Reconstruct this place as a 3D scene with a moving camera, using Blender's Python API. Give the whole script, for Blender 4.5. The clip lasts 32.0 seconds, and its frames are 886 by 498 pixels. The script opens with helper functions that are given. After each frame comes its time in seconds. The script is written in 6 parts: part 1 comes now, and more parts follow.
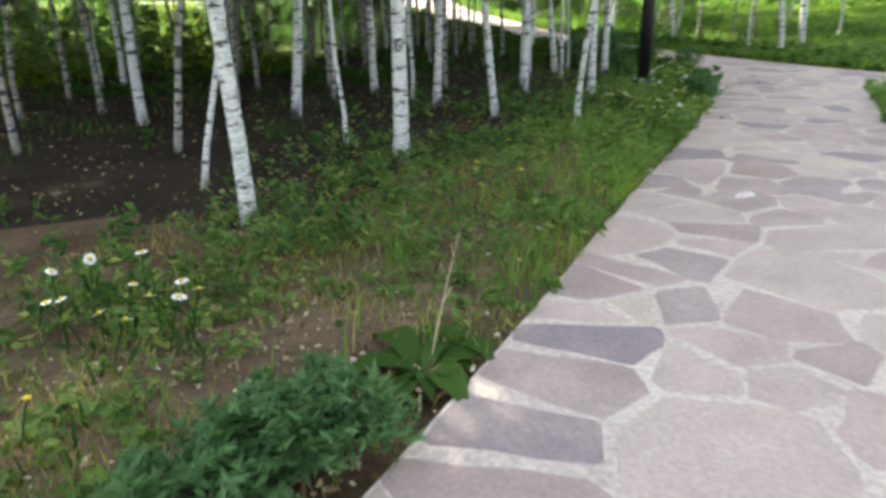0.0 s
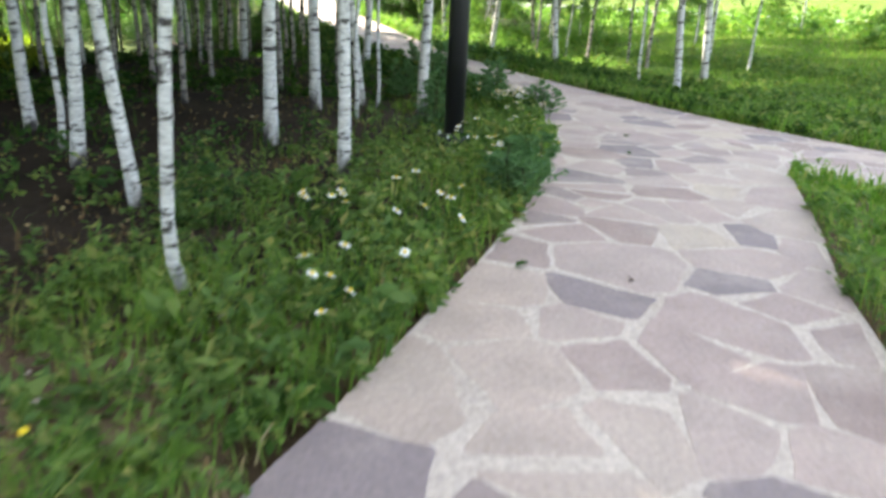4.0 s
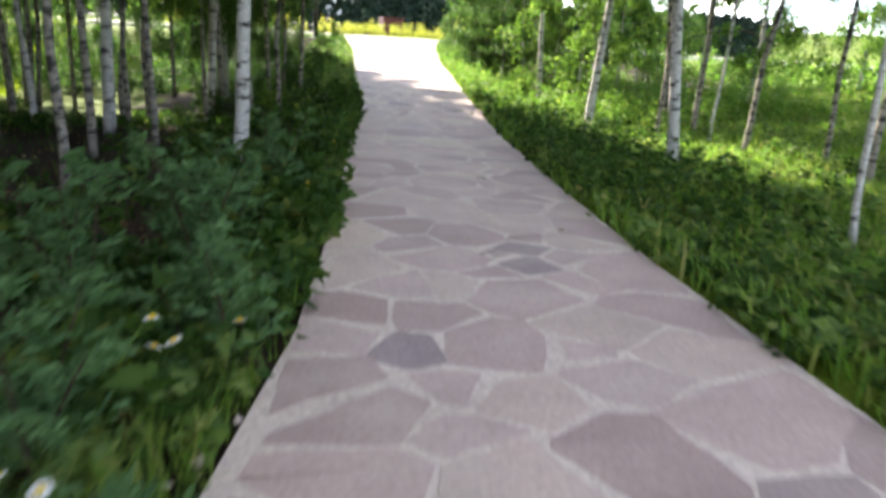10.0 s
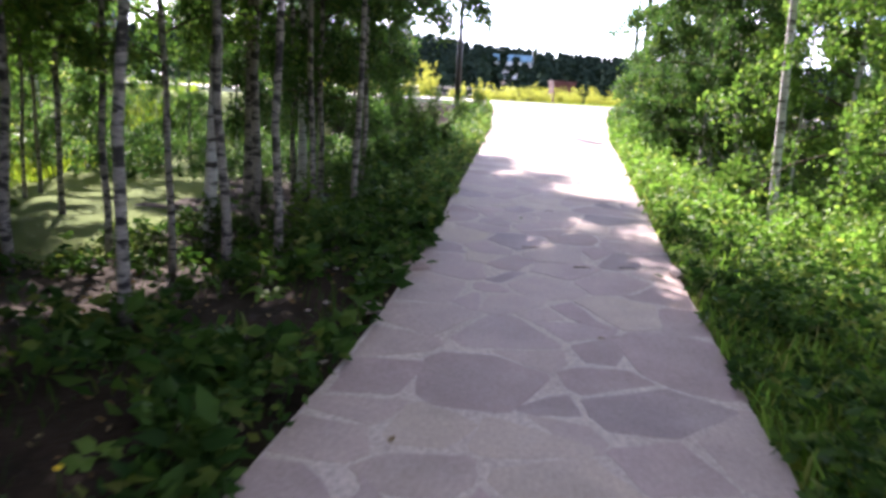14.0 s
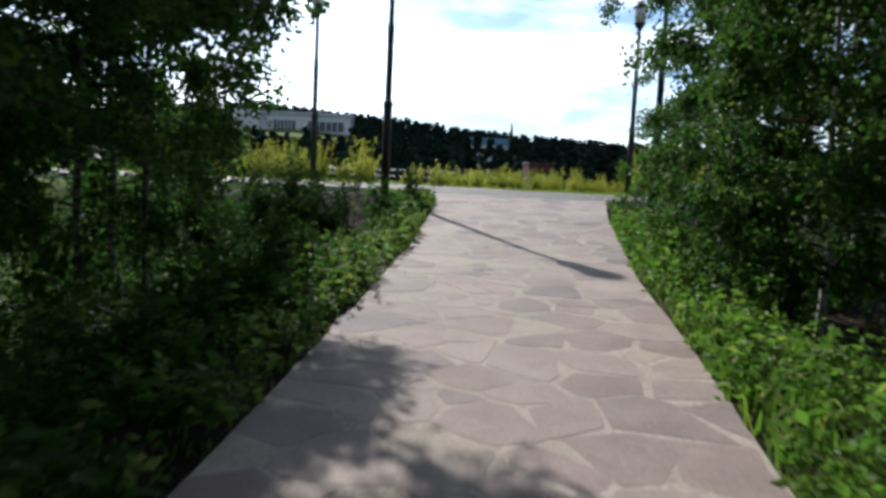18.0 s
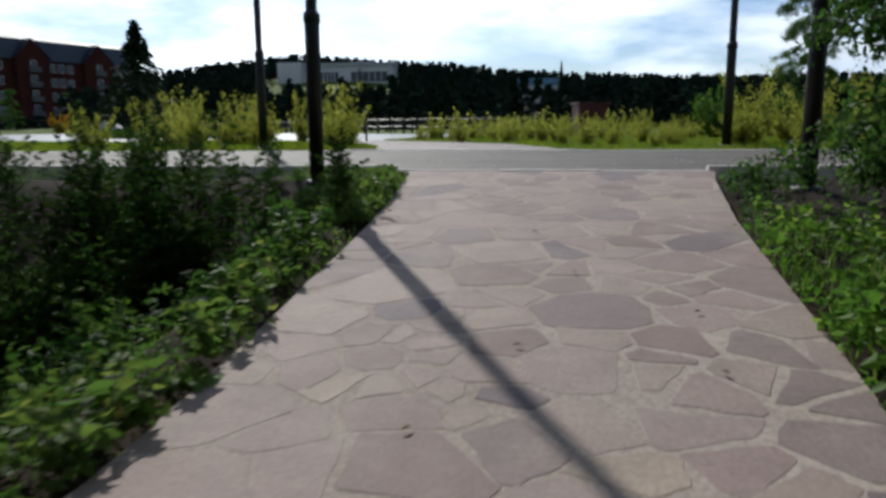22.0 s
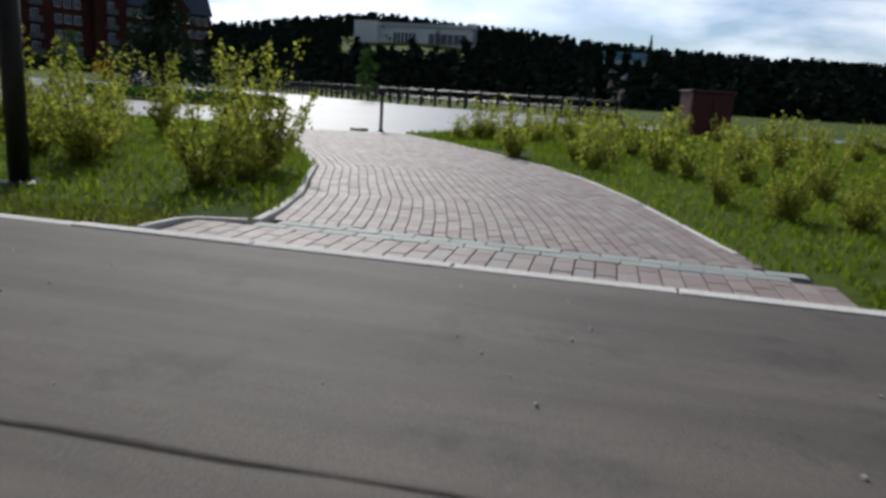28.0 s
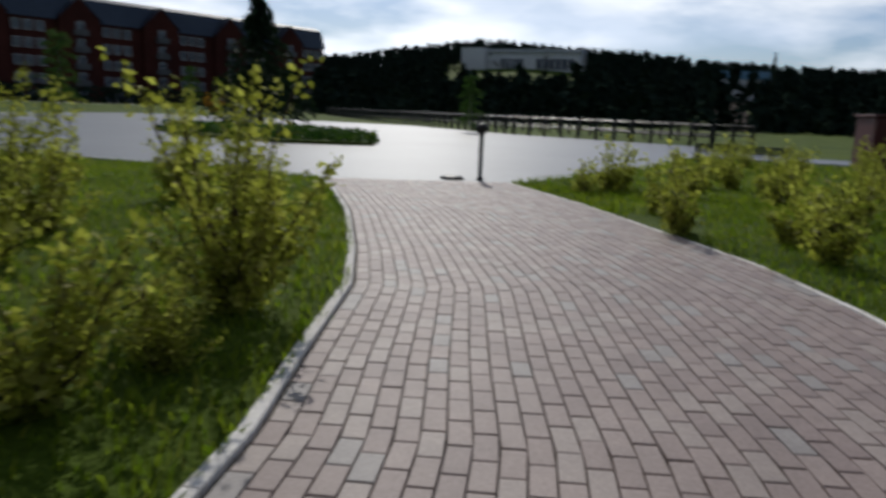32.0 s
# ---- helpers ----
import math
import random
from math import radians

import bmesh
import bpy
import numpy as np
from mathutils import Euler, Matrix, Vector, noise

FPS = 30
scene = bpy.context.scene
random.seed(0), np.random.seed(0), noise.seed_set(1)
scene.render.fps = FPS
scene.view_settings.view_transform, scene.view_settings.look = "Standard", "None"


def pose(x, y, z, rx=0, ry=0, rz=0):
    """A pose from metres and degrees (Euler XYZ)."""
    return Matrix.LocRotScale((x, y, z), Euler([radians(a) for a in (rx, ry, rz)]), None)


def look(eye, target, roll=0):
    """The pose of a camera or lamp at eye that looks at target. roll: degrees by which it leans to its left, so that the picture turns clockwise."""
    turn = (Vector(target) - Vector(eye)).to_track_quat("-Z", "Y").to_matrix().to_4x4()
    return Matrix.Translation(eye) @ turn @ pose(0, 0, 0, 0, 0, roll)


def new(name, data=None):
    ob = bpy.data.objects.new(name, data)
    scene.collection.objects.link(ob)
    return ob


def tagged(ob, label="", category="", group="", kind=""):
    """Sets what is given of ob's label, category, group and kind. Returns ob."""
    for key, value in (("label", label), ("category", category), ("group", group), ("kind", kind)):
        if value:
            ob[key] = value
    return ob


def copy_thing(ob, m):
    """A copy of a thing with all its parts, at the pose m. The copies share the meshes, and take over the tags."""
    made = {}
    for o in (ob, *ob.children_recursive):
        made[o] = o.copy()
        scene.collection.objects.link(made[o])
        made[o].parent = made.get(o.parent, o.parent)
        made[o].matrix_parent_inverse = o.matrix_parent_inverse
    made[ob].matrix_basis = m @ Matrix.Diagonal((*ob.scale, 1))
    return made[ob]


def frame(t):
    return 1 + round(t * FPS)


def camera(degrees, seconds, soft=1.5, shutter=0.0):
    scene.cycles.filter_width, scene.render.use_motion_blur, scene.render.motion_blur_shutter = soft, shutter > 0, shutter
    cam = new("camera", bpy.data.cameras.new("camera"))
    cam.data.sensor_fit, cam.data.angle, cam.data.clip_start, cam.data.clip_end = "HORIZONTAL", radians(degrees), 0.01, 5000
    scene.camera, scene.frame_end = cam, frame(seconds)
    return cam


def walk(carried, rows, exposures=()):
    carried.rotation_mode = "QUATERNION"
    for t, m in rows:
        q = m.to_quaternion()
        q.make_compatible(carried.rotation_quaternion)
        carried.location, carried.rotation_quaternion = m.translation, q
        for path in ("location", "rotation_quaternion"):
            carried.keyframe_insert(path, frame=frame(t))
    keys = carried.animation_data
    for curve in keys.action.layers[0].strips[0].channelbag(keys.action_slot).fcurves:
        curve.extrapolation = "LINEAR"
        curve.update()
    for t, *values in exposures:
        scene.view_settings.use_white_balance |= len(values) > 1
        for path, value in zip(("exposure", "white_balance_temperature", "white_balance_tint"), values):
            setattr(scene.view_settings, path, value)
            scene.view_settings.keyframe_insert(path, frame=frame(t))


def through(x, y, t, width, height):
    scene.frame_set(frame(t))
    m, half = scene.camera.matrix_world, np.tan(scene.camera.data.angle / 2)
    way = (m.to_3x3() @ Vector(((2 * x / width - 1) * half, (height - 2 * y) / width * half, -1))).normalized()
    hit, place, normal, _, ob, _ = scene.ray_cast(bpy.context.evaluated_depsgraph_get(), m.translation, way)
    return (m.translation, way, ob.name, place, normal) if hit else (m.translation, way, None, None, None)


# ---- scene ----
cam = camera(63.9, 32.0, soft=3.2, shutter=0.5)
PATH = [
    (0, (1.776, 1.056, 1.057), (2.347, 2.851, 0.387), -1.3),
    (0.5, (2.053, 1.334, 1.037), (2.478, 3.168, 0.362), -3.4),
    (1, (2.39, 1.598, 1.014), (3.137, 3.328, 0.341), -4.5),
    (1.5, (2.768, 1.913, 1.028), (3.501, 3.66, 0.387), -1.8),
    (2, (3.112, 2.256, 0.997), (4.043, 3.897, 0.333), -1.0),
    (2.5, (3.474, 2.658, 0.991), (4.256, 4.359, 0.286), -0.6),
    (3, (3.757, 3.013, 0.992), (4.385, 4.711, 0.141), -1.5),
    (3.5, (4.195, 3.36, 0.916), (4.969, 5.05, 0.179), 0.4),
    (4, (4.523, 3.821, 1.015), (5.31, 5.537, 0.353), 3.0),
    (4.5, (4.842, 4.15, 1.115), (5.69, 5.836, 0.454), 1.2),
    (6.5, (6.069, 5.655, 0.91), (6.929, 7.345, 0.276), 1.8),
    (7, (6.276, 6.019, 0.942), (7.268, 7.607, 0.24), -0.6),
    (7.5, (6.659, 6.542, 0.935), (7.458, 8.221, 0.198), 2.4),
    (8, (6.947, 6.974, 0.944), (7.686, 8.723, 0.314), 0.0),
    (8.5, (7.42, 7.45, 0.921), (8.182, 9.197, 0.316), 1.9),
    (9, (7.851, 7.933, 0.933), (8.408, 9.76, 0.338), 4.5),
    (9.5, (8.224, 8.424, 0.895), (8.741, 10.249, 0.259), 2.6),
    (10, (8.52, 8.994, 0.93), (8.867, 10.884, 0.377), 3.4),
    (10.5, (8.71, 9.646, 0.954), (9.017, 11.578, 0.535), 0.5),
    (11, (8.944, 10.255, 0.971), (9.021, 12.186, 0.458), 2.4),
    (11.5, (9.124, 10.912, 0.971), (9.163, 12.856, 0.5), 0.1),
    (12, (9.305, 11.497, 1.017), (9.239, 13.469, 0.686), -0.8),
    (12.5, (9.344, 12.14, 1.124), (9.288, 14.1, 0.734), 2.4),
    (13, (9.527, 12.758, 1.007), (9.375, 14.72, 0.65), 0.3),
    (13.5, (9.444, 13.331, 1.072), (9.301, 15.29, 0.698), 2.3),
    (15.5, (9.677, 16.063, 1.002), (9.563, 17.987, 0.47), 3.9),
    (16, (9.784, 16.763, 0.946), (9.726, 18.699, 0.447), 1.6),
    (16.5, (9.873, 17.522, 0.993), (9.81, 19.496, 0.674), 1.7),
    (17, (9.903, 18.306, 1.072), (9.863, 20.288, 0.802), 4.2),
    (17.5, (9.956, 19.159, 1.14), (9.871, 21.138, 0.862), 1.3),
    (18, (9.978, 20.075, 1.198), (9.891, 22.064, 1.009), 2.8),
    (18.5, (10.021, 20.864, 1.237), (9.896, 22.849, 1.031), 1.2),
    (19, (10.103, 21.507, 1.23), (10.038, 23.497, 1.04), 0.5),
    (19.5, (10.157, 22.179, 1.265), (10.15, 24.168, 1.06), 0.6),
    (20, (10.276, 22.856, 1.342), (10.141, 24.843, 1.16), 2.0),
    (20.5, (10.295, 23.48, 1.336), (10.205, 25.458, 1.054), 0.2),
    (21, (10.355, 24.166, 1.347), (10.057, 26.129, 1.107), 3.2),
    (21.5, (10.356, 24.812, 1.409), (9.969, 26.76, 1.172), 2.9),
    (22, (10.453, 25.416, 1.434), (10.217, 27.373, 1.093), -0.4),
    (22.5, (10.583, 26.039, 1.513), (10.252, 27.979, 1.156), 1.5),
    (23, (10.537, 26.721, 1.573), (10.214, 28.675, 1.299), 0.2),
    (23.5, (10.519, 27.347, 1.611), (10.093, 29.279, 1.321), -1.0),
    (24, (10.452, 27.964, 1.586), (9.982, 29.883, 1.27), -0.5),
    (24.5, (10.43, 28.558, 1.613), (9.986, 30.47, 1.232), -0.3),
    (25, (10.411, 29.21, 1.682), (9.858, 31.091, 1.289), 2.7),
    (25.5, (10.283, 29.805, 1.745), (9.819, 31.722, 1.412), 1.4),
    (26, (10.295, 30.402, 1.795), (9.905, 32.334, 1.451), 2.2),
    (26.5, (10.268, 30.988, 1.8), (9.851, 32.913, 1.452), 2.9),
    (28.5, (9.909, 33.371, 1.965), (9.492, 35.275, 1.515), 3.8),
    (29, (9.777, 33.837, 2.036), (9.222, 35.73, 1.707), 4.0),
    (29.5, (9.651, 34.234, 2.1), (9.17, 36.151, 1.793), 3.0),
    (30, (9.463, 34.714, 2.082), (8.729, 36.535, 1.704), 3.9),
    (30.5, (9.276, 35.071, 2.106), (8.342, 36.808, 1.776), 2.9),
    (31, (9.217, 35.58, 2.077), (8.381, 37.372, 1.774), 1.2),
    (31.5, (9.118, 35.921, 2.111), (8.229, 37.681, 1.772), 3.3),
    (32, (9.067, 36.187, 2.071), (8.366, 38.021, 1.69), 2.2),
]
EXPOSURES = [(0.0, 2.6, 7050, 4), (1.0, 2.8, 7050, 3), (3.0, 2.8, 6850, 3), (4.0, 2.95, 6900, 4), (7.0, 2.9, 6850, 4), (8.0, 3.05, 6900, 5), (9.0, 2.8, 6900, 9), (10.0, 2.55, 6850, 12), (11.0, 2.35, 6750, 24), (12.0, 2.35, 6550, 34), (13.0, 2.4, 6400, 34),
             (16.0, 1.55, 6100, 10), (17.0, 0.8, 6150, 10), (18.0, 0.05, 5950, 7), (19.0, -0.1, 5800, 5), (20.0, -0.3, 5850, 6), (22.0, -0.6, 6000, 7), (23.0, -0.5, 6000, 9), (24.0, -0.75, 5950, 8), (25.0, -0.55, 6000, 9), (26.0, -0.85, 6000, 9),
             (29.0, -0.85, 6050, 10), (30.0, -1.25, 6100, 10), (31.0, -1.0, 6100, 9), (32.0, -1.15, 6100, 10)]
walk(cam, [(t, look(eye, target, roll)) for t, eye, target, roll in PATH], EXPOSURES)

# ---- world, sun ----
SUN = Vector((-0.41 * math.cos(radians(36)), 0.912 * math.cos(radians(36)), math.sin(radians(36))))
world = bpy.data.worlds.new("world")
scene.world = world
world.use_nodes = True
wn, wl = world.node_tree.nodes, world.node_tree.links
wn.clear()
w_out, w_bg = wn.new("ShaderNodeOutputWorld"), wn.new("ShaderNodeBackground")
sky = wn.new("ShaderNodeTexSky")
sky.sky_type, sky.sun_disc = "NISHITA", False
sky.sun_elevation, sky.sun_rotation = radians(36), math.atan2(SUN.x, SUN.y)
w_co, w_map = wn.new("ShaderNodeTexCoord"), wn.new("ShaderNodeMapping")
w_map.inputs["Scale"].default_value = (1.6, 1.6, 5.5)
w_no, w_ramp, w_mix = wn.new("ShaderNodeTexNoise"), wn.new("ShaderNodeValToRGB"), wn.new("ShaderNodeMixRGB")
w_no.inputs["Scale"].default_value, w_no.inputs["Detail"].default_value = 1.7, 7
w_no.inputs["Roughness"].default_value = 0.55
w_ramp.color_ramp.elements[0].position, w_ramp.color_ramp.elements[1].position = 0.40, 0.55
w_no2, w_ramp2 = wn.new("ShaderNodeTexNoise"), wn.new("ShaderNodeValToRGB")
w_no2.inputs["Scale"].default_value, w_no2.inputs["Detail"].default_value = 2.3, 5
w_ramp2.color_ramp.elements[0].position, w_ramp2.color_ramp.elements[1].position = 0.42, 0.62
w_ramp2.color_ramp.elements[0].color, w_ramp2.color_ramp.elements[1].color = (16, 16.2, 16.4, 1), (10.5, 11.7, 13.4, 1)
wl.new(w_co.outputs["Generated"], w_map.inputs["Vector"])
wl.new(w_map.outputs["Vector"], w_no.inputs["Vector"])
wl.new(w_map.outputs["Vector"], w_no2.inputs["Vector"])
wl.new(w_no.outputs["Fac"], w_ramp.inputs["Fac"])
wl.new(w_no2.outputs["Fac"], w_ramp2.inputs["Fac"])
wl.new(w_ramp.outputs["Color"], w_mix.inputs["Fac"])
w_clear = wn.new("ShaderNodeMixRGB")
w_clear.blend_type = "MULTIPLY"
w_clear.inputs["Fac"].default_value, w_clear.inputs["Color2"].default_value = 1.0, (1.15, 1.35, 1.7, 1)
wl.new(sky.outputs["Color"], w_clear.inputs["Color1"])
wl.new(w_clear.outputs["Color"], w_mix.inputs["Color1"])
# clouds shine brightest low in the sky on the sun's side
w_nrm, w_dot, w_glow, w_sep = (wn.new(k) for k in ("ShaderNodeVectorMath", "ShaderNodeVectorMath", "ShaderNodeVectorMath", "ShaderNodeSeparateXYZ"))
w_nrm.operation, w_dot.operation, w_glow.operation = "NORMALIZE", "DOT_PRODUCT", "SCALE"


def sky_math(kind, a, b, c=None):
    m = wn.new("ShaderNodeMath")
    m.operation = kind
    for k, v in enumerate((a, b, c)):
        if hasattr(v, "links"):
            wl.new(v, m.inputs[k])
        elif v is not None:
            m.inputs[k].default_value = v
    return m.outputs[0]


wl.new(w_co.outputs["Generated"], w_nrm.inputs[0])
wl.new(w_nrm.outputs["Vector"], w_dot.inputs[0])
wl.new(w_nrm.outputs["Vector"], w_sep.inputs[0])
w_dot.inputs[1].default_value = SUN
w_side = sky_math("POWER", sky_math("MAXIMUM", w_dot.outputs["Value"], 0.0), 1.5)
w_low = sky_math("POWER", sky_math("SUBTRACT", 1.0, sky_math("MAXIMUM", w_sep.outputs["Z"], 0.0)), 2.2)
wl.new(w_ramp2.outputs["Color"], w_glow.inputs[0])
wl.new(sky_math("MULTIPLY_ADD", sky_math("MULTIPLY", w_side, w_low), 2.4, 0.33), w_glow.inputs["Scale"])
wl.new(w_glow.outputs["Vector"], w_mix.inputs["Color2"])
wl.new(w_mix.outputs["Color"], w_bg.inputs["Color"])
w_bg.inputs["Strength"].default_value = 0.085
wl.new(w_bg.outputs["Background"], w_out.inputs["Surface"])
sun_data = bpy.data.lights.new("sun", "SUN")
sun_data.energy, sun_data.angle, sun_data.color = 4.8, radians(0.6), (1.0, 0.93, 0.82)
sun = new("sun", sun_data)
sun.matrix_world = look(SUN * 80, (0, 0, 0))


# ---- materials ----
def nodes_of(name, rough=0.8, metal=0.0):
    mat = bpy.data.materials.new(name)
    mat.use_nodes = True
    nt = mat.node_tree
    bsdf = nt.nodes["Principled BSDF"]
    bsdf.inputs["Roughness"].default_value, bsdf.inputs["Metallic"].default_value = rough, metal
    return mat, nt.nodes, nt.links, bsdf


def ramp_of(n, stops):
    r = n.new("ShaderNodeValToRGB")
    els = r.color_ramp.elements
    while len(els) < len(stops):
        els.new(0.5)
    for e, (p, c) in zip(els, stops):
        e.position, e.color = p, (*c, 1)
    return r


def noise_of(n, l, scale, detail=4, rough=0.6, stretch=None, kind="Object"):
    co = n.new("ShaderNodeTexCoord")
    t = n.new("ShaderNodeTexNoise")
    t.inputs["Scale"].default_value, t.inputs["Detail"].default_value, t.inputs["Roughness"].default_value = scale, detail, rough
    if stretch:
        m = n.new("ShaderNodeMapping")
        m.inputs["Scale"].default_value = stretch
        l.new(co.outputs[kind], m.inputs["Vector"])
        l.new(m.outputs["Vector"], t.inputs["Vector"])
    else:
        l.new(co.outputs[kind], t.inputs["Vector"])
    return t


def mix_of(n, l, mode, fac, a, b):
    m = n.new("ShaderNodeMixRGB")
    m.blend_type = mode
    if hasattr(fac, "links"):
        l.new(fac, m.inputs["Fac"])
    else:
        m.inputs["Fac"].default_value = fac
    for sock, v in (("Color1", a), ("Color2", b)):
        if hasattr(v, "links"):
            l.new(v, m.inputs[sock])
        else:
            m.inputs[sock].default_value = (*v, 1)
    return m.outputs["Color"]


def bump_of(n, l, bsdf, height, strength, dist=0.01):
    b = n.new("ShaderNodeBump")
    b.inputs["Strength"].default_value, b.inputs["Distance"].default_value = strength, dist
    l.new(height, b.inputs["Height"])
    l.new(b.outputs["Normal"], bsdf.inputs["Normal"])


def two_scale(name, dark, light, big=0.6, fine=40.0, rough=0.85, bump=0.3, dist=0.004, metal=0.0, kind="Object"):
    """A plain surface with stains at one scale and grain at another."""
    mat, n, l, b = nodes_of(name, rough, metal)
    b.inputs["Specular IOR Level"].default_value = 0.5 if rough < 0.75 else 0.12
    a, f = noise_of(n, l, big, 5, kind=kind), noise_of(n, l, fine, 4, kind=kind)
    ra = ramp_of(n, [(0.3, dark), (0.7, light)])
    rf = ramp_of(n, [(0.3, (0.7, 0.7, 0.7)), (0.7, (1.15, 1.15, 1.15))])
    l.new(a.outputs["Fac"], ra.inputs["Fac"])
    l.new(f.outputs["Fac"], rf.inputs["Fac"])
    l.new(mix_of(n, l, "MULTIPLY", 1.0, ra.outputs["Color"], rf.outputs["Color"]), b.inputs["Base Color"])
    bump_of(n, l, b, f.outputs["Fac"], bump, dist)
    return mat


def leaf_mat(name, stops, through=0.5, rough=0.6, shine=0.18):
    """Leaves: each one its own shade, with light coming through."""
    mat, n, l, b = nodes_of(name, rough)
    g = n.new("ShaderNodeNewGeometry")
    r = ramp_of(n, stops)
    l.new(g.outputs["Random Per Island"], r.inputs["Fac"])
    big = noise_of(n, l, 0.9, 3)
    rb = ramp_of(n, [(0.3, (0.75, 0.8, 0.7)), (0.7, (1.2, 1.12, 1.0))])
    l.new(big.outputs["Fac"], rb.inputs["Fac"])
    col = mix_of(n, l, "MULTIPLY", 1.0, r.outputs["Color"], rb.outputs["Color"])
    l.new(col, b.inputs["Base Color"])
    b.inputs["Specular IOR Level"].default_value = shine
    t = n.new("ShaderNodeBsdfTranslucent")
    l.new(mix_of(n, l, "MULTIPLY", 1.0, col, (1.12, 1.36, 0.8)), t.inputs["Color"])
    m = n.new("ShaderNodeMixShader")
    m.inputs["Fac"].default_value = through
    l.new(b.outputs["BSDF"], m.inputs[1])
    l.new(t.outputs["BSDF"], m.inputs[2])
    l.new(m.outputs["Shader"], n["Material Output"].inputs["Surface"])
    return mat


def piece_mat(name, stops, rough=0.75, fine=55.0, bump=0.35, spread=0.25, film=None):
    """Stones and pavers: each piece its own shade, with grain, blotches and smears of mortar left on the faces."""
    mat, n, l, b = nodes_of(name, rough)
    b.inputs["Specular IOR Level"].default_value = 0.35
    o, g = n.new("ShaderNodeObjectInfo"), n.new("ShaderNodeNewGeometry")
    add, fr = n.new("ShaderNodeMath"), n.new("ShaderNodeMath")
    fr.operation = "FRACT"
    l.new(o.outputs["Random"], add.inputs[0])
    l.new(g.outputs["Random Per Island"], add.inputs[1])
    l.new(add.outputs[0], fr.inputs[0])
    r = ramp_of(n, stops)
    r.color_ramp.interpolation = "CONSTANT"
    l.new(fr.outputs[0], r.inputs["Fac"])

    def grain(scale, detail, roughness=0.6):
        t = n.new("ShaderNodeTexNoise")
        t.inputs["Scale"].default_value, t.inputs["Detail"].default_value, t.inputs["Roughness"].default_value = scale, detail, roughness
        l.new(g.outputs["Position"], t.inputs["Vector"])
        return t.outputs["Fac"]

    big, f = grain(3.7, 6), grain(fine, 4)
    rb = ramp_of(n, [(0.25, (1 - spread,) * 3), (0.75, (1 + spread * 0.7, 1 + spread * 0.65, 1 + spread * 0.6))])
    rf = ramp_of(n, [(0.3, (0.82, 0.82, 0.82)), (0.7, (1.12, 1.12, 1.12))])
    l.new(big, rb.inputs["Fac"])
    l.new(f, rf.inputs["Fac"])
    c = mix_of(n, l, "MULTIPLY", 1.0, r.outputs["Color"], rb.outputs["Color"])
    if film:
        smear = ramp_of(n, [(0.50, (0, 0, 0)), (0.68, (0.5, 0.5, 0.5))])
        l.new(grain(2.1, 7, 0.68), smear.inputs["Fac"])
        c = mix_of(n, l, "MIX", smear.outputs["Color"], c, film)
    l.new(mix_of(n, l, "MULTIPLY", 1.0, c, rf.outputs["Color"]), b.inputs["Base Color"])
    bump_of(n, l, b, big, bump, 0.012)
    return mat


def bark_mat(name, white, grey, mark, marks=0.575):
    """Birch bark: pale skin with short dark bands and a cracked dark foot."""
    mat, n, l, b = nodes_of(name, 0.7)
    band = noise_of(n, l, 2.3, 5, 0.72, (2.0, 2.0, 7.0))
    patch = noise_of(n, l, 2.0, 5, 0.6, (2.5, 2.5, 1.3))
    fine = noise_of(n, l, 22.0, 3, 0.6, (1, 1, 4))
    skin = ramp_of(n, [(0.3, grey), (0.65, white)])
    l.new(fine.outputs["Fac"], skin.inputs["Fac"])
    rb = ramp_of(n, [(marks, (0, 0, 0)), (marks + 0.05, (1, 1, 1))])
    l.new(band.outputs["Fac"], rb.inputs["Fac"])
    rp = ramp_of(n, [(0.57, (0, 0, 0)), (0.61, (1, 1, 1))])
    l.new(patch.outputs["Fac"], rp.inputs["Fac"])
    c = mix_of(n, l, "MIX", rb.outputs["Color"], skin.outputs["Color"], mark)
    c = mix_of(n, l, "MIX", rp.outputs["Color"], c, mark)
    co, sep, foot = n.new("ShaderNodeTexCoord"), n.new("ShaderNodeSeparateXYZ"), n.new("ShaderNodeMath")
    l.new(co.outputs["Object"], sep.inputs[0])
    foot.operation = "MULTIPLY_ADD"
    foot.inputs[1].default_value = -1.1
    l.new(sep.outputs["Z"], foot.inputs[0])
    l.new(patch.outputs["Fac"], foot.inputs[2])
    rk = ramp_of(n, [(0.30, (0, 0, 0)), (0.44, (1, 1, 1))])
    l.new(foot.outputs[0], rk.inputs["Fac"])
    c = mix_of(n, l, "MIX", rk.outputs["Color"], c, mark)
    l.new(c, b.inputs["Base Color"])
    bump_of(n, l, b, band.outputs["Fac"], 0.4, 0.01)
    return mat


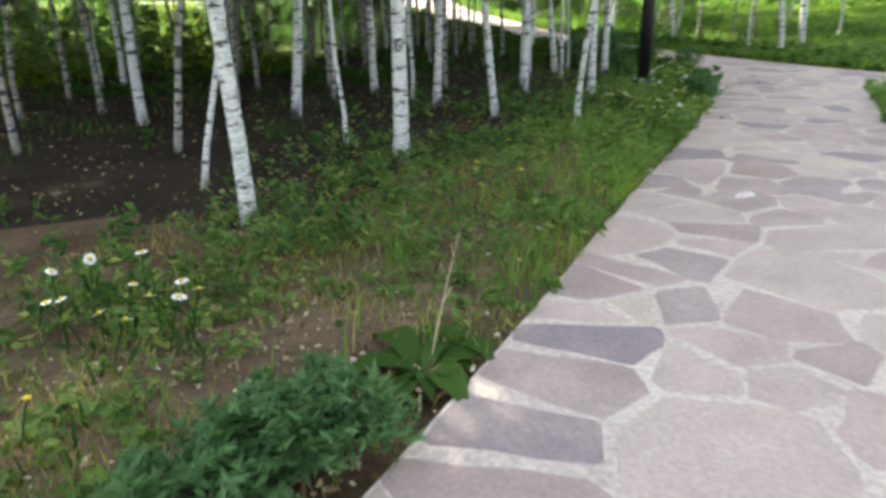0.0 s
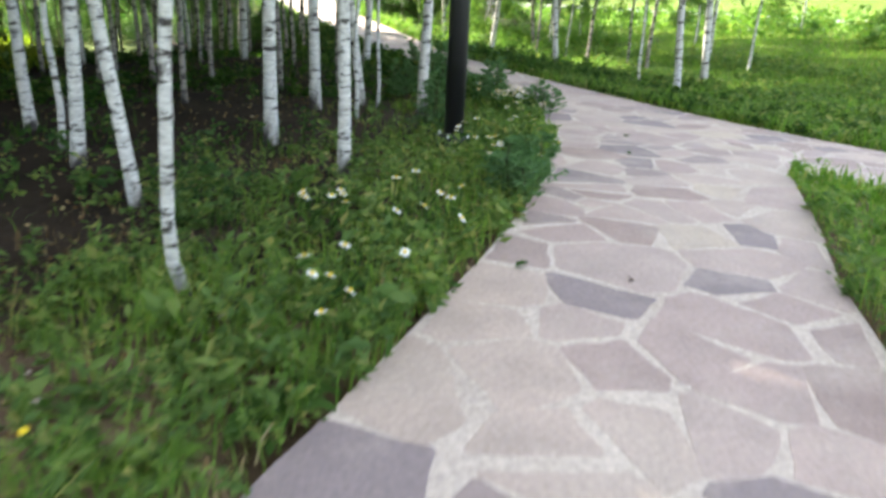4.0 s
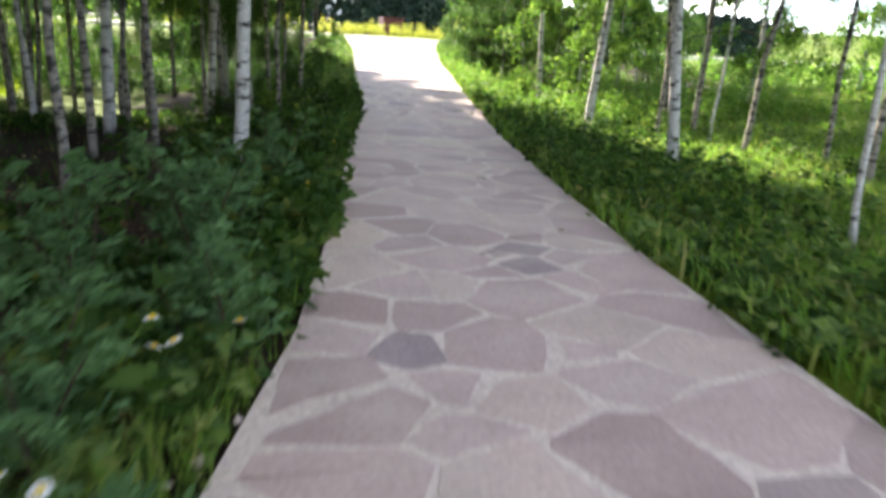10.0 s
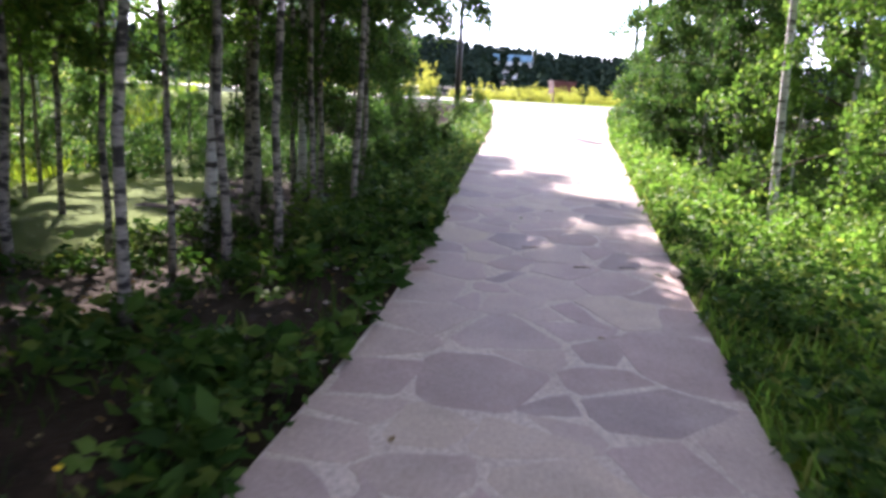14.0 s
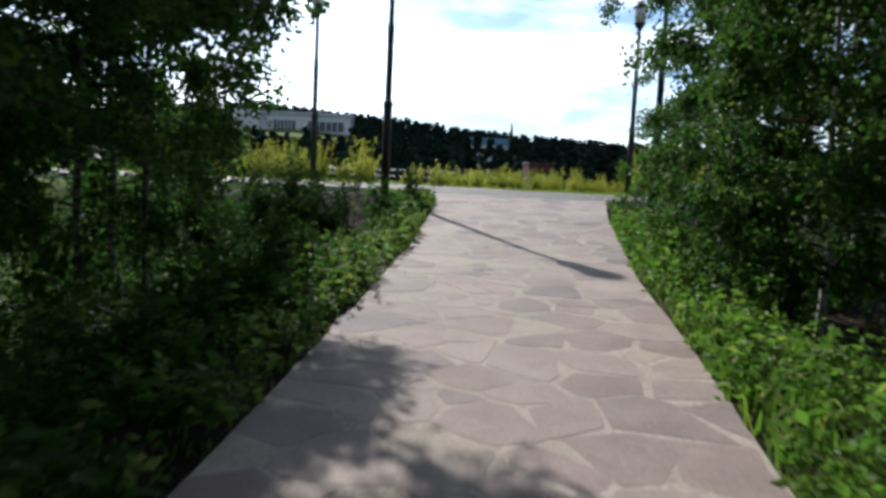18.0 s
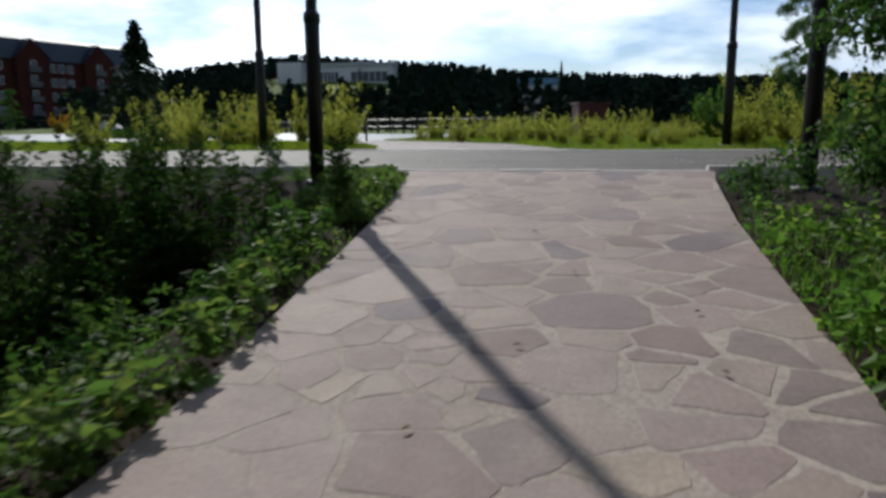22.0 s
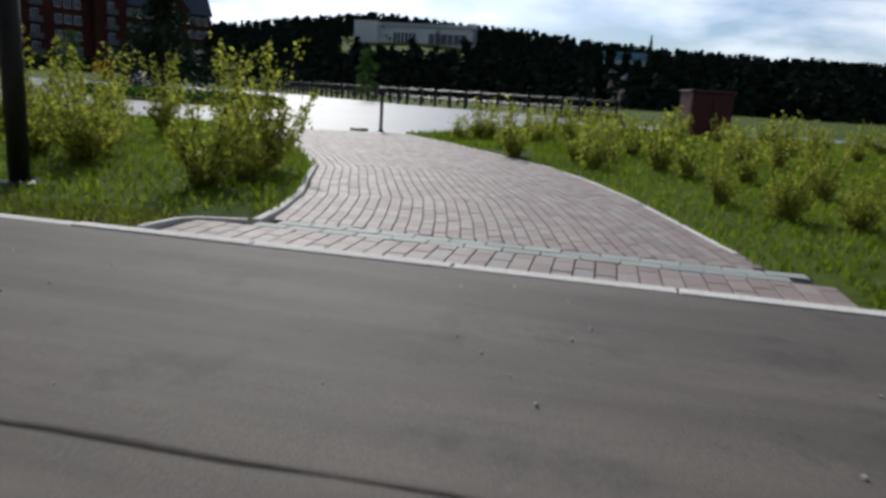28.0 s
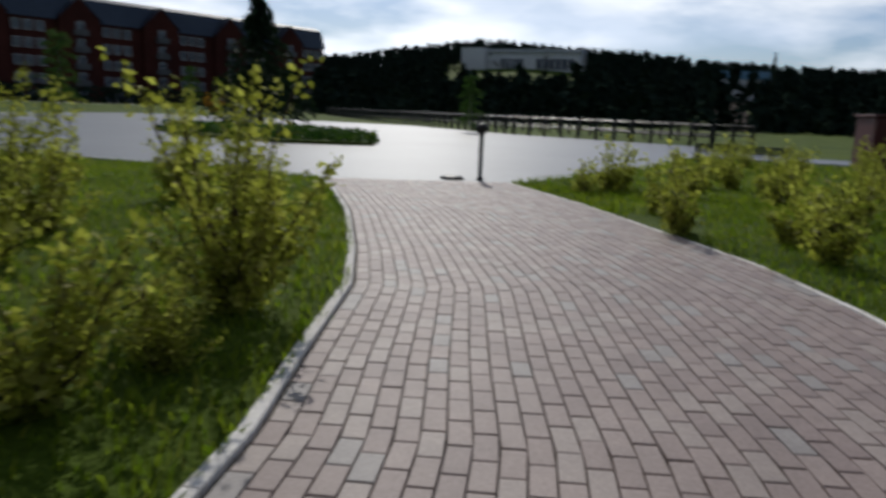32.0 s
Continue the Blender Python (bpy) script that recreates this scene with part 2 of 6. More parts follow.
def asphalt_mat():
    """Worn asphalt: lengthwise streaks, dark damp blotches and coarse grain."""
    mat, n, l, b = nodes_of("worn asphalt", 0.72)
    b.inputs["Specular IOR Level"].default_value = 0.4
    streak, blot, fine = noise_of(n, l, 1.0, 5, 0.6, (0.35, 3.2, 1)), noise_of(n, l, 1.6, 6, 0.7), noise_of(n, l, 130.0, 3)
    rs = ramp_of(n, [(0.3, (0.088, 0.073, 0.06)), (0.7, (0.168, 0.143, 0.119))])
    rb = ramp_of(n, [(0.34, (0.62, 0.62, 0.63)), (0.46, (1.0, 1.0, 1.0)), (0.75, (1.12, 1.11, 1.1))])
    rf = ramp_of(n, [(0.3, (0.72, 0.72, 0.72)), (0.7, (1.2, 1.2, 1.2))])
    for t, r in ((streak, rs), (blot, rb), (fine, rf)):
        l.new(t.outputs["Fac"], r.inputs["Fac"])
    c = mix_of(n, l, "MULTIPLY", 1.0, rs.outputs["Color"], rb.outputs["Color"])
    l.new(mix_of(n, l, "MULTIPLY", 1.0, c, rf.outputs["Color"]), b.inputs["Base Color"])
    bump_of(n, l, b, fine.outputs["Fac"], 0.5, 0.006)
    return mat


M_SOIL = two_scale("woodland soil", (0.07, 0.045, 0.028), (0.18, 0.125, 0.08), 1.3, 25.0, 0.95, 0.8, 0.03)
# dark earth; canopy and bank shade is painted into its colour
M_SHADE_EARTH = two_scale("dark leaf mould", (0.016, 0.012, 0.009), (0.05, 0.035, 0.024), 1.3, 25.0, 0.95, 0.8, 0.03)
M_LAWN = two_scale("mown turf", (0.05, 0.088, 0.006), (0.115, 0.155, 0.013), 0.35, 30.0, 0.9, 0.8, 0.03)
M_MORTAR = two_scale("sand-coloured mortar", (0.43, 0.353, 0.31), (0.535, 0.45, 0.40), 2.5, 45.0, 0.9, 0.3, 0.004)
M_STONE = piece_mat("sandstone flag", [(0.0, (0.380, 0.287, 0.261)), (0.15, (0.408, 0.318, 0.280)), (0.28, (0.342, 0.255, 0.236)), (0.40, (0.389, 0.304, 0.266)), (0.52, (0.314, 0.235, 0.217)), (0.62, (0.370, 0.285, 0.261)),
                                       (0.72, (0.285, 0.220, 0.211)), (0.81, (0.228, 0.180, 0.183)), (0.88, (0.427, 0.342, 0.280)), (0.93, (0.294, 0.214, 0.195))], 0.75, 55.0, 0.5, 0.2, (0.418, 0.342, 0.299))
M_PAVER = piece_mat("pinkish concrete paver", [(0.0, (0.34, 0.262, 0.235)), (0.3, (0.37, 0.29, 0.26)), (0.55, (0.31, 0.237, 0.215)), (0.75, (0.39, 0.32, 0.285)), (0.92, (0.35, 0.315, 0.295))], 0.6, 70.0, 0.2, 0.18)
M_GREYPAVER = piece_mat("grey-green concrete paver", [(0.0, (0.38, 0.40, 0.365)), (0.4, (0.42, 0.44, 0.40)), (0.8, (0.35, 0.37, 0.34))], 0.65, 70.0, 0.2, 0.12)
M_SAND = two_scale("joint sand", (0.07, 0.06, 0.05), (0.12, 0.10, 0.085), 4.0, 80.0, 0.95)
M_ASPHALT = asphalt_mat()
M_KERB = two_scale("pale concrete", (0.80, 0.755, 0.70), (0.95, 0.905, 0.845), 2.0, 50.0, 0.8, 0.3)
M_CHIP = two_scale("pale pink limestone", (0.48, 0.42, 0.39), (0.62, 0.56, 0.53), 9.0, 60.0, 0.9, 0.4)
M_PLAZA = two_scale("grey plaza paving", (0.088, 0.088, 0.092), (0.125, 0.124, 0.128), 0.25, 12.0, 0.4, 0.1)
M_IRON = two_scale("black painted iron", (0.006, 0.006, 0.007), (0.014, 0.014, 0.015), 3.0, 60.0, 0.5, 0.05, 0.002, 0.0)
M_GLASS = two_scale("milky lamp glass", (0.6, 0.6, 0.58), (0.75, 0.75, 0.73), 3.0, 50.0, 0.25, 0.02)
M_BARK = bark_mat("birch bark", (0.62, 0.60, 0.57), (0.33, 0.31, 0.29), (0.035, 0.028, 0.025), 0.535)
# the same bark with grove shade put into its colours
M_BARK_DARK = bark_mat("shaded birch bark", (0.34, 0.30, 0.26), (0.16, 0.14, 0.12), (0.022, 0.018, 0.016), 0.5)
M_TWIG = two_scale("twig bark", (0.04, 0.025, 0.018), (0.09, 0.06, 0.045), 3.0, 40.0)
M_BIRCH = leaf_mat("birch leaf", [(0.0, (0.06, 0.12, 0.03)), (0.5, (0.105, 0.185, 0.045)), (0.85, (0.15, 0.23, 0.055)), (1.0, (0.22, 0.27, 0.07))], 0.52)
M_GRASS = leaf_mat("grass blade", [(0.0, (0.045, 0.095, 0.018)), (0.5, (0.08, 0.14, 0.026)), (0.85, (0.12, 0.17, 0.036)), (1.0, (0.26, 0.23, 0.09))], 0.5, 0.6, 0.12)
M_BLADE = leaf_mat("lush grass blade", [(0.0, (0.09, 0.18, 0.032)), (0.5, (0.15, 0.255, 0.045)), (0.85, (0.20, 0.29, 0.062)), (1.0, (0.34, 0.30, 0.13))], 0.5, 0.6, 0.15)
M_HAY = leaf_mat("dry grass blade", [(0.0, (0.14, 0.15, 0.04)), (1.0, (0.36, 0.31, 0.12))], 0.4, 0.7, 0.1)
M_TURF = leaf_mat("lawn blade", [(0.0, (0.105, 0.16, 0.012)), (0.5, (0.19, 0.24, 0.02)), (0.9, (0.26, 0.29, 0.034)), (1.0, (0.30, 0.27, 0.06))], 0.5, 0.6, 0.12)
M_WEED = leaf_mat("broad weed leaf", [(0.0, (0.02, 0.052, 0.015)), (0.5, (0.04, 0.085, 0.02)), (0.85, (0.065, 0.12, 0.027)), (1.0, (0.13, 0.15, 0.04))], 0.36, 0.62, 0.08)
M_FRESH = leaf_mat("fresh green leaf", [(0.0, (0.085, 0.165, 0.036)), (0.5, (0.14, 0.245, 0.053)), (0.85, (0.195, 0.30, 0.07)), (1.0, (0.31, 0.33, 0.10))], 0.45, 0.55, 0.2)
# birch leaf copy with shade mixed into the green
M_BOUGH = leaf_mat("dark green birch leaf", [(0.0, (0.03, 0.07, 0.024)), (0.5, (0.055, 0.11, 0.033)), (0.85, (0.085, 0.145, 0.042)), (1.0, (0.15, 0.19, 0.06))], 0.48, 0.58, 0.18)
M_HERB = leaf_mat("green herb leaf", [(0.0, (0.076, 0.136, 0.046)), (0.5, (0.123, 0.192, 0.06)), (0.85, (0.178, 0.242, 0.076)), (1.0, (0.30, 0.28, 0.11))], 0.45, 0.58, 0.16)
M_SAGE = leaf_mat("grey-green mugwort leaf", [(0.0, (0.06, 0.13, 0.058)), (1.0, (0.125, 0.225, 0.10))], 0.35)
M_SHRUB = leaf_mat("yellow-green shrub leaf", [(0.0, (0.18, 0.18, 0.035)), (0.5, (0.37, 0.345, 0.07)), (1.0, (0.58, 0.52, 0.16))], 0.5)
M_ORANGE = leaf_mat("orange leaf", [(0.0, (0.30, 0.13, 0.02)), (1.0, (0.55, 0.28, 0.05))], 0.5)
M_NEEDLE = leaf_mat("spruce needles", [(0.0, (0.010, 0.024, 0.011)), (1.0, (0.025, 0.05, 0.02))], 0.1, 0.7, 0.2)
M_FOREST = leaf_mat("far forest crown", [(0.0, (0.02, 0.034, 0.03)), (1.0, (0.03, 0.048, 0.038))], 0.0, 0.95, 0.0)
M_PETAL = two_scale("white petal", (0.75, 0.75, 0.74), (0.85, 0.85, 0.84), 20.0, 80.0, 0.6)
M_YELLOW = two_scale("yellow flower", (0.6, 0.40, 0.01), (0.75, 0.55, 0.02), 20.0, 80.0, 0.7)
M_LITTER = leaf_mat("dry leaf litter", [(0.0, (0.10, 0.06, 0.03)), (0.6, (0.18, 0.12, 0.06)), (1.0, (0.30, 0.24, 0.15))], 0.1, 0.8, 0.2)
M_CHAFF = leaf_mat("pale dry chaff", [(0.0, (0.20, 0.15, 0.10)), (0.6, (0.36, 0.29, 0.21)), (1.0, (0.55, 0.48, 0.38))], 0.1, 0.85, 0.1)
M_BRICK = two_scale("dark red brickwork", (0.06, 0.02, 0.017), (0.10, 0.03, 0.024), 0.2, 3.0, 0.9, 0.1)
M_ROOF = two_scale("blue-grey metal roof", (0.025, 0.042, 0.075), (0.045, 0.066, 0.105), 0.1, 2.0, 0.6, 0.05)
M_PALE = two_scale("pale render", (0.78, 0.78, 0.79), (0.88, 0.88, 0.88), 0.1, 2.0, 0.9, 0.05)
M_PANE = two_scale("window glass", (0.05, 0.06, 0.08), (0.10, 0.12, 0.15), 0.2, 1.0, 0.15, 0.0)
M_FRAME = two_scale("weathered window frame", (0.5, 0.52, 0.55), (0.6, 0.62, 0.65), 1.0, 9.0, 0.6, 0.05)
M_RED = two_scale("dark red painted sheet", (0.07, 0.008, 0.008), (0.11, 0.014, 0.013), 0.8, 15.0, 0.55, 0.1)
M_BLUEROOF = two_scale("blue sheet roof", (0.14, 0.30, 0.46), (0.20, 0.38, 0.55), 0.1, 2.0, 0.5, 0.05)

# ---- ground shape ----
LEFT_EDGE = [(-7.2, -6.4), (-3.5, -2.8), (0.4, 0.85), (2.04, 2.42), (2.55, 2.93), (3.37, 3.77), (3.93, 4.36), (4.88, 5.31), (5.81, 6.27), (6.6, 7.15), (7.18, 7.94), (7.59, 8.52),
             (7.97, 9.3), (8.24, 10.1), (8.45, 11.2), (8.56, 12.3), (8.68, 13.9), (8.8, 15.6), (8.95, 17.2), (9.05, 19.0), (9.15, 22.0), (9.25, 25.0), (9.32, 28.0), (9.33, 30.3), (9.27, 32.0), (9.2, 32.8)]
RIGHT_EDGE = [(-5.9, -7.6), (-2.2, -4.0), (1.8, -0.1), (4.9, 3.1), (5.25, 3.48), (5.88, 4.1), (6.42, 4.74), (7.13, 5.6), (7.92, 6.4), (8.76, 7.32)]
RIGHT_EDGE2 = [(10.6, 6.4), (10.25, 7.9), (10.08, 9.0), (10.03, 10.2), (10.08, 12.0), (10.2, 13.6), (10.38, 15.5), (10.58, 17.6), (10.75, 19.6), (10.95, 21.7), (11.2, 24.0), (11.36, 26.0), (11.62, 28.0), (11.9, 30.5), (12.2, 32.4), (12.3, 32.8)]
BRANCH_L, BRANCH_R = [(8.76, 7.32), (9.06, 6.4), (9.6, 4.6), (10.6, 1.0), (12.6, -6.0)], [(14.2, -5.5), (12.0, 1.5), (11.1, 4.6), (10.6, 6.4)]
BRICK_L = [(7.45, 36.35), (8.1, 36.62), (7.98, 37.1), (7.78, 37.9), (7.52, 38.6), (7.12, 39.75), (6.6, 40.75), (5.6, 42.5), (4.6, 44.0), (3.5, 45.5)]
BRICK_R = [(11.0, 36.2), (10.85, 37.2), (10.65, 38.0), (10.35, 39.2), (9.9, 40.6), (9.4, 41.8), (8.6, 43.1), (7.5, 44.9), (6.05, 46.9)]
ROAD_NEAR, ROAD_FAR = 32.95, 36.10
FLAGS = LEFT_EDGE + RIGHT_EDGE2[::-1] + BRANCH_R[-2::-1] + BRANCH_L[::-1] + RIGHT_EDGE[-2::-1]
PLAZA = [(3.5, 45.5), (6.05, 46.9), (7.4, 52.0), (8.3, 60.5), (13.0, 59.5), (34.0, 57.0), (34.0, 60.5), (12.0, 63.0), (9.5, 66.0), (8.5, 70.0), (-2.0, 75.0), (-12.0, 84.0), (-32.0, 87.5), (-38.0, 85.0), (-34.5, 67.0), (-30.0, 53.0), (-5.0, 45.9)]
PROF_Y = [-50, 16.5, 18, 20, 22, 24.5, 27.5, 31, 32.9, 36.2, 40, 48, 70, 5000]
PROF_Z = [0, 0, 0.05, 0.17, 0.27, 0.38, 0.53, 0.80, 0.98, 1.07, 1.06, 1.0, 0.95, 0.95]
LOW_Y = [-50, 10, 14, 17, 20, 27, 30, 31, 32, 33, 5000]
LOW_L = [-0.12, -0.12, -0.10, -0.12, -0.48, -0.50, -0.40, 0.15, 0.84, 0.95, 0.95]
LOW_R = [0.0, 0.0, 0.0, -0.04, -0.14, 0.0, 0.36, 0.72, 0.88, 0.95, 0.95]


def prof(y):
    return np.interp(y, PROF_Y, PROF_Z)


def smooth(v, a, b):
    v = np.clip((v - a) / (b - a), 0, 1)
    return v * v * (3 - 2 * v)


def inside(poly, x, y):
    x, y = np.asarray(x, float), np.asarray(y, float)
    hit = np.zeros(x.shape, bool)
    for (x0, y0), (x1, y1) in zip(poly, poly[1:] + poly[:1]):
        if y0 != y1:
            hit ^= ((y0 > y) != (y1 > y)) & (x < (x1 - x0) * (y - y0) / (y1 - y0) + x0)
    return hit


def away(line, x, y, closed=True):
    x, y = np.asarray(x, float), np.asarray(y, float)
    best = np.full(x.shape, 1e9)
    for (x0, y0), (x1, y1) in zip(line, line[1:] + (line[:1] if closed else [])):
        dx, dy = x1 - x0, y1 - y0
        t = np.clip(((x - x0) * dx + (y - y0) * dy) / (dx * dx + dy * dy + 1e-9), 0, 1)
        best = np.minimum(best, np.hypot(x - x0 - t * dx, y - y0 - t * dy))
    return best


BRICKS = BRICK_L + BRICK_R[::-1]


def height(x, y):
    """The height of the soil or turf, level with the paving at its edges."""
    x, y = np.asarray(x, float), np.asarray(y, float)
    near = y < 33.0
    d = np.where(inside(FLAGS, x, y), 0.0, away(FLAGS, x, y))
    left = x < np.interp(y, [-50, 0, 7, 12, 33], [-50, 2.5, 8.5, 9.3, 10.7])
    low = np.where(left, np.interp(y, LOW_Y, LOW_L), np.interp(y, LOW_Y, LOW_R))
    k = smooth(d, 0.15, np.where(left, 2.0, 1.6))
    wavy = 0.035 * np.sin(x * 1.7 + 0.6 * y) * np.sin(y * 1.3 - 0.4 * x) * smooth(d, 0.3, 2.0)
    mound = 0.75 * smooth(x, 12.5, 22) * (1 - smooth(y, 20, 33))
    z1 = prof(y) * (1 - k) + low * k + wavy + mound
    far = np.hypot(x - 8, y - 40)
    a = np.degrees(np.arctan2(-(x - 9), y - 36))
    ridge = np.interp(a, [-40, -18, -10, 0, 6, 14, 18, 21, 25, 29, 45], [2.6, 2.7, 2.9, 3.4, 4.1, 4.5, 4.8, 4.5, 4.0, 3.3, 2.2])
    hill = np.hypot(x - 9, y - 36) * np.tan(np.radians(ridge)) * smooth(y, 150, 330) - 2.2 * smooth(y, 150, 330)
    hill = np.where(y > 330, hill * 330 / y, hill)
    z2 = prof(y) + 0.03 * np.sin(x * 0.8) * np.sin(y * 0.6) + hill
    return np.where(near, z1, z2)


# ---- mesh helpers ----
def link_mesh(name, verts, tris, material, parent=None, label="", smooth_faces=False):
    """One mesh object from arrays of corners and faces (all with the same number of corners)."""
    verts, tris = np.asarray(verts, np.float32).reshape(-1, 3), np.asarray(tris, np.int32)
    me = bpy.data.meshes.new(name)
    k = tris.shape[1]
    me.vertices.add(len(verts))
    me.vertices.foreach_set("co", verts.ravel())
    me.loops.add(tris.size)
    me.loops.foreach_set("vertex_index", tris.ravel())
    me.polygons.add(len(tris))
    me.polygons.foreach_set("loop_start", np.arange(0, tris.size, k, dtype=np.int32))
    me.polygons.foreach_set("loop_total", np.full(len(tris), k, np.int32))
    if smooth_faces:
        me.polygons.foreach_set("use_smooth", np.ones(len(tris), bool))
    me.update(calc_edges=True)
    me.materials.append(material)
    ob = new(name, me)
    if parent:
        ob.parent = parent
    if label:
        ob["label"] = label
    return ob


def part(name, bm, material, parent, label=""):
    me = bpy.data.meshes.new(name)
    bm.to_mesh(me)
    bm.free()
    me.materials.append(material)
    ob = new(name, me)
    if parent:
        ob.parent = parent
    if label:
        ob["label"] = label
    return ob


def box(bm, x0, y0, z0, x1, y1, z1, bevel=0.0):
    m = Matrix.Translation(((x0 + x1) / 2, (y0 + y1) / 2, (z0 + z1) / 2)) @ Matrix.Diagonal((x1 - x0, y1 - y0, z1 - z0, 1))
    made = bmesh.ops.create_cube(bm, size=1, matrix=m)
    if bevel:
        edges = {e for v in made["verts"] for e in v.link_edges}
        bmesh.ops.bevel(bm, geom=list(edges), offset=bevel, segments=2, affect="EDGES", profile=0.5)
    return bm


def lathe(rings, sides=16, cx=0.0, cy=0.0):
    """A turned body from (radius, height) rings."""
    bm = bmesh.new()
    rows = [[bm.verts.new((cx + r * math.cos(a), cy + r * math.sin(a), z)) for a in (2 * math.pi * k / sides for k in range(sides))] for r, z in rings]
    for a, b in zip(rows, rows[1:]):
        for k in range(sides):
            bm.faces.new((a[k], a[(k + 1) % sides], b[(k + 1) % sides], b[k])).smooth = True
    bm.faces.new(rows[0][::-1])
    bm.faces.new(rows[-1])
    return bm


def tube(points, radii, sides=8):
    """Corners and quads of a bent, tapered pipe."""
    p = np.asarray(points, float)
    t = np.gradient(p, axis=0)
    t /= np.linalg.norm(t, axis=1)[:, None] + 1e-9
    u = np.cross(t, np.where(abs(t[:, 2:3]) > 0.9, [[1.0, 0, 0]], [[0, 0, 1.0]]))
    u /= np.linalg.norm(u, axis=1)[:, None] + 1e-9
    w = np.cross(t, u)
    a = np.linspace(0, 2 * np.pi, sides, endpoint=False)
    r = np.asarray(radii, float)[:, None, None]
    v = p[:, None] + r * (np.cos(a)[None, :, None] * u[:, None] + np.sin(a)[None, :, None] * w[:, None])
    i, k = np.meshgrid(np.arange(len(p) - 1), np.arange(sides), indexing="ij")
    q = np.stack([i * sides + k, i * sides + (k + 1) % sides, (i + 1) * sides + (k + 1) % sides, (i + 1) * sides + k], -1).reshape(-1, 4)
    return v.reshape(-1, 3), q


def join(parts):
    out_v, out_f, n = [], [], 0
    for v, f in parts:
        out_v.append(v), out_f.append(f + n)
        n += len(v)
    return np.concatenate(out_v), np.concatenate(out_f)


def leaves(rng, centres, size, droop=0.3, ratio=0.62, aim=None):
    """Folded leaf blades, two faces each, at the given places."""
    n = len(centres)
    size = np.broadcast_to(size, n) * rng.uniform(0.7, 1.3, n)
    d = rng.normal(size=(n, 3)) if aim is None else aim + 0.45 * rng.normal(size=(n, 3))
    d[:, 2] -= droop
    d /= np.linalg.norm(d, axis=1)[:, None] + 1e-9
    s = np.cross(d, rng.normal(size=(n, 3)))
    s /= np.linalg.norm(s, axis=1)[:, None] + 1e-9
    up = np.cross(s, d)
    sz = size[:, None]
    base = centres - d * sz * 0.5
    tip = centres + d * sz * 0.5
    a = centres - d * sz * 0.08 + s * sz * ratio * 0.5 + up * sz * 0.12
    b = centres - d * sz * 0.08 - s * sz * ratio * 0.5 + up * sz * 0.12
    v = np.stack([base, a, tip, b], 1).reshape(-1, 3)
    k = 4 * np.arange(n)[:, None]
    f = np.concatenate([k + [[0, 1, 2]], k + [[0, 2, 3]]], 1).reshape(-1, 3)
    return v, f


def blades(rng, roots, tall, wide=0.006, lean=0.6):
    """Grass blades, bent over, three faces each."""
    n = len(roots)
    h = np.broadcast_to(tall, n) * rng.uniform(0.5, 1.3, n)
    a = rng.uniform(0, 2 * np.pi, n)
    out = np.stack([np.cos(a), np.sin(a), 0 * a], 1)
    side = np.stack([-np.sin(a), np.cos(a), 0 * a], 1)
    l = (lean * rng.uniform(0.3, 1.6, n) * h)[:, None]
    w = (wide * rng.uniform(0.7, 1.5, n))[:, None]
    up = np.array([[0, 0, 1.0]]) * h[:, None]
    v = np.stack([roots - side * w, roots + side * w, roots + up * 0.6 + out * l * 0.35 + side * w * 0.8, roots + up * 0.6 + out * l * 0.35 - side * w * 0.8, roots + up * 0.92 + out * l * 1.1], 1).reshape(-1, 3)
    k = 5 * np.arange(n)[:, None]
    f = np.concatenate([k + [[0, 1, 2]], k + [[0, 2, 3]], k + [[3, 2, 4]]], 1).reshape(-1, 3)
    return v, f


def scatter(rng, x0, x1, y0, y1, n):
    return rng.uniform(x0, x1, n), rng.uniform(y0, y1, n)


def open_soil(x, y):
    """Where plants can grow: off every paved surface."""
    bare = inside(FLAGS, x, y) | inside(BRICKS, x, y) | inside(PLAZA, x, y) | ((y > ROAD_NEAR - 0.12) & (y < ROAD_FAR + 0.13))
    bare |= (y > 35.9) & (y < 36.85) & (x > 7.56) & (x < 11.3)
    bare |= (y > 32.6) & (y < 33) & (x > 9.05) & (x < 12.45)
    return ~bare


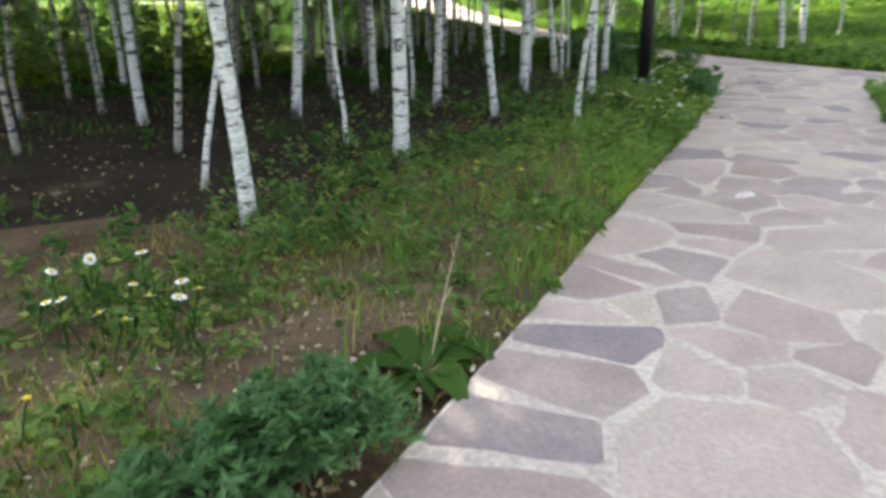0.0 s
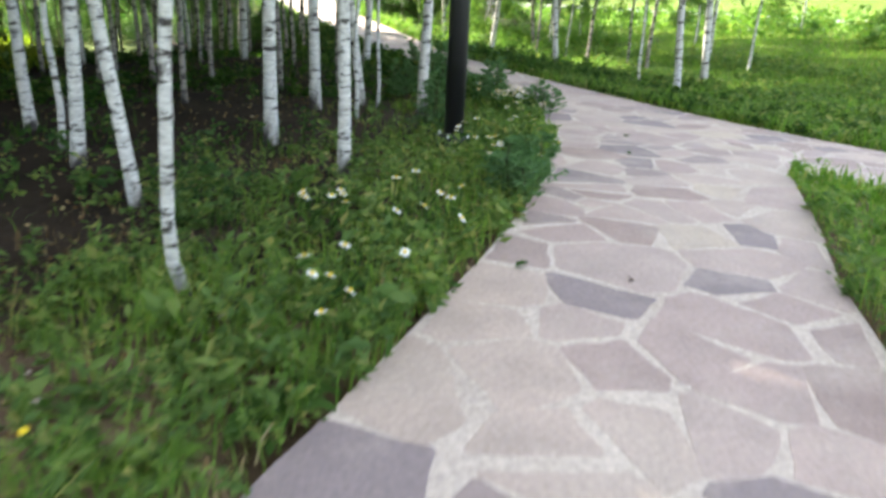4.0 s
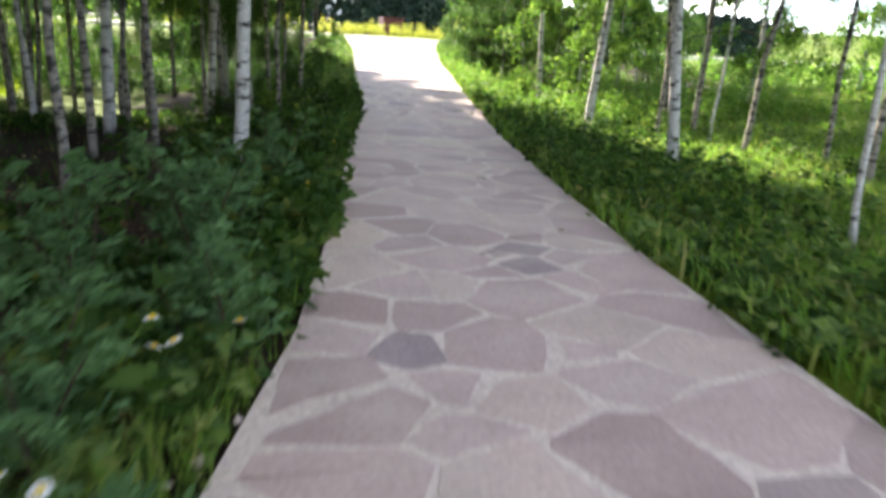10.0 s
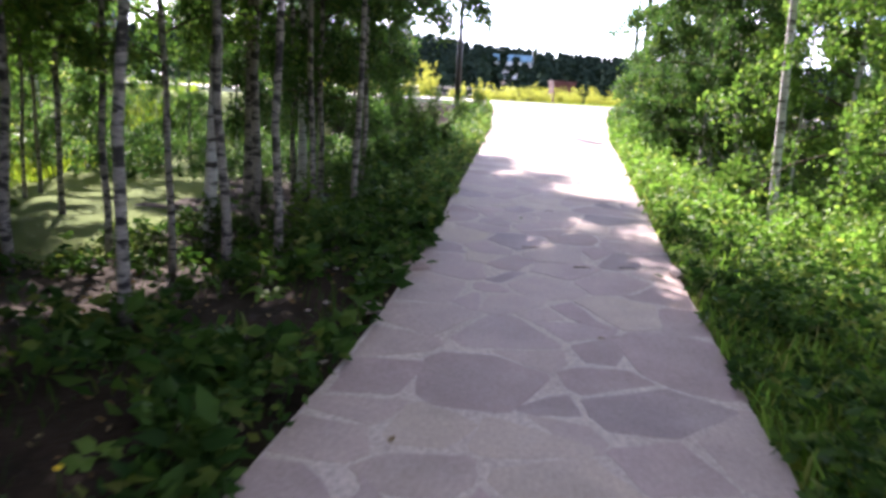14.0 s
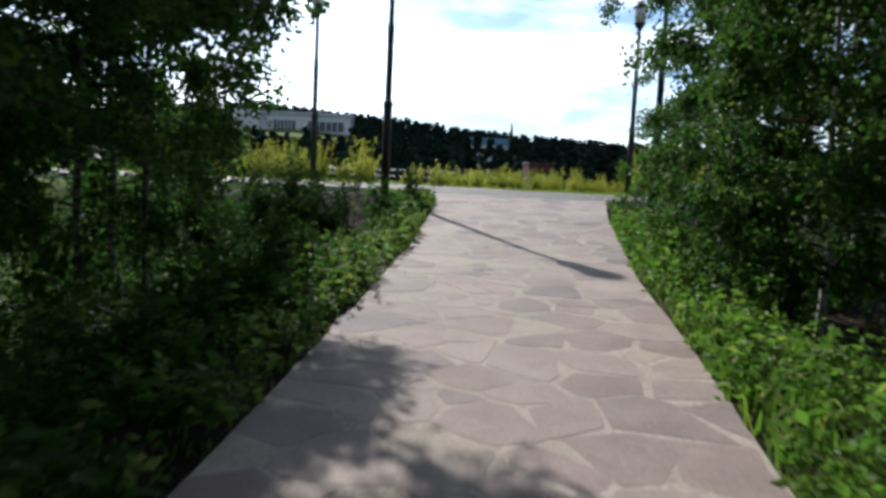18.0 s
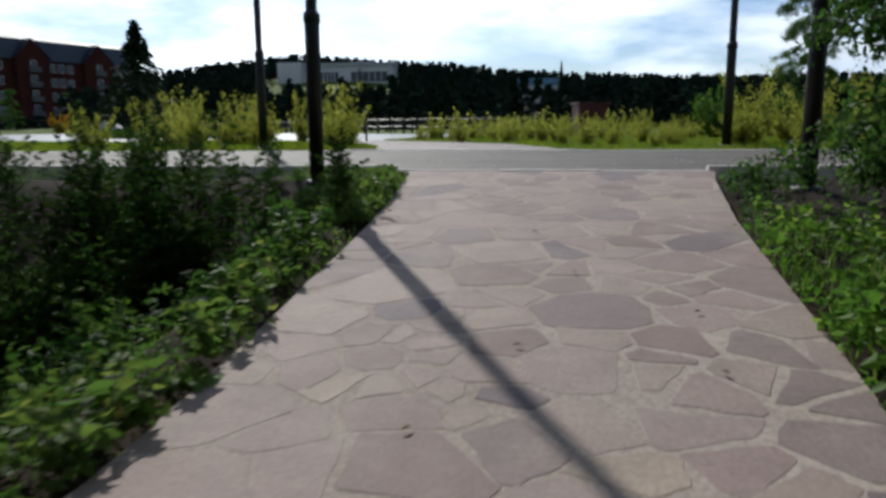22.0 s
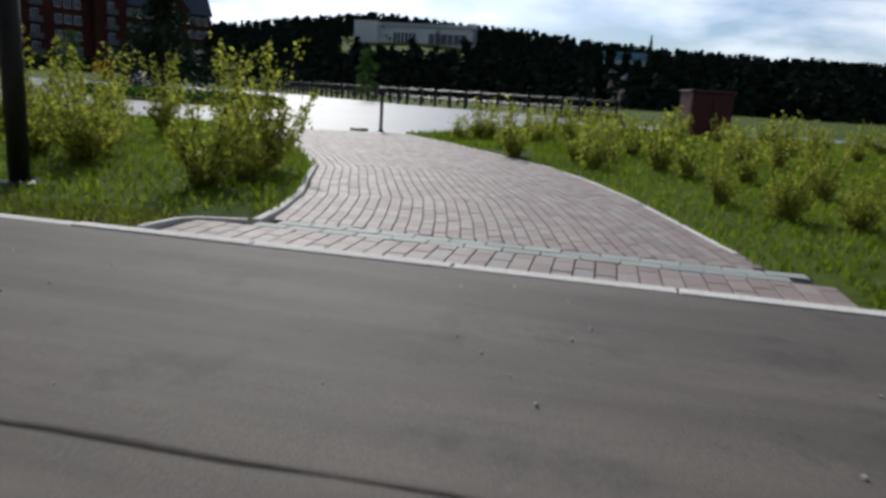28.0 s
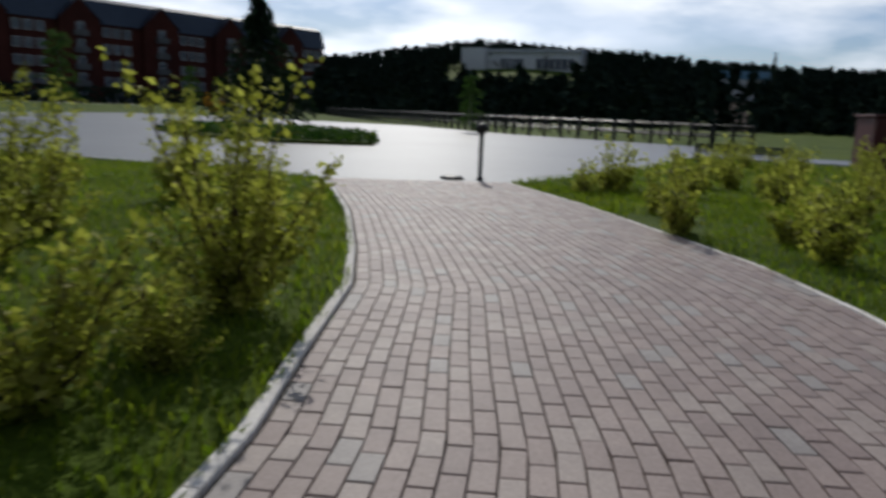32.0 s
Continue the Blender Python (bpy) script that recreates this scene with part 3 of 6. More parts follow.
# ---- ground, paving beds, road ----
def ground_sheet():
    xs = np.unique(np.concatenate([np.arange(-700, -60, 40), np.arange(-60, -8, 3.0), np.arange(-8, 22, 0.3), np.arange(22, 70, 3.0), np.arange(70, 701, 40)]))
    ys = np.unique(np.concatenate([np.arange(-200, -14, 20), np.arange(-14, 50, 0.3), np.arange(50, 130, 4.0), np.arange(130, 1001, 20)]))
    gx, gy = np.meshgrid(xs, ys)
    z = height(gx, gy)
    sunk = inside(FLAGS, gx, gy) | inside(BRICKS, gx, gy) | inside(PLAZA, gx, gy) | ((gy > ROAD_NEAR - 0.3) & (gy < ROAD_FAR + 0.3))
    sunk |= away(FLAGS, gx, gy) < 0.16
    z = np.where(sunk, z - 0.09, z)
    v = np.stack([gx, gy, z], -1).reshape(-1, 3)
    w = len(xs)
    i, k = np.meshgrid(np.arange(len(ys) - 1), np.arange(w - 1), indexing="ij")
    q = np.stack([i * w + k, i * w + k + 1, (i + 1) * w + k + 1, (i + 1) * w + k], -1).reshape(-1, 4)
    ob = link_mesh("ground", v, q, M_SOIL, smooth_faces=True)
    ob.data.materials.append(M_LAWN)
    ob.data.materials.append(M_SHADE_EARTH)
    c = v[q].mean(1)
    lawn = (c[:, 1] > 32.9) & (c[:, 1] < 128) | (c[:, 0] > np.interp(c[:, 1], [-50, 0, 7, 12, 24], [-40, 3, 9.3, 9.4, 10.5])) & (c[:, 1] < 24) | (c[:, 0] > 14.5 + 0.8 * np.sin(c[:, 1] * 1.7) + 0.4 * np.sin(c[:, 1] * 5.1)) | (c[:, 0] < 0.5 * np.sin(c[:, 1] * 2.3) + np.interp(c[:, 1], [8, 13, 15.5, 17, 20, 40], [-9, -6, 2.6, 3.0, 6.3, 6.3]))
    # index 2 darkens the shaded grove floor and bank by colour
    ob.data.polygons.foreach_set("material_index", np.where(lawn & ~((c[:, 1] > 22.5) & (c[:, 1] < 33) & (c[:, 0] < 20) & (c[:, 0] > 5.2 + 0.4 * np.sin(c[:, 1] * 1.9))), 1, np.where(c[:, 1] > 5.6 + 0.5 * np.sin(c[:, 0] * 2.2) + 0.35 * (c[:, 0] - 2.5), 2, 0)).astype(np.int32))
    return tagged(ob, "woodland soil and mown turf reaching the horizon", "ground", kind="structure")


ground_sheet()


def slab(name, outline, z_of, thick, material, label, category):
    """A paving bed: a filled outline, cut into strips so that it follows the slope, with sides."""
    bm = bmesh.new()
    vs = [bm.verts.new((x, y, 0)) for x, y in outline]
    bm.faces.new(vs)
    for y in [k for k in PROF_Y if min(p[1] for p in outline) < k < max(p[1] for p in outline)]:
        bmesh.ops.bisect_plane(bm, geom=bm.faces[:] + bm.edges[:] + bm.verts[:], plane_co=(0, y, 0), plane_no=(0, 1, 0))
    bmesh.ops.triangulate(bm, faces=bm.faces[:])
    bmesh.ops.recalc_face_normals(bm, faces=bm.faces[:])
    if bm.faces[:][0].normal.z < 0:
        bmesh.ops.reverse_faces(bm, faces=bm.faces[:])
    side = bmesh.ops.extrude_face_region(bm, geom=bm.faces[:])
    for v in bm.verts:
        v.co.z = float(z_of(v.co.x, v.co.y)) - thick
    for v in (g for g in side["geom"] if isinstance(g, bmesh.types.BMVert)):
        v.co.z += thick
    return tagged(part(name, bm, material, None), label, category, kind="structure")


path_bed = slab("flagstone_path", FLAGS, lambda x, y: prof(y), 0.12, M_MORTAR, "winding path of sandstone flags set in pale mortar", "path")
brick_bed = slab("brick_path", BRICKS, lambda x, y: prof(y) - 0.012, 0.1, M_SAND, "curved path of pinkish concrete pavers with sanded joints", "path")
slab("plaza", PLAZA, lambda x, y: prof(y) - 0.004, 0.1, M_PLAZA, "wide plaza of light grey paving", "plaza")


def road_sheet():
    ys = np.linspace(ROAD_NEAR + 0.02, ROAD_FAR - 0.018, 9)
    xs = np.concatenate([np.arange(-90, 0, 10), np.arange(0, 25, 0.5), np.arange(25, 101, 10)])
    gx, gy = np.meshgrid(xs, ys)
    z = prof(gy) - 0.02 + 0.026 * smooth(gy, 35.0, 36.0) + 0.02 * np.sin((gy - ys[0]) / (ys[-1] - ys[0]) * np.pi)
    w = len(xs)
    i, k = np.meshgrid(np.arange(len(ys) - 1), np.arange(w - 1), indexing="ij")
    q = np.stack([i * w + k, i * w + k + 1, (i + 1) * w + k + 1, (i + 1) * w + k], -1).reshape(-1, 4)
    tagged(link_mesh("road", np.stack([gx, gy, z], -1).reshape(-1, 3), q, M_ASPHALT, smooth_faces=True), "grey worn asphalt service road with a seam", "road", kind="structure")
    sx = np.arange(-40, 60, 0.25)
    sy = 34.22 + 0.015 * np.sin(sx * 2.1) + 0.008 * np.sin(sx * 7.3)
    sz = prof(sy) - 0.02 + 0.026 * smooth(sy, 35.0, 36.0) + 0.02 * np.sin((sy - ys[0]) / (ys[-1] - ys[0]) * np.pi) + 0.004
    wd = 0.008 + 0.004 * np.sin(sx * 5.1)
    v = np.stack([np.c_[sx, sy - wd, sz], np.c_[sx, sy + wd, sz]], 1).reshape(-1, 3)
    f = 2 * np.arange(len(sx) - 1)[:, None] + [[0, 2, 3, 1]]
    tagged(link_mesh("road_seam", v, f, M_SAND), "dark tar seam along the asphalt road", "seam", kind="structure")


road_sheet()

# ---- kerbs ----
def kerb_rows():
    near = new("kerb_near")
    far = new("kerb_far")
    tagged(near, "row of pale concrete kerb stones along the road", "kerb", kind="structure")
    tagged(far, "row of pale flush concrete kerb stones beside the brick path", "kerb", kind="structure")
    z0, z1 = float(prof(32.82)), float(prof(36.2))
    def stone(y, z, rise):
        bm = box(bmesh.new(), 0.006, y - 0.047, z - 0.2, 1.054, y + 0.047, z + rise, 0.005)
        return bm
    kinds = {}
    rng = np.random.default_rng(5)
    for n in range(-30, 46):
        x = 9.07 + 1.06 * n
        flush = 0 <= n < 3
        key = ("near", flush)
        if key not in kinds:
            kinds[key] = part("kerb_stone", stone(ROAD_NEAR - 0.02, z0, 0.004 if flush else 0.05), M_KERB, near)
            ob = kinds[key]
        else:
            ob = new("kerb_stone", kinds[key].data)
            ob.parent = near
        ob.location = (x, rng.uniform(-0.006, 0.006), rng.uniform(-0.003, 0.006))
        if "far" not in kinds:
            kinds["far"] = ob = part("kerb_stone", stone(ROAD_FAR + 0.02, z1, 0.008), M_KERB, far)
        else:
            ob = new("kerb_stone", kinds["far"].data)
            ob.parent = far
        ob.location = (9.37 + 1.06 * n, rng.uniform(-0.006, 0.006), rng.uniform(-0.003, 0.004))


kerb_rows()


# ---- lamps ----
def street_lamp(m, label):
    """A tapered iron post with collars, a lantern and a cap."""
    lamp = new("street_lamp")
    part("base_plate", lathe([(0.13, -0.12), (0.13, 0.012), (0.10, 0.02), (0.085, 0.03)], 20), M_IRON, lamp)
    for a in (0.8, 2.37, 3.94, 5.5):
        part("bolt", lathe([(0.013, 0.01), (0.013, 0.03), (0.008, 0.032), (0.008, 0.045)], 6, 0.11 * math.cos(a), 0.11 * math.sin(a)), M_GLASS, lamp, "pale galvanised bolt")
    part("pole", lathe([(0.072, 0.0), (0.072, 1.55), (0.06, 1.58), (0.054, 1.6), (0.054, 2.85), (0.045, 2.88), (0.04, 2.9), (0.036, 3.75), (0.03, 3.8)], 16), M_IRON, lamp)
    part("collar", lathe([(0.074, 1.50), (0.08, 1.51), (0.08, 1.58), (0.06, 1.61)], 16), M_IRON, lamp)
    part("lantern_cup", lathe([(0.03, 3.78), (0.05, 3.86), (0.13, 3.98), (0.14, 4.0)], 16), M_IRON, lamp)
    part("lantern_glass", lathe([(0.12, 4.0), (0.14, 4.2), (0.15, 4.34)], 16), M_GLASS, lamp, "milky glass lantern")
    part("cap", lathe([(0.18, 4.34), (0.17, 4.37), (0.06, 4.46), (0.015, 4.52)], 16), M_IRON, lamp)
    lamp.matrix_basis = m
    return tagged(lamp, label, "street lamp", "street lamps")


def stand(x, y, rz=0.0, scale=1.0):
    return pose(x, y, float(height(x, y)), 0, 0, rz) @ Matrix.Scale(scale, 4)


lamp0 = street_lamp(Matrix.Translation((0, 0, 0.08)) @ stand(6.75, 8.6), "tall black iron street lamp among weeds and birches")
for x, y, what in ((12.1, 8.25, "tall black iron street lamp on the sunny lawn"), (8.40, 32.2, "tall black iron street lamp on the verge before the kerb"),
                   (12.85, 31.9, "tall black iron street lamp on bare soil near the kerb"), (6.02, 37.06, "tall black iron street lamp beside shrubs past the road"),
                   (13.55, 37.2, "tall black iron street lamp on the lawn past the road")):
    tagged(copy_thing(lamp0, stand(x, y)), what)


# ---- trees ----
def birch_mesh(seed, tall, girth, crown_from, spread, n_leaf, bend=0.25, leaf=0.06, crook=0.0):
    """Trunk, limbs and leaves of one birch, standing at the origin."""
    rng = np.random.default_rng(seed)
    k = 14
    h = np.linspace(-0.12, 1, k)
    a = rng.uniform(0, 6.28)
    sway = bend * (np.sin(h * 2.4 + rng.uniform(-0.4, 0.4)) * np.clip(h, 0, 1) - 0.25 * np.exp(-((h - 0.06) / 0.05) ** 2) * rng.uniform(-0.5, 0.5))
    spine = np.stack([np.cos(a) * sway + 0.05 * bend * rng.normal(size=k), np.sin(a) * sway + 0.05 * bend * rng.normal(size=k), h * tall], 1)
    spine[:2, :2] *= 0.3
    spine = np.concatenate([spine[:1], spine[1:2], [spine[1] * (1 - w) + spine[2] * w for w in (0.2, 0.45, 0.7)], spine[2:]])
    h = spine[:, 2] / tall
    spine[:, 0] -= crook * (1 - np.exp(-np.clip(spine[:, 2], 0, 9) / 0.16))
    rad = 0.52 * girth * (np.clip(1 - h, 0.05, 1) ** 0.75 + 0.5 * np.exp(-np.clip(h, 0, 1) * tall / 0.12) * 0.5)
    trunk = tube(spine, rad, 10)
    limbs, pts = [], []
    n_limb = int(16 + 10 * spread)
    for i in range(n_limb):
        f = crown_from + (0.97 - crown_from) * (i + rng.uniform(0, 0.9)) / n_limb
        p = np.array([np.interp(f, h, spine[:, c]) for c in range(3)])
        az = i * 2.4 + rng.uniform(-0.5, 0.5)
        shape = math.sin(min(1.0, (1 - f) / (1 - crown_from) * 1.1 + 0.12) * 1.6)
        reach = spread * (0.35 + 0.75 * shape) * rng.uniform(0.7, 1.2)
        rise = rng.uniform(0.15, 0.6) * reach
        s = np.linspace(0, 1, 7)[:, None]
        line = p + s * reach * np.array([[math.cos(az), math.sin(az), 0]]) + np.concatenate([0.05 * rng.normal(size=(7, 2)) * s, rise * s * 1.2 - 0.55 * reach * s ** 2.4], 1)
        limbs.append(tube(line, np.linspace(max(0.006, girth * 0.24 * (1.05 - f)), 0.003, 7), 5))
        for s0 in rng.uniform(0.2, 1.0, 9):
            q = np.array([np.interp(s0, s[:, 0], line[:, c]) for c in range(3)])
            tw = q + np.linspace(0, 1, 3)[:, None] * (rng.normal(size=3) * [0.22, 0.22, 0.1] - [0, 0, 0.22]) * (0.5 + 0.35 * spread)
            limbs.append(tube(tw, [0.004, 0.003, 0.002], 3))
            pts.append(tw)
    v1, f1 = join(limbs)
    tw = np.array(pts)
    j, s = rng.integers(0, len(tw), n_leaf), rng.uniform(0, 2, n_leaf)
    i0 = np.minimum(s.astype(int), 1)
    c = tw[j, i0] + (s - i0)[:, None] * (tw[j, i0 + 1] - tw[j, i0]) + rng.normal(size=(n_leaf, 3)) * [0.07, 0.07, 0.07]
    return trunk, (v1, f1), leaves(rng, c, leaf, 0.6, 0.72)


def birch(seed, label, bark, leafage=M_BIRCH, **kw):
    trunk, limbs, crown = birch_mesh(seed, **kw)
    tree = new("birch_tree")
    link_mesh("trunk", *trunk, bark, tree, smooth_faces=True)
    link_mesh("branchwork", *limbs, M_TWIG, tree)
    link_mesh("crown", *crown, leafage, tree)
    return tagged(tree, label, "birch tree", "birch trees")


STOUT, *SLIM = [birch(11 + i, "slender young birch with a white, dark-banded trunk", M_BARK, tall=t, girth=g, crown_from=c, spread=sp, n_leaf=n, bend=0.7 * b)
        for i, (t, g, c, sp, n, b) in enumerate(((7.6, 0.105, 0.30, 1.05, 10500, 0.3), (7.2, 0.055, 0.30, 0.95, 9000, 0.35), (6.4, 0.045, 0.33, 0.85, 7600, 0.5), (7.8, 0.07, 0.30, 1.05, 10500, 0.25), (6.8, 0.05, 0.27, 0.95, 9000, -0.4)))]
CROOK = birch(17, "thin white birch with a crooked foot", M_BARK, tall=6.2, girth=0.045, crown_from=0.32, spread=0.85, n_leaf=7000, bend=0.25, crook=0.09)
# trunks in the grove take the bark copy with painted shade
DARK = [birch(31 + i, "birch with a rough trunk coloured darker for shade", M_BARK_DARK, tall=t, girth=g, crown_from=c, spread=sp, n_leaf=n, bend=b)
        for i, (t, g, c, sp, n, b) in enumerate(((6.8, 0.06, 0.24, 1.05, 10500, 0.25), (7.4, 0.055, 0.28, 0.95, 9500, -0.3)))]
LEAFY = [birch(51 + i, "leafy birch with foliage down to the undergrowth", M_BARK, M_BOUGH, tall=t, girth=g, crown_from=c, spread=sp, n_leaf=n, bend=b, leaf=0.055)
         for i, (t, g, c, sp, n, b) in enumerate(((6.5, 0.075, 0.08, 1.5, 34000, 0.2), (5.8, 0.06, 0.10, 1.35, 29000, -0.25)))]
# LEAFY's shapes again; the paler leaf colour stands for sunlight
PALE = [birch(51 + i, "leafy birch with foliage down to the undergrowth, leaves coloured paler for sun", M_BARK, M_BIRCH, tall=t, girth=g, crown_from=c, spread=sp, n_leaf=n, bend=b, leaf=0.06)
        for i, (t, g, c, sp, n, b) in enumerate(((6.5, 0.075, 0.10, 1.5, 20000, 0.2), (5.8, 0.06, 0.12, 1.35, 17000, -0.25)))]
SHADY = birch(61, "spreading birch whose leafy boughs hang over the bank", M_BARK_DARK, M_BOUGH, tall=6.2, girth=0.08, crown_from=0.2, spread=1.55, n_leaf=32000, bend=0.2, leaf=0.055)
HIGH = birch(62, "birch with a dense high crown and a shade-darkened stem", M_BARK_DARK, M_BOUGH, tall=6.8, girth=0.06, crown_from=0.36, spread=1.35, n_leaf=34000, bend=0.2, leaf=0.058)
placed = set()


def plant(kind, x, y, rz, scale=1.0, lx=0.0, ly=0.0):
    """Sets one of a kind on the ground, leaning by lx and ly for each metre of height."""
    lean = Vector((0, 0, 1)).rotation_difference(Vector((lx, ly, 1))).to_matrix().to_4x4()
    m = pose(x, y, float(height(x, y)) - 0.02) @ lean @ pose(0, 0, 0, 0, 0, rz) @ Matrix.Scale(scale, 4)
    if kind.name not in placed:
        placed.add(kind.name)
        kind.matrix_basis = m
        return kind
    ob = copy_thing(kind, m)
    return ob


TREES = [  # kind, x, y, turn, scale, lean in x and y
    (SLIM[2], 1.90, 4.90, 10, 1.2, -0.04), (SLIM[1], 1.67, 5.93, 60, 0.9, 0.19), (HIGH, 1.47, 7.26, 140, 1.0, 0.14), (SLIM[2], 1.08, 9.12, 220, 1.2), (STOUT, 3.10, 6.20, 110, 1.05, 0.02),
    (SLIM[1], 2.80, 6.87, 200, 0.9, -0.01), (SLIM[2], 2.61, 8.64, 300, 1.1, 0.09), (SLIM[2], 4.54, 7.88, 75, 0.85, -0.09), (CROOK, 4.68, 6.33, 0, 1.0, 0.08, -0.15), (SLIM[2], 5.77, 8.12, 20, 0.95),
    (STOUT, 7.18, 10.25, 330, 0.9), (SLIM[2], 5.57, 9.45, 250, 1.2), (SLIM[2], 6.3, 10.95, 280, 1.25, -0.03), (SLIM[1], 6.53, 10.29, 100, 0.95), (SLIM[2], 4.22, 8.87, 30, 1.0, 0.06),
    (SLIM[1], 4.10, 9.47, 190, 1.1, 0.04), (STOUT, 3.84, 10.3, 0, 0.8, -0.03), (SLIM[2], 6.82, 11.08, 80, 1.05, -0.11), (SLIM[1], 6.95, 10.95, 210, 0.85, 0.03), (STOUT, 7.94, 14.42, 260, 0.95, 0.05, 0.02),
    (SLIM[2], 6.47, 16.55, 120, 1.3, 0.04, 0.02), (DARK[0], 6.67, 15.28, 180, 1.1), (SLIM[0], 5.62, 16.98, 240, 1.1, -0.07), (DARK[1], 4.5, 20.35, 90, 1.3, 0.04), (SLIM[2], 6.94, 20.08, 200, 1.35, 0.05),
    (DARK[1], 6.88, 21.4, 300, 1.3, 0.05), (SLIM[2], 6.67, 24.1, 40, 1.5), (DARK[0], 6.73, 21.63, 130, 1.6, 0.03), (DARK[1], 5.47, 25.2, 60, 1.1), (SHADY, 6.42, 24.57, 350, 1.05), (SHADY, 6.2, 26.6, 220, 0.9), (SHADY, 5.91, 27.9, 20, 1.0),
    (DARK[0], 6.92, 12.25, 15, 1.2, -0.02), (DARK[0], 5.0, 18.8, 10, 1.0), (DARK[1], 7.62, 18.7, 300, 0.9), (DARK[1], 6.1, 18.6, 130, 0.95), (DARK[0], 7.0, 19.2, 250, 0.85), (SHADY, 7.15, 23.3, 130, 0.95),
    (HIGH, 7.9, 22.3, 250, 1.0), (HIGH, 7.75, 20.6, 20, 1.0), (HIGH, 8.0, 18.7, 90, 1.0), (HIGH, 7.75, 17.1, 170, 1.0), (HIGH, 8.25, 20.1, 210, 0.95), (HIGH, -0.6, 6.5, 60, 1.0), (HIGH, 0.2, 7.7, 150, 1.0), (HIGH, -1.2, 8.2, 10, 1.0),
    (HIGH, 3.2, 9.7, 40, 1.0), (HIGH, 4.9, 10.6, 140, 1.0), (HIGH, 2.1, 10.2, 240, 1.0), (HIGH, 0.6, 9.9, 10, 1.0), (HIGH, 6.3, 12.7, 0, 1.0), (HIGH, 7.0, 13.6, 80, 0.95), (HIGH, 5.6, 13.6, 190, 1.0), (HIGH, 6.4, 17.6, 120, 1.0),
    (HIGH, 5.1, 11.6, 300, 1.0), (HIGH, 7.1, 15.6, 40, 1.0), (DARK[0], 4.6, 21.6, 100, 1.0), (SLIM[2], 4.2, 28.2, 200, 0.8),
    (STOUT, 11.3, 11.4, 180, 0.85, -0.05, 0.05), (SLIM[1], 11.42, 12.32, 20, 0.95, -0.06, 0.05), (SLIM[2], 12.58, 12.26, 90, 1.2, -0.05, 0.05), (HIGH, 13.05, 14.19, 150, 1.1), (STOUT, 11.81, 15.21, 250, 0.95, -0.09, 0.05),
    (HIGH, 13.1, 16.1, 80, 1.05, 0.05, -0.03), (SLIM[1], 13.26, 17.1, 10, 1.0), (HIGH, 13.52, 18.0, 200, 1.1), (STOUT, 12.2, 18.5, 310, 1.0, 0.06, -0.02), (DARK[1], 13.85, 19.44, 45, 1.2, -0.10, 0.06),
    (PALE[1], 12.75, 19.9, 260, 0.85), (SLIM[2], 12.53, 21.9, 130, 1.1, -0.04, 0.02), (PALE[0], 13.5, 22.6, 70, 0.9), (LEAFY[0], 13.09, 25.05, 160, 0.95, -0.05, 0.02), (LEAFY[1], 12.75, 25.8, 60, 1.0), (PALE[1], 13.3, 23.5, 10, 0.85),
    (LEAFY[0], 13.15, 26.6, 30, 1.0), (LEAFY[1], 13.6, 28.3, 250, 0.95), (SLIM[2], 14.05, 27.1, 0, 1.4, -0.07, 0.03), (LEAFY[0], 13.2, 29.5, 300, 0.95),
    (LEAFY[1], 13.4, 30.9, 220, 0.8), (LEAFY[0], 15.4, 25.2, 190, 1.0), (SLIM[0], 14.6, 19.9, 10, 1.0), (PALE[0], 16.2, 21.0, 310, 0.95), (SLIM[2], 15.4, 15.2, 60, 0.9),
    (PALE[1], 17.0, 17.4, 100, 1.0), (SLIM[3], 14.2, 13.0, 280, 0.9), (PALE[0], 18.5, 13.2, 45, 0.95), (PALE[1], 20.5, 17.5, 145, 1.1), (PALE[0], 19.6, 22.5, 245, 1.1),
    (LEAFY[1], 17.0, 27.8, 15, 1.0), (HIGH, 13.4, 15.2, 30, 0.9), (HIGH, 12.7, 17.4, 200, 0.85), (HIGH, 6.95, 26.5, 75, 1.0)] + [(LEAFY[k % 2], x, y, 50 * k, 0.9) for k, (x, y) in enumerate(((2.2, 25.4), (-1.2, 25.6), (3.2, 28.2), (-0.6, 29.2), (-4.2, 26.8)))]
for kind, x, y, rz, sc, *lean in TREES:
    plant(kind, x, y, rz, sc, *lean)
grove = np.random.default_rng(77)
for i in range(115):
    x, y = grove.uniform(-9.5, 5.2), grove.uniform(8.8, 23.5)
    if x > 0.6 and y < 10.5 or any(math.hypot(x - t[1], y - t[2]) < 0.7 for t in TREES):
        continue
    plant((SLIM[:2] + DARK * 2 + [HIGH, HIGH])[grove.integers(0, 8)], x, y, grove.uniform(0, 360), grove.uniform(0.8, 1.1))
for x, y in ((3.2, 12.4), (4.3, 13.1), (3.6, 14.6), (4.8, 15.2), (5.7, 15.9), (3.9, 16.8), (5.2, 17.6), (2.4, 15.9), (4.3, 19.2), (6.1, 19.9), (2.3, 13.4), (2.9, 18.4)):
    plant(HIGH, x, y, x * 77 % 360, 0.9 + 0.02 * (y - 12))
for i in range(7):
    x, y = grove.uniform(-14, -3), grove.uniform(25, 31)
    plant(LEAFY[grove.integers(0, 2)], x, y, grove.uniform(0, 360), grove.uniform(0.8, 1.0))
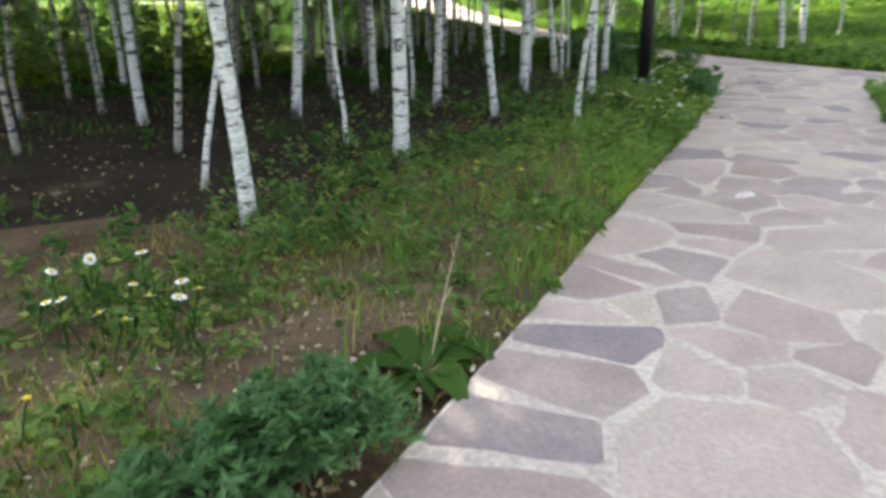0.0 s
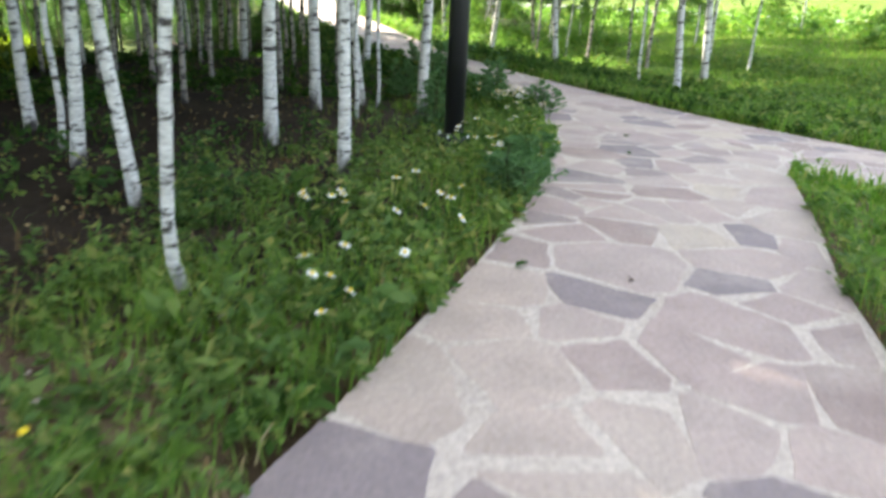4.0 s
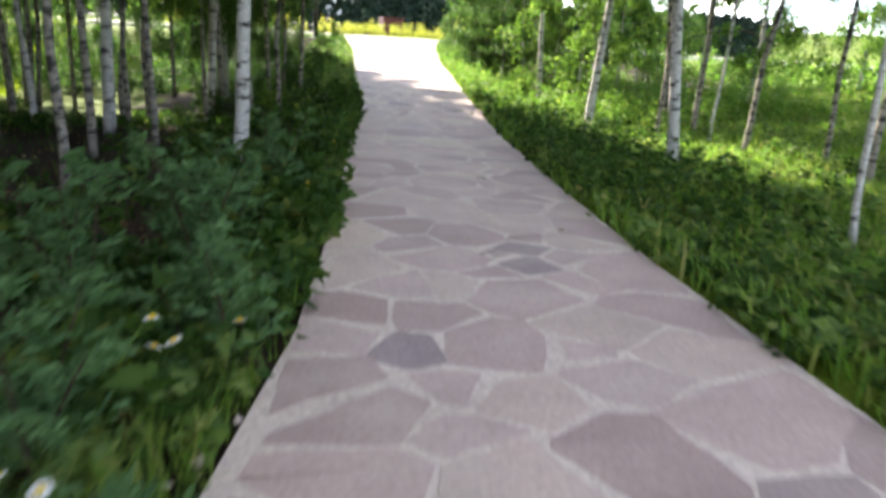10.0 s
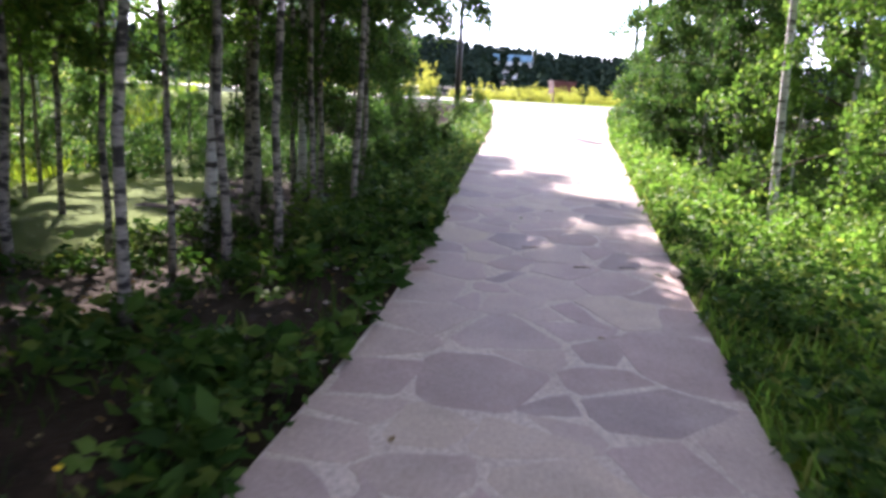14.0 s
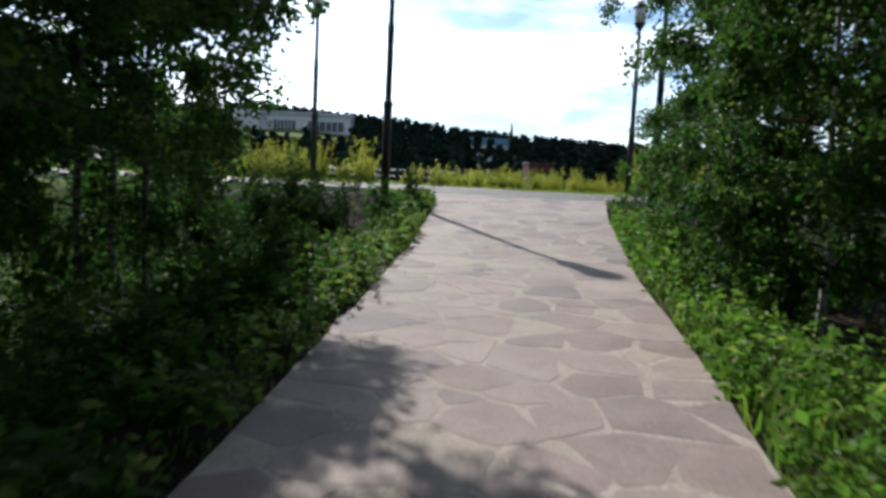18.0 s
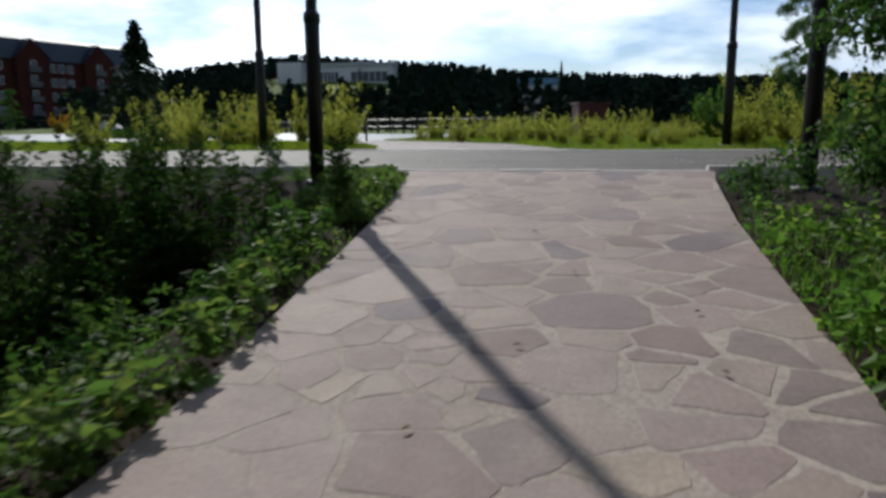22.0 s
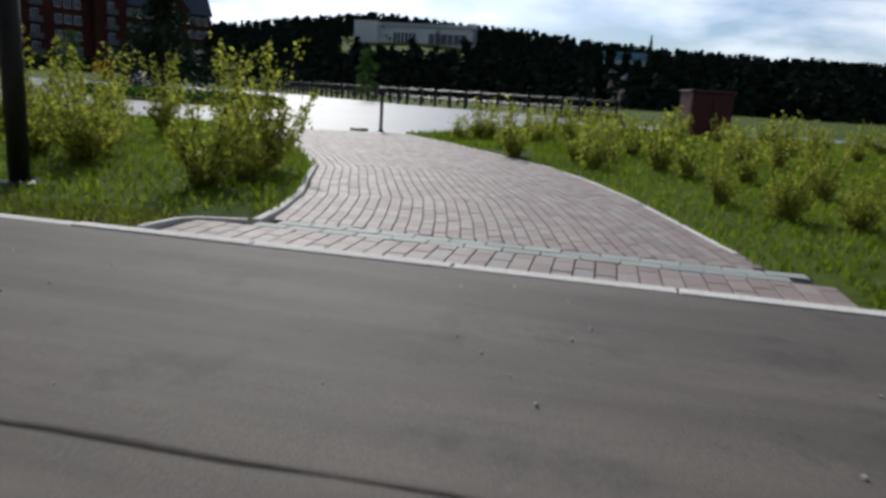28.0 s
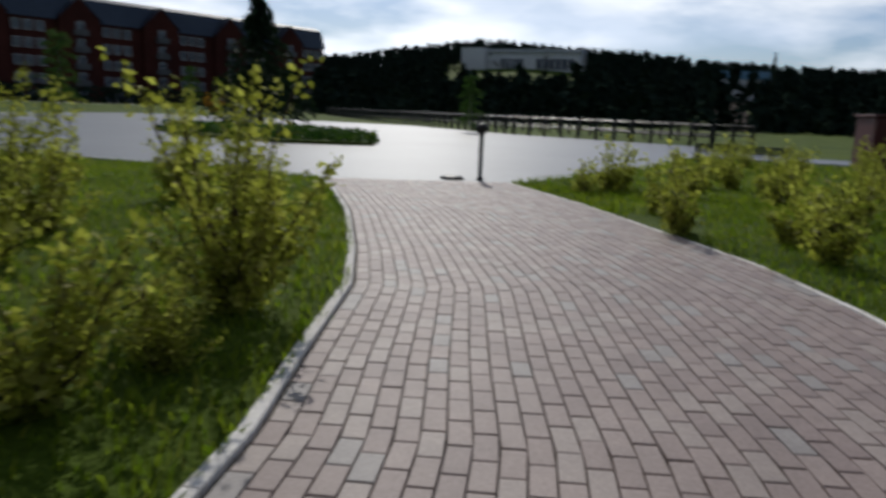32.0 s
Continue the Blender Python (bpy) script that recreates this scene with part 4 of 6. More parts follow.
for i in range(14):
    a = grove.uniform(3.3, 5.9)
    x, y = 4 + 11 * math.cos(a), 2 + 10 * math.sin(a)
    if open_soil(np.array([x]), np.array([y]))[0] and away(FLAGS, np.array([x]), np.array([y]))[0] > 0.8:
        plant((SLIM + LEAFY)[grove.integers(0, 6)], x, y, grove.uniform(0, 360), grove.uniform(0.9, 1.1))

# ---- undergrowth ----
def mesh_stuff(name, vf, material, label, category):
    return tagged(link_mesh(name, *vf, material), label, category, kind="stuff")


def off_path(x, y):
    return away(FLAGS, x, y)


def grow_grass(name, rng, box4, n, tall, wide, keep, label, material=None):
    x, y = scatter(rng, *box4, n)
    ok = open_soil(x, y) & keep(x, y) & feather(rng, x)
    x, y = x[ok], y[ok]
    roots = np.stack([x, y, height(x, y) - 0.015], 1)
    t = tall(x, y) if callable(tall) else tall
    return mesh_stuff(name, blades(rng, roots, t, wide), material or M_GRASS, label, "grass")


def feather(rng, x):
    """Thins plants out towards the far sides, so that no area ends in a line."""
    return rng.uniform(0, 4.5, len(x)) < np.minimum(x + 16, 26 - x) + 0.8


def patchy(x, y, f=1.0, level=0.0):
    return np.sin(x * 1.9 * f + 1.3 * np.sin(y * 1.1 * f)) * np.cos(y * 1.6 * f + 0.9 * np.sin(x * 1.4 * f)) > level


def grow_weeds(name, rng, box4, n, tall, leaf, keep, label, material=None, per=13, ratio=0.5):
    """Leafy herbs: stems with leaves set round them."""
    x, y = scatter(rng, *box4, n)
    ok = open_soil(x, y) & keep(x, y) & feather(rng, x)
    x, y = x[ok], y[ok]
    m = len(x)
    z = height(x, y)
    h = tall(x, y) * rng.uniform(0.5, 1.25, m) if callable(tall) else tall * rng.uniform(0.5, 1.25, m)
    u = rng.uniform(0.05, 1.0, (m, per))
    a = rng.uniform(0, 2 * np.pi, (m, per))
    r = leaf * (0.45 + 0.5 * (1 - u)) * rng.uniform(0.6, 1.4, (m, per))
    tilt = rng.normal(size=(m, 2)) * 0.12
    c = np.stack([x[:, None] + np.cos(a) * r + tilt[:, :1] * u * h[:, None], y[:, None] + np.sin(a) * r + tilt[:, 1:] * u * h[:, None], z[:, None] + u * h[:, None] + 0.01], -1).reshape(-1, 3)
    aim = np.stack([np.cos(a), np.sin(a), 0.25 + 0 * a], -1).reshape(-1, 3)
    size = leaf * np.repeat(rng.uniform(0.6, 1.5, m), per)
    return mesh_stuff(name, leaves(rng, c, size, 0.15, ratio, aim), material or M_WEED, label, "weeds")


def lumpy(x, y, f=1.0):
    """Taller and lower patches, from 0 to 1."""
    return np.clip(0.5 + 0.35 * np.sin(2.1 * f * x + 1.7 * np.sin(1.3 * f * y)) * np.cos(1.9 * f * y + np.sin(2.3 * f * x)) + 0.3 * np.sin(5.3 * f * x + 2 * np.sin(3.1 * f * y)) * np.sin(4.7 * f * y), 0, 1)


g = np.random.default_rng(401)
bare_start = lambda x, y: (y < 3.7 + 0.25 * np.sin(4 * x)) & (x < 2.75)
left_of = lambda x, y: x < np.interp(y, [-50, 0, 7, 12, 33], [-50, 2.5, 8.5, 9.3, 10.7])
grow_grass("verge_grass", g, (-3, 9.6, -1, 20), 240000, lambda x, y: 0.17 - 0.07 * smooth(off_path(x, y), 0.3, 1.5) - 0.06 * smooth(y, 10, 13), 0.0024,
           lambda x, y: left_of(x, y) & ~(bare_start(x, y) & (g.uniform(0, 1, len(x)) < 0.93)) & (off_path(x, y) < g.gamma(1.6, 0.42, len(x))) & (patchy(x, y, 1.0, -0.45) | (y > 8)) & (y < 11 + 0.8 * np.sin(3 * x)), "rough green grass along the path's edge", M_BLADE)
# under the trees, grass takes the dark weed colour to deepen the shade
grow_grass("shade_grass", g, (3, 9.6, 10.5, 20), 26000, 0.11, 0.003, lambda x, y: left_of(x, y) & (off_path(x, y) < g.gamma(1.6, 0.42, len(x))) & patchy(x, y, 1.6, -0.2), "thin grass by the path, coloured dark for shade", M_WEED)
grow_grass("grove_grass", g, (-6, 8, 2, 20), 16000, 0.15, 0.005, lambda x, y: left_of(x, y) & (off_path(x, y) > 0.5) & patchy(x, y, 1.3, 0.25), "thin grass on the grove floor, coloured dark for shade", M_WEED)
grow_grass("dry_grass", g, (0, 8.5, 1, 9), 9000, 0.08, 0.004, lambda x, y: left_of(x, y) & (off_path(x, y) < 2.2), "pale dry grass stalks", M_LITTER)
grow_grass("lawn_grass_park", g, (8.5, 22, 2, 24.5), 150000, lambda x, y: 0.10 + 0.06 * np.exp(-off_path(x, y) / 0.5), 0.006, lambda x, y: ~left_of(x, y) & (g.uniform(0, 1, len(x)) < 1.15 - 0.07 * (x - 8)), "lush green park grass beside the path", M_BLADE)
grow_grass("triangle_grass", g, (3, 10, -3, 7.5), 70000, 0.09, 0.006, lambda x, y: ~left_of(x, y), "green grass between the two paths", M_BLADE)
grow_weeds("triangle_weeds", g, (3, 10, -3, 7.5), 2600, 0.10, 0.06, lambda x, y: ~left_of(x, y), "low leafy weeds between the two paths", M_FRESH)
grow_grass("sunny_meadow", g, (-16, 4, 7, 34), 74000, 0.22, 0.011, lambda x, y: (x < 4.5 - 0.12 * (y - 9)) & ((y > 14 + 0.8 * np.sin(2 * x)) | (x < -7)), "sunlit meadow grass behind the birch grove", M_TURF)
grow_grass("bank_grass", g, (2, 9.5, 19, 33), 46000, lambda x, y: 0.05 + 0.13 * smooth(off_path(x, y), 0.1, 0.7) - 0.07 * smooth(y, 30.5, 32), 0.0032, lambda x, y: left_of(x, y) & ((off_path(x, y) < g.gamma(1.5, 0.16, len(x))) | (y > 32.2) & (x > 5) & patchy(x, y, 1.7, -0.2)) & (y > 21), "green grass along the edge of the bank", M_BLADE)
grow_grass("bank_grass_sunny", g, (10.5, 24, 23, 33), 50000, lambda x, y: 0.16 - 0.1 * smooth(y, 29.5, 31.5), 0.0033, lambda x, y: ~left_of(x, y) & (y < 30.2) & (off_path(x, y) < g.gamma(1.6, 0.5, len(x))), "green grass on the verge by the leafy birches", M_BLADE)
grow_grass("verge_tufts", g, (-1, 9, 0, 12), 45000, lambda x, y: 0.19 * (0.3 + lumpy(x, y, 1.3)), 0.0022, lambda x, y: left_of(x, y) & ~bare_start(x, y) & (off_path(x, y) < 1.3) & (lumpy(x, y, 1.3) > 0.5), "tufts of long fine grass by the path", M_BLADE)
grow_weeds("verge_weeds_open", g, (4, 9.6, 5.5, 11), 2300, 0.15, 0.055, lambda x, y: left_of(x, y) & (off_path(x, y) < g.gamma(2.0, 0.33, len(x))), "green leafy weeds along the path", M_HERB)
# past y 10.5 the darker leaf colour stands in for tree shade
grow_weeds("verge_weeds_shade", g, (4, 9.6, 10.5, 20), 7500, lambda x, y: 0.16 + 0.03 * smooth(y, 8, 13), 0.08, lambda x, y: left_of(x, y) & (off_path(x, y) < g.gamma(2.0, 0.33, len(x))) & (patchy(x, y, 1.4, -0.3) | (y < 10.5)), "broad-leaved weeds along the path, coloured dark for shade")
grow_weeds("verge_weeds_start", g, (-1, 8, 0, 9), 9500, lambda x, y: 0.13 * (0.3 + lumpy(x, y, 1.5)) * (0.6 + 0.5 * smooth(off_path(x, y), 0.9, 1.6)), 0.042, lambda x, y: left_of(x, y) & (off_path(x, y) < 3.2) & (patchy(x, y, 1.5, 0.05) | (off_path(x, y) > 1.3) & patchy(x, y, 0.9, -0.4)) & (off_path(x, y) < g.gamma(9.0, 0.2, len(x))), "low green weeds on patchy soil", M_HERB)
grow_weeds("verge_herbs_lush", g, (1, 8, 3.6, 9.2), 3000, lambda x, y: 0.17 * (0.35 + lumpy(x, y, 1.1)), 0.05, lambda x, y: left_of(x, y) & ~bare_start(x, y) & (off_path(x, y) < g.gamma(2.2, 0.5, len(x))) & (lumpy(x, y, 1.1) > 0.3), "narrow-leaved green herbs among the verge grass", M_HERB, 14, 0.32)
grow_weeds("grove_herbs", g, (-4, 6, 3.6, 12), 2400, 0.2, 0.055, lambda x, y: left_of(x, y) & (off_path(x, y) > 1.1) & (off_path(x, y) < g.gamma(8.0, 0.3, len(x))) & patchy(x, y, 0.9, -0.25), "leafy herbs at the feet of the birches", M_BOUGH)
# grove shade comes from the dark leaf colour here too
grow_weeds("grove_herbs_far", g, (-2, 8, 11, 22), 3000, 0.13, 0.075, lambda x, y: left_of(x, y) & (off_path(x, y) > 0.7) & patchy(x, y, 1.0, 0.1), "leafy herbs farther into the grove, coloured dark for shade")
grow_weeds("bank_weeds", g, (1.5, 9.5, 18.5, 32.7), 9500, lambda x, y: (0.2 + 0.42 * smooth(off_path(x, y), 0.3, 1.6) - 0.3 * smooth(y, 29.8, 31.5)) * (0.15 + 1.3 * lumpy(x, y)), 0.07, lambda x, y: left_of(x, y) & (y < 31.6) & (off_path(x, y) > 0.05 + 0.3 * lumpy(y, x, 0.8) * smooth(y, 24, 27)) & (lumpy(x, y, 0.8) > 0.3) & ((y < 26.5) | (off_path(x, y) > 1.9) | (off_path(x, y) < 0.45) | (g.uniform(0, 1, len(x)) < 0.12)) & (off_path(x, y) < 1.0 + 1.6 * smooth(y, 21, 25) + 6 * patchy(x, y, 1.0, -0.2) * (y > 25)), "dense tall weeds and saplings on the bank", M_BOUGH, 15)
grow_weeds("bank_edge_weeds", g, (6.5, 9.5, 19.5, 32), 3600, lambda x, y: 0.2 * (0.4 + 1.0 * lumpy(x, y, 1.4)), 0.06, lambda x, y: left_of(x, y) & (off_path(x, y) < g.gamma(2.0, 0.24, len(x))) & patchy(x, y, 1.9, -0.35), "bright leafy weeds at the lip of the bank", M_HERB, 12)
grow_weeds("bank_weeds_sunny", g, (10.4, 17, 19, 32.6), 8000, lambda x, y: (0.26 + 0.3 * smooth(off_path(x, y), 0.4, 1.8) - 0.25 * smooth(y, 30, 32)) * (0.15 + 1.2 * lumpy(x, y)), 0.055, lambda x, y: ~left_of(x, y) & (y < 30.4) & (lumpy(x, y, 0.9) > 0.25) & ((y < 24) | (off_path(x, y) < 1.2) | patchy(x, y, 1.2, 0.0)), "dense bright weeds under the leafy birches", M_FRESH)
grow_weeds("lamp_weeds", g, (11.8, 16, 30.2, 32.6), 260, 0.14, 0.05, lambda x, y: ~left_of(x, y) & (patchy(x, y, 1.8, 0.2) | (off_path(x, y) < 0.35)), "sparse weeds on bare soil by the kerb", M_BOUGH)
grow_weeds("kerb_clover", g, (7, 9.3, 30.3, 32.85), 4200, lambda x, y: 0.07 * (0.5 + lumpy(x, y)), 0.034, lambda x, y: left_of(x, y) & (off_path(x, y) < g.gamma(2.6, 0.22, len(x))) & (lumpy(x, y, 1.2) > 0.2), "clover and low green leaves before the kerb", M_HERB)
grow_weeds("lawn_clover", g, (9.6, 16, 4, 24), 5000, 0.10, 0.06, lambda x, y: ~left_of(x, y) & patchy(x, y, 1.2, -0.3), "clover and low leaves in the park grass", M_HERB)
grow_weeds("lawn_edge_weeds", g, (9.8, 13.5, 8, 19.5), 5000, lambda x, y: (0.12 + 0.12 * smooth(y, 11, 15)) * (0.3 + lumpy(x, y)), 0.055, lambda x, y: ~left_of(x, y) & (off_path(x, y) < g.gamma(1.8, 0.5, len(x))), "leafy weeds along the edge of the park grass")
grow_weeds("meadow_brush", g, (-16, 3, 14, 33), 2600, 0.9, 0.16, lambda x, y: x < 3.4 - 0.18 * (y - 14), "sunlit brush behind the birch grove", M_HERB, 16)
grow_weeds("mound_brush", g, (18.5, 26, 8, 31), 1300, 0.6, 0.13, lambda x, y: ~left_of(x, y), "bright brush on the mound past the lawn", M_FRESH, 14)
grow_grass("front_lawn_grass", g, (-10, 20, 36.2, 47), 170000, 0.075, 0.006, lambda x, y: (x < 8.2) | (x > 9), "short sunlit lawn grass by the brick path", M_TURF)
grow_grass("far_lawn_grass", g, (6, 32, 44, 58), 60000, 0.09, 0.01, lambda x, y: x > 6, "short sunlit lawn grass farther off", M_TURF)
grow_grass("kerb_dry_grass", g, (4.2, 7.7, 36.2, 36.65), 4000, 0.05, 0.005, lambda x, y: y > 36.2, "dry yellow grass along the far kerb", M_HAY)


def litter():
    rng = np.random.default_rng(9)
    x, y = scatter(rng, -2, 9, 1, 20, 9000)
    ok = open_soil(x, y) & left_of(x, y)
    x, y = x[ok], y[ok]
    c = np.stack([x, y, height(x, y) + 0.012], 1)
    aim = np.concatenate([rng.normal(size=(len(x), 2)), np.full((len(x), 1), 0.15)], 1)
    mesh_stuff("leaf_litter", leaves(rng, c, 0.035, 0.0, 0.6, aim), M_LITTER, "dry brown leaves and chips on the soil", "leaf litter")
    x, y = scatter(rng, -1, 9, 1, 34, 2600)
    d = off_path(x, y)
    ok = open_soil(x, y) & (d < 1.6) & (rng.uniform(0, 1, len(x)) < np.exp(-d / 0.6))
    x, y = x[ok], y[ok]
    oct_v = np.array([(1, 0, 0), (0, 1, 0), (-1, 0, 0), (0, -1, 0), (0, 0, 0.7), (0, 0, -0.7)], float)
    oct_f = np.array([(0, 1, 4), (1, 2, 4), (2, 3, 4), (3, 0, 4), (1, 0, 5), (2, 1, 5), (3, 2, 5), (0, 3, 5)])
    r = rng.uniform(0.008, 0.03, (len(x), 1, 1))
    v = oct_v[None] * r * rng.uniform(0.6, 1.3, (len(x), 6, 1)) + np.stack([x, y, height(x, y)], 1)[:, None]
    f = oct_f[None] + 6 * np.arange(len(x))[:, None, None]
    rx, ry = scatter(rng, 6, 14, 33.2, 35.9, 90)
    rv = oct_v[None] * rng.uniform(0.004, 0.011, (90, 1, 1)) + np.stack([rx, ry, prof(ry) + 0.004], 1)[:, None]
    mesh_stuff("road_chips", (rv.reshape(-1, 3), (oct_f[None] + 6 * np.arange(90)[:, None, None]).reshape(-1, 3)), M_KERB, "pale stone chips scattered on the asphalt", "gravel")
    mesh_stuff("gravel", (v.reshape(-1, 3), f.reshape(-1, 3)), M_MORTAR, "small stones and rubble at the path's edge", "gravel")


litter()


def start_chips():
    """Pale chips and crumbs of dry stalk strewn on the bare soil at the start, with low seedlings between."""
    rng = np.random.default_rng(19)
    x, y = scatter(rng, 0.0, 3.2, 1.6, 4.4, 2600)
    ok = open_soil(x, y) & left_of(x, y) & (rng.uniform(0, 1, len(x)) < np.where(bare_start(x, y), 1.0, 0.25))
    x, y = x[ok], y[ok]
    c = np.stack([x, y, height(x, y) + 0.008], 1)
    aim = np.concatenate([rng.normal(size=(len(x), 2)), np.full((len(x), 1), 0.05)], 1)
    mesh_stuff("pale_chips", leaves(rng, c, 0.024, 0.0, 0.6, aim), M_CHAFF, "pale chips and dry stalks strewn on bare soil", "chips")
    grow_weeds("soil_seedlings", rng, (0, 3, 1.8, 4.2), 1000, 0.045, 0.034, lambda x, y: left_of(x, y) & bare_start(x, y) & patchy(x, y, 2.4, -0.2), "low seedlings on the bare soil", M_HERB, 8)
    grow_grass("thin_dry_grass", rng, (0.3, 3.4, 2.6, 4.8), 9000, 0.07, 0.0022, lambda x, y: left_of(x, y) & patchy(x, y, 2.0, -0.1), "thin dry grass on the bare soil", M_HAY)


start_chips()


# ---- single plants ----
def bent_stem(rng, h, lean):
    a = rng.uniform(0, 6.28)
    s = np.linspace(0, 1, 5)
    return np.stack([math.cos(a) * lean * s ** 1.6, math.sin(a) * lean * s ** 1.6, h * s], 1)


def daisy_clump(x, y, n, seed, spread=0.16, tall=0.34):
    rng = np.random.default_rng(seed)
    clump = new("daisy_clump")
    tips = []
    for i in range(n):
        st = bent_stem(rng, tall * rng.uniform(0.7, 1.15), rng.uniform(0.02, 0.1)) + np.array([rng.normal(0, spread), rng.normal(0, spread), 0])
        link_mesh("stem", *tube(st, [0.003] * 5, 4), M_WEED, clump)
        tips.append(st[-1])
    k = n * 7
    c = np.stack([rng.normal(0, spread, k), rng.normal(0, spread, k), rng.uniform(0.02, tall * 0.8, k)], 1)
    link_mesh("foliage", *leaves(rng, c, 0.07, 0.1, 0.3), M_WEED, clump)
    for t in tips:
        m = 13
        a = np.linspace(0, 2 * np.pi, m, endpoint=False)
        tilt = Euler((rng.normal(0, 0.35), rng.normal(0, 0.35), 0)).to_matrix()
        pv, pf = [], []
        for q in a:
            w = 0.2
            pv += [(0.006 * math.cos(q), 0.006 * math.sin(q), 0.001), (0.02 * math.cos(q - w), 0.02 * math.sin(q - w), 0.003), (0.027 * math.cos(q), 0.027 * math.sin(q), -0.001), (0.02 * math.cos(q + w), 0.02 * math.sin(q + w), 0.003)]
            pf.append((len(pv) - 4, len(pv) - 3, len(pv) - 2, len(pv) - 1))
        r = np.array([tilt @ Vector(p) for p in pv]) * rng.uniform(0.7, 1.0)
        fl = link_mesh("flower_head", r + t, pf, M_PETAL, clump, "white-petalled flower head")
        bm = lathe([(0.008, 0.0), (0.0085, 0.004), (0.005, 0.008)], 8)
        eye = part("flower_eye", bm, M_YELLOW, fl, "yellow flower centre")
        eye.location = t
    clump.matrix_basis = pose(x, y, float(height(x, y)))
    return tagged(clump, "clump of white daisies in the weeds by the path", "daisies", "daisy clumps")


for n, (x, y, k, sp) in enumerate(((1.36, 3.6, 9, 0.15), (1.6, 3.35, 3, 0.08), (5.25, 6.75, 7, 0.09), (5.65, 6.45, 8, 0.13), (5.2, 5.95, 3, 0.06), (5.05, 5.7, 4, 0.09), (7.75, 9.65, 6, 0.1), (7.2, 8.45, 4, 0.1),
                                   (6.62, 8.05, 5, 0.09), (6.68, 7.55, 8, 0.1), (8.0, 9.95, 8, 0.14), (7.8, 9.72, 15, 0.15), (7.5, 9.2, 1, 0.04), (7.65, 8.95, 1, 0.03), (8.15, 10.7, 4, 0.06))):
    daisy_clump(x, y, k, 600 + n, sp * 0.85, 0.24)


def mugwort(x, y, tall, seed, label, stems=5, material=None):
    rng = np.random.default_rng(seed)
    ob = new("mugwort_plant")
    sv, cs, aims = [], [], []
    for i in range(stems):
        st = bent_stem(rng, tall * rng.uniform(0.6, 1.1), rng.uniform(0.05, 0.35) * tall) + np.array([rng.normal(0, 0.05), rng.normal(0, 0.05), 0])
        sv.append(tube(st, np.linspace(0.006, 0.002, 5), 5))
        for u in np.linspace(0.08, 1.0, 16):
            p = np.array([np.interp(u, np.linspace(0, 1, 5), st[:, c]) for c in range(3)])
            a = rng.uniform(0, 6.28)
            d = np.array([math.cos(a), math.sin(a), 0.35])
            for w in np.linspace(0.02, 0.12 * (1.15 - u) + 0.03, 5):
                for turn in (-0.9, 0.0, 0.9):
                    e = np.array([math.cos(a + turn), math.sin(a + turn), 0.35])
                    cs.append(p + d * w + e * 0.018 + rng.normal(size=3) * 0.006), aims.append(e)
    link_mesh("stem", *join(sv), M_TWIG, ob)
    link_mesh("foliage", *leaves(rng, np.array(cs), 0.05, 0.1, 0.26, np.array(aims)), material or M_SAGE, ob)
    ob.matrix_basis = pose(x, y, float(height(x, y)))
    return tagged(ob, label, "wild plant", "wild plants")


MUG = "bushy grey-green mugwort beside the flagstones"
for n, (x, y, t, k) in enumerate(((1.78, 2.46, 0.2, 7), (1.98, 2.58, 0.17, 6), (1.6, 2.3, 0.2, 6), (6.6, 7.3, 0.3, 5), (6.35, 7.05, 0.3, 5), (6.9, 9.3, 0.5, 5), (7.95, 10.4, 0.5, 4), (8.1, 11.6, 0.6, 6), (8.05, 12.2, 0.45, 6),
                                  (7.8, 11.2, 0.55, 5), (8.3, 13.2, 0.5, 5), (8.2, 10.9, 0.4, 4), (8.25, 9.85, 0.3, 4), (7.4, 11.4, 0.5, 5))):
    mugwort(x, y, t, 700 + n, MUG, k)
for n, (x, y, t, k) in enumerate(((7.9, 31.2, 0.75, 6), (7.0, 31.4, 0.8, 6), (6.2, 31.6, 0.85, 6), (5.4, 31.2, 0.9, 6), (7.5, 30.2, 0.8, 6), (6.6, 30.0, 0.9, 6), (5.0, 30.2, 0.9, 6), (8.0, 29.0, 0.65, 6), (7.2, 28.6, 0.8, 7), (8.3, 27.2, 0.6, 6),
                                  (4.4, 31.5, 0.9, 6), (3.6, 31.2, 0.9, 6), (8.5, 25.6, 0.55, 6), (12.6, 27.5, 0.6, 6), (12.3, 25.4, 0.6, 6), (8.4, 24.0, 0.55, 6))):
    mugwort(x, y, t + (0.3 if y > 29.5 else 0.0), 760 + n, "tall leafy wild plant on the bank by the path", k, M_WEED)


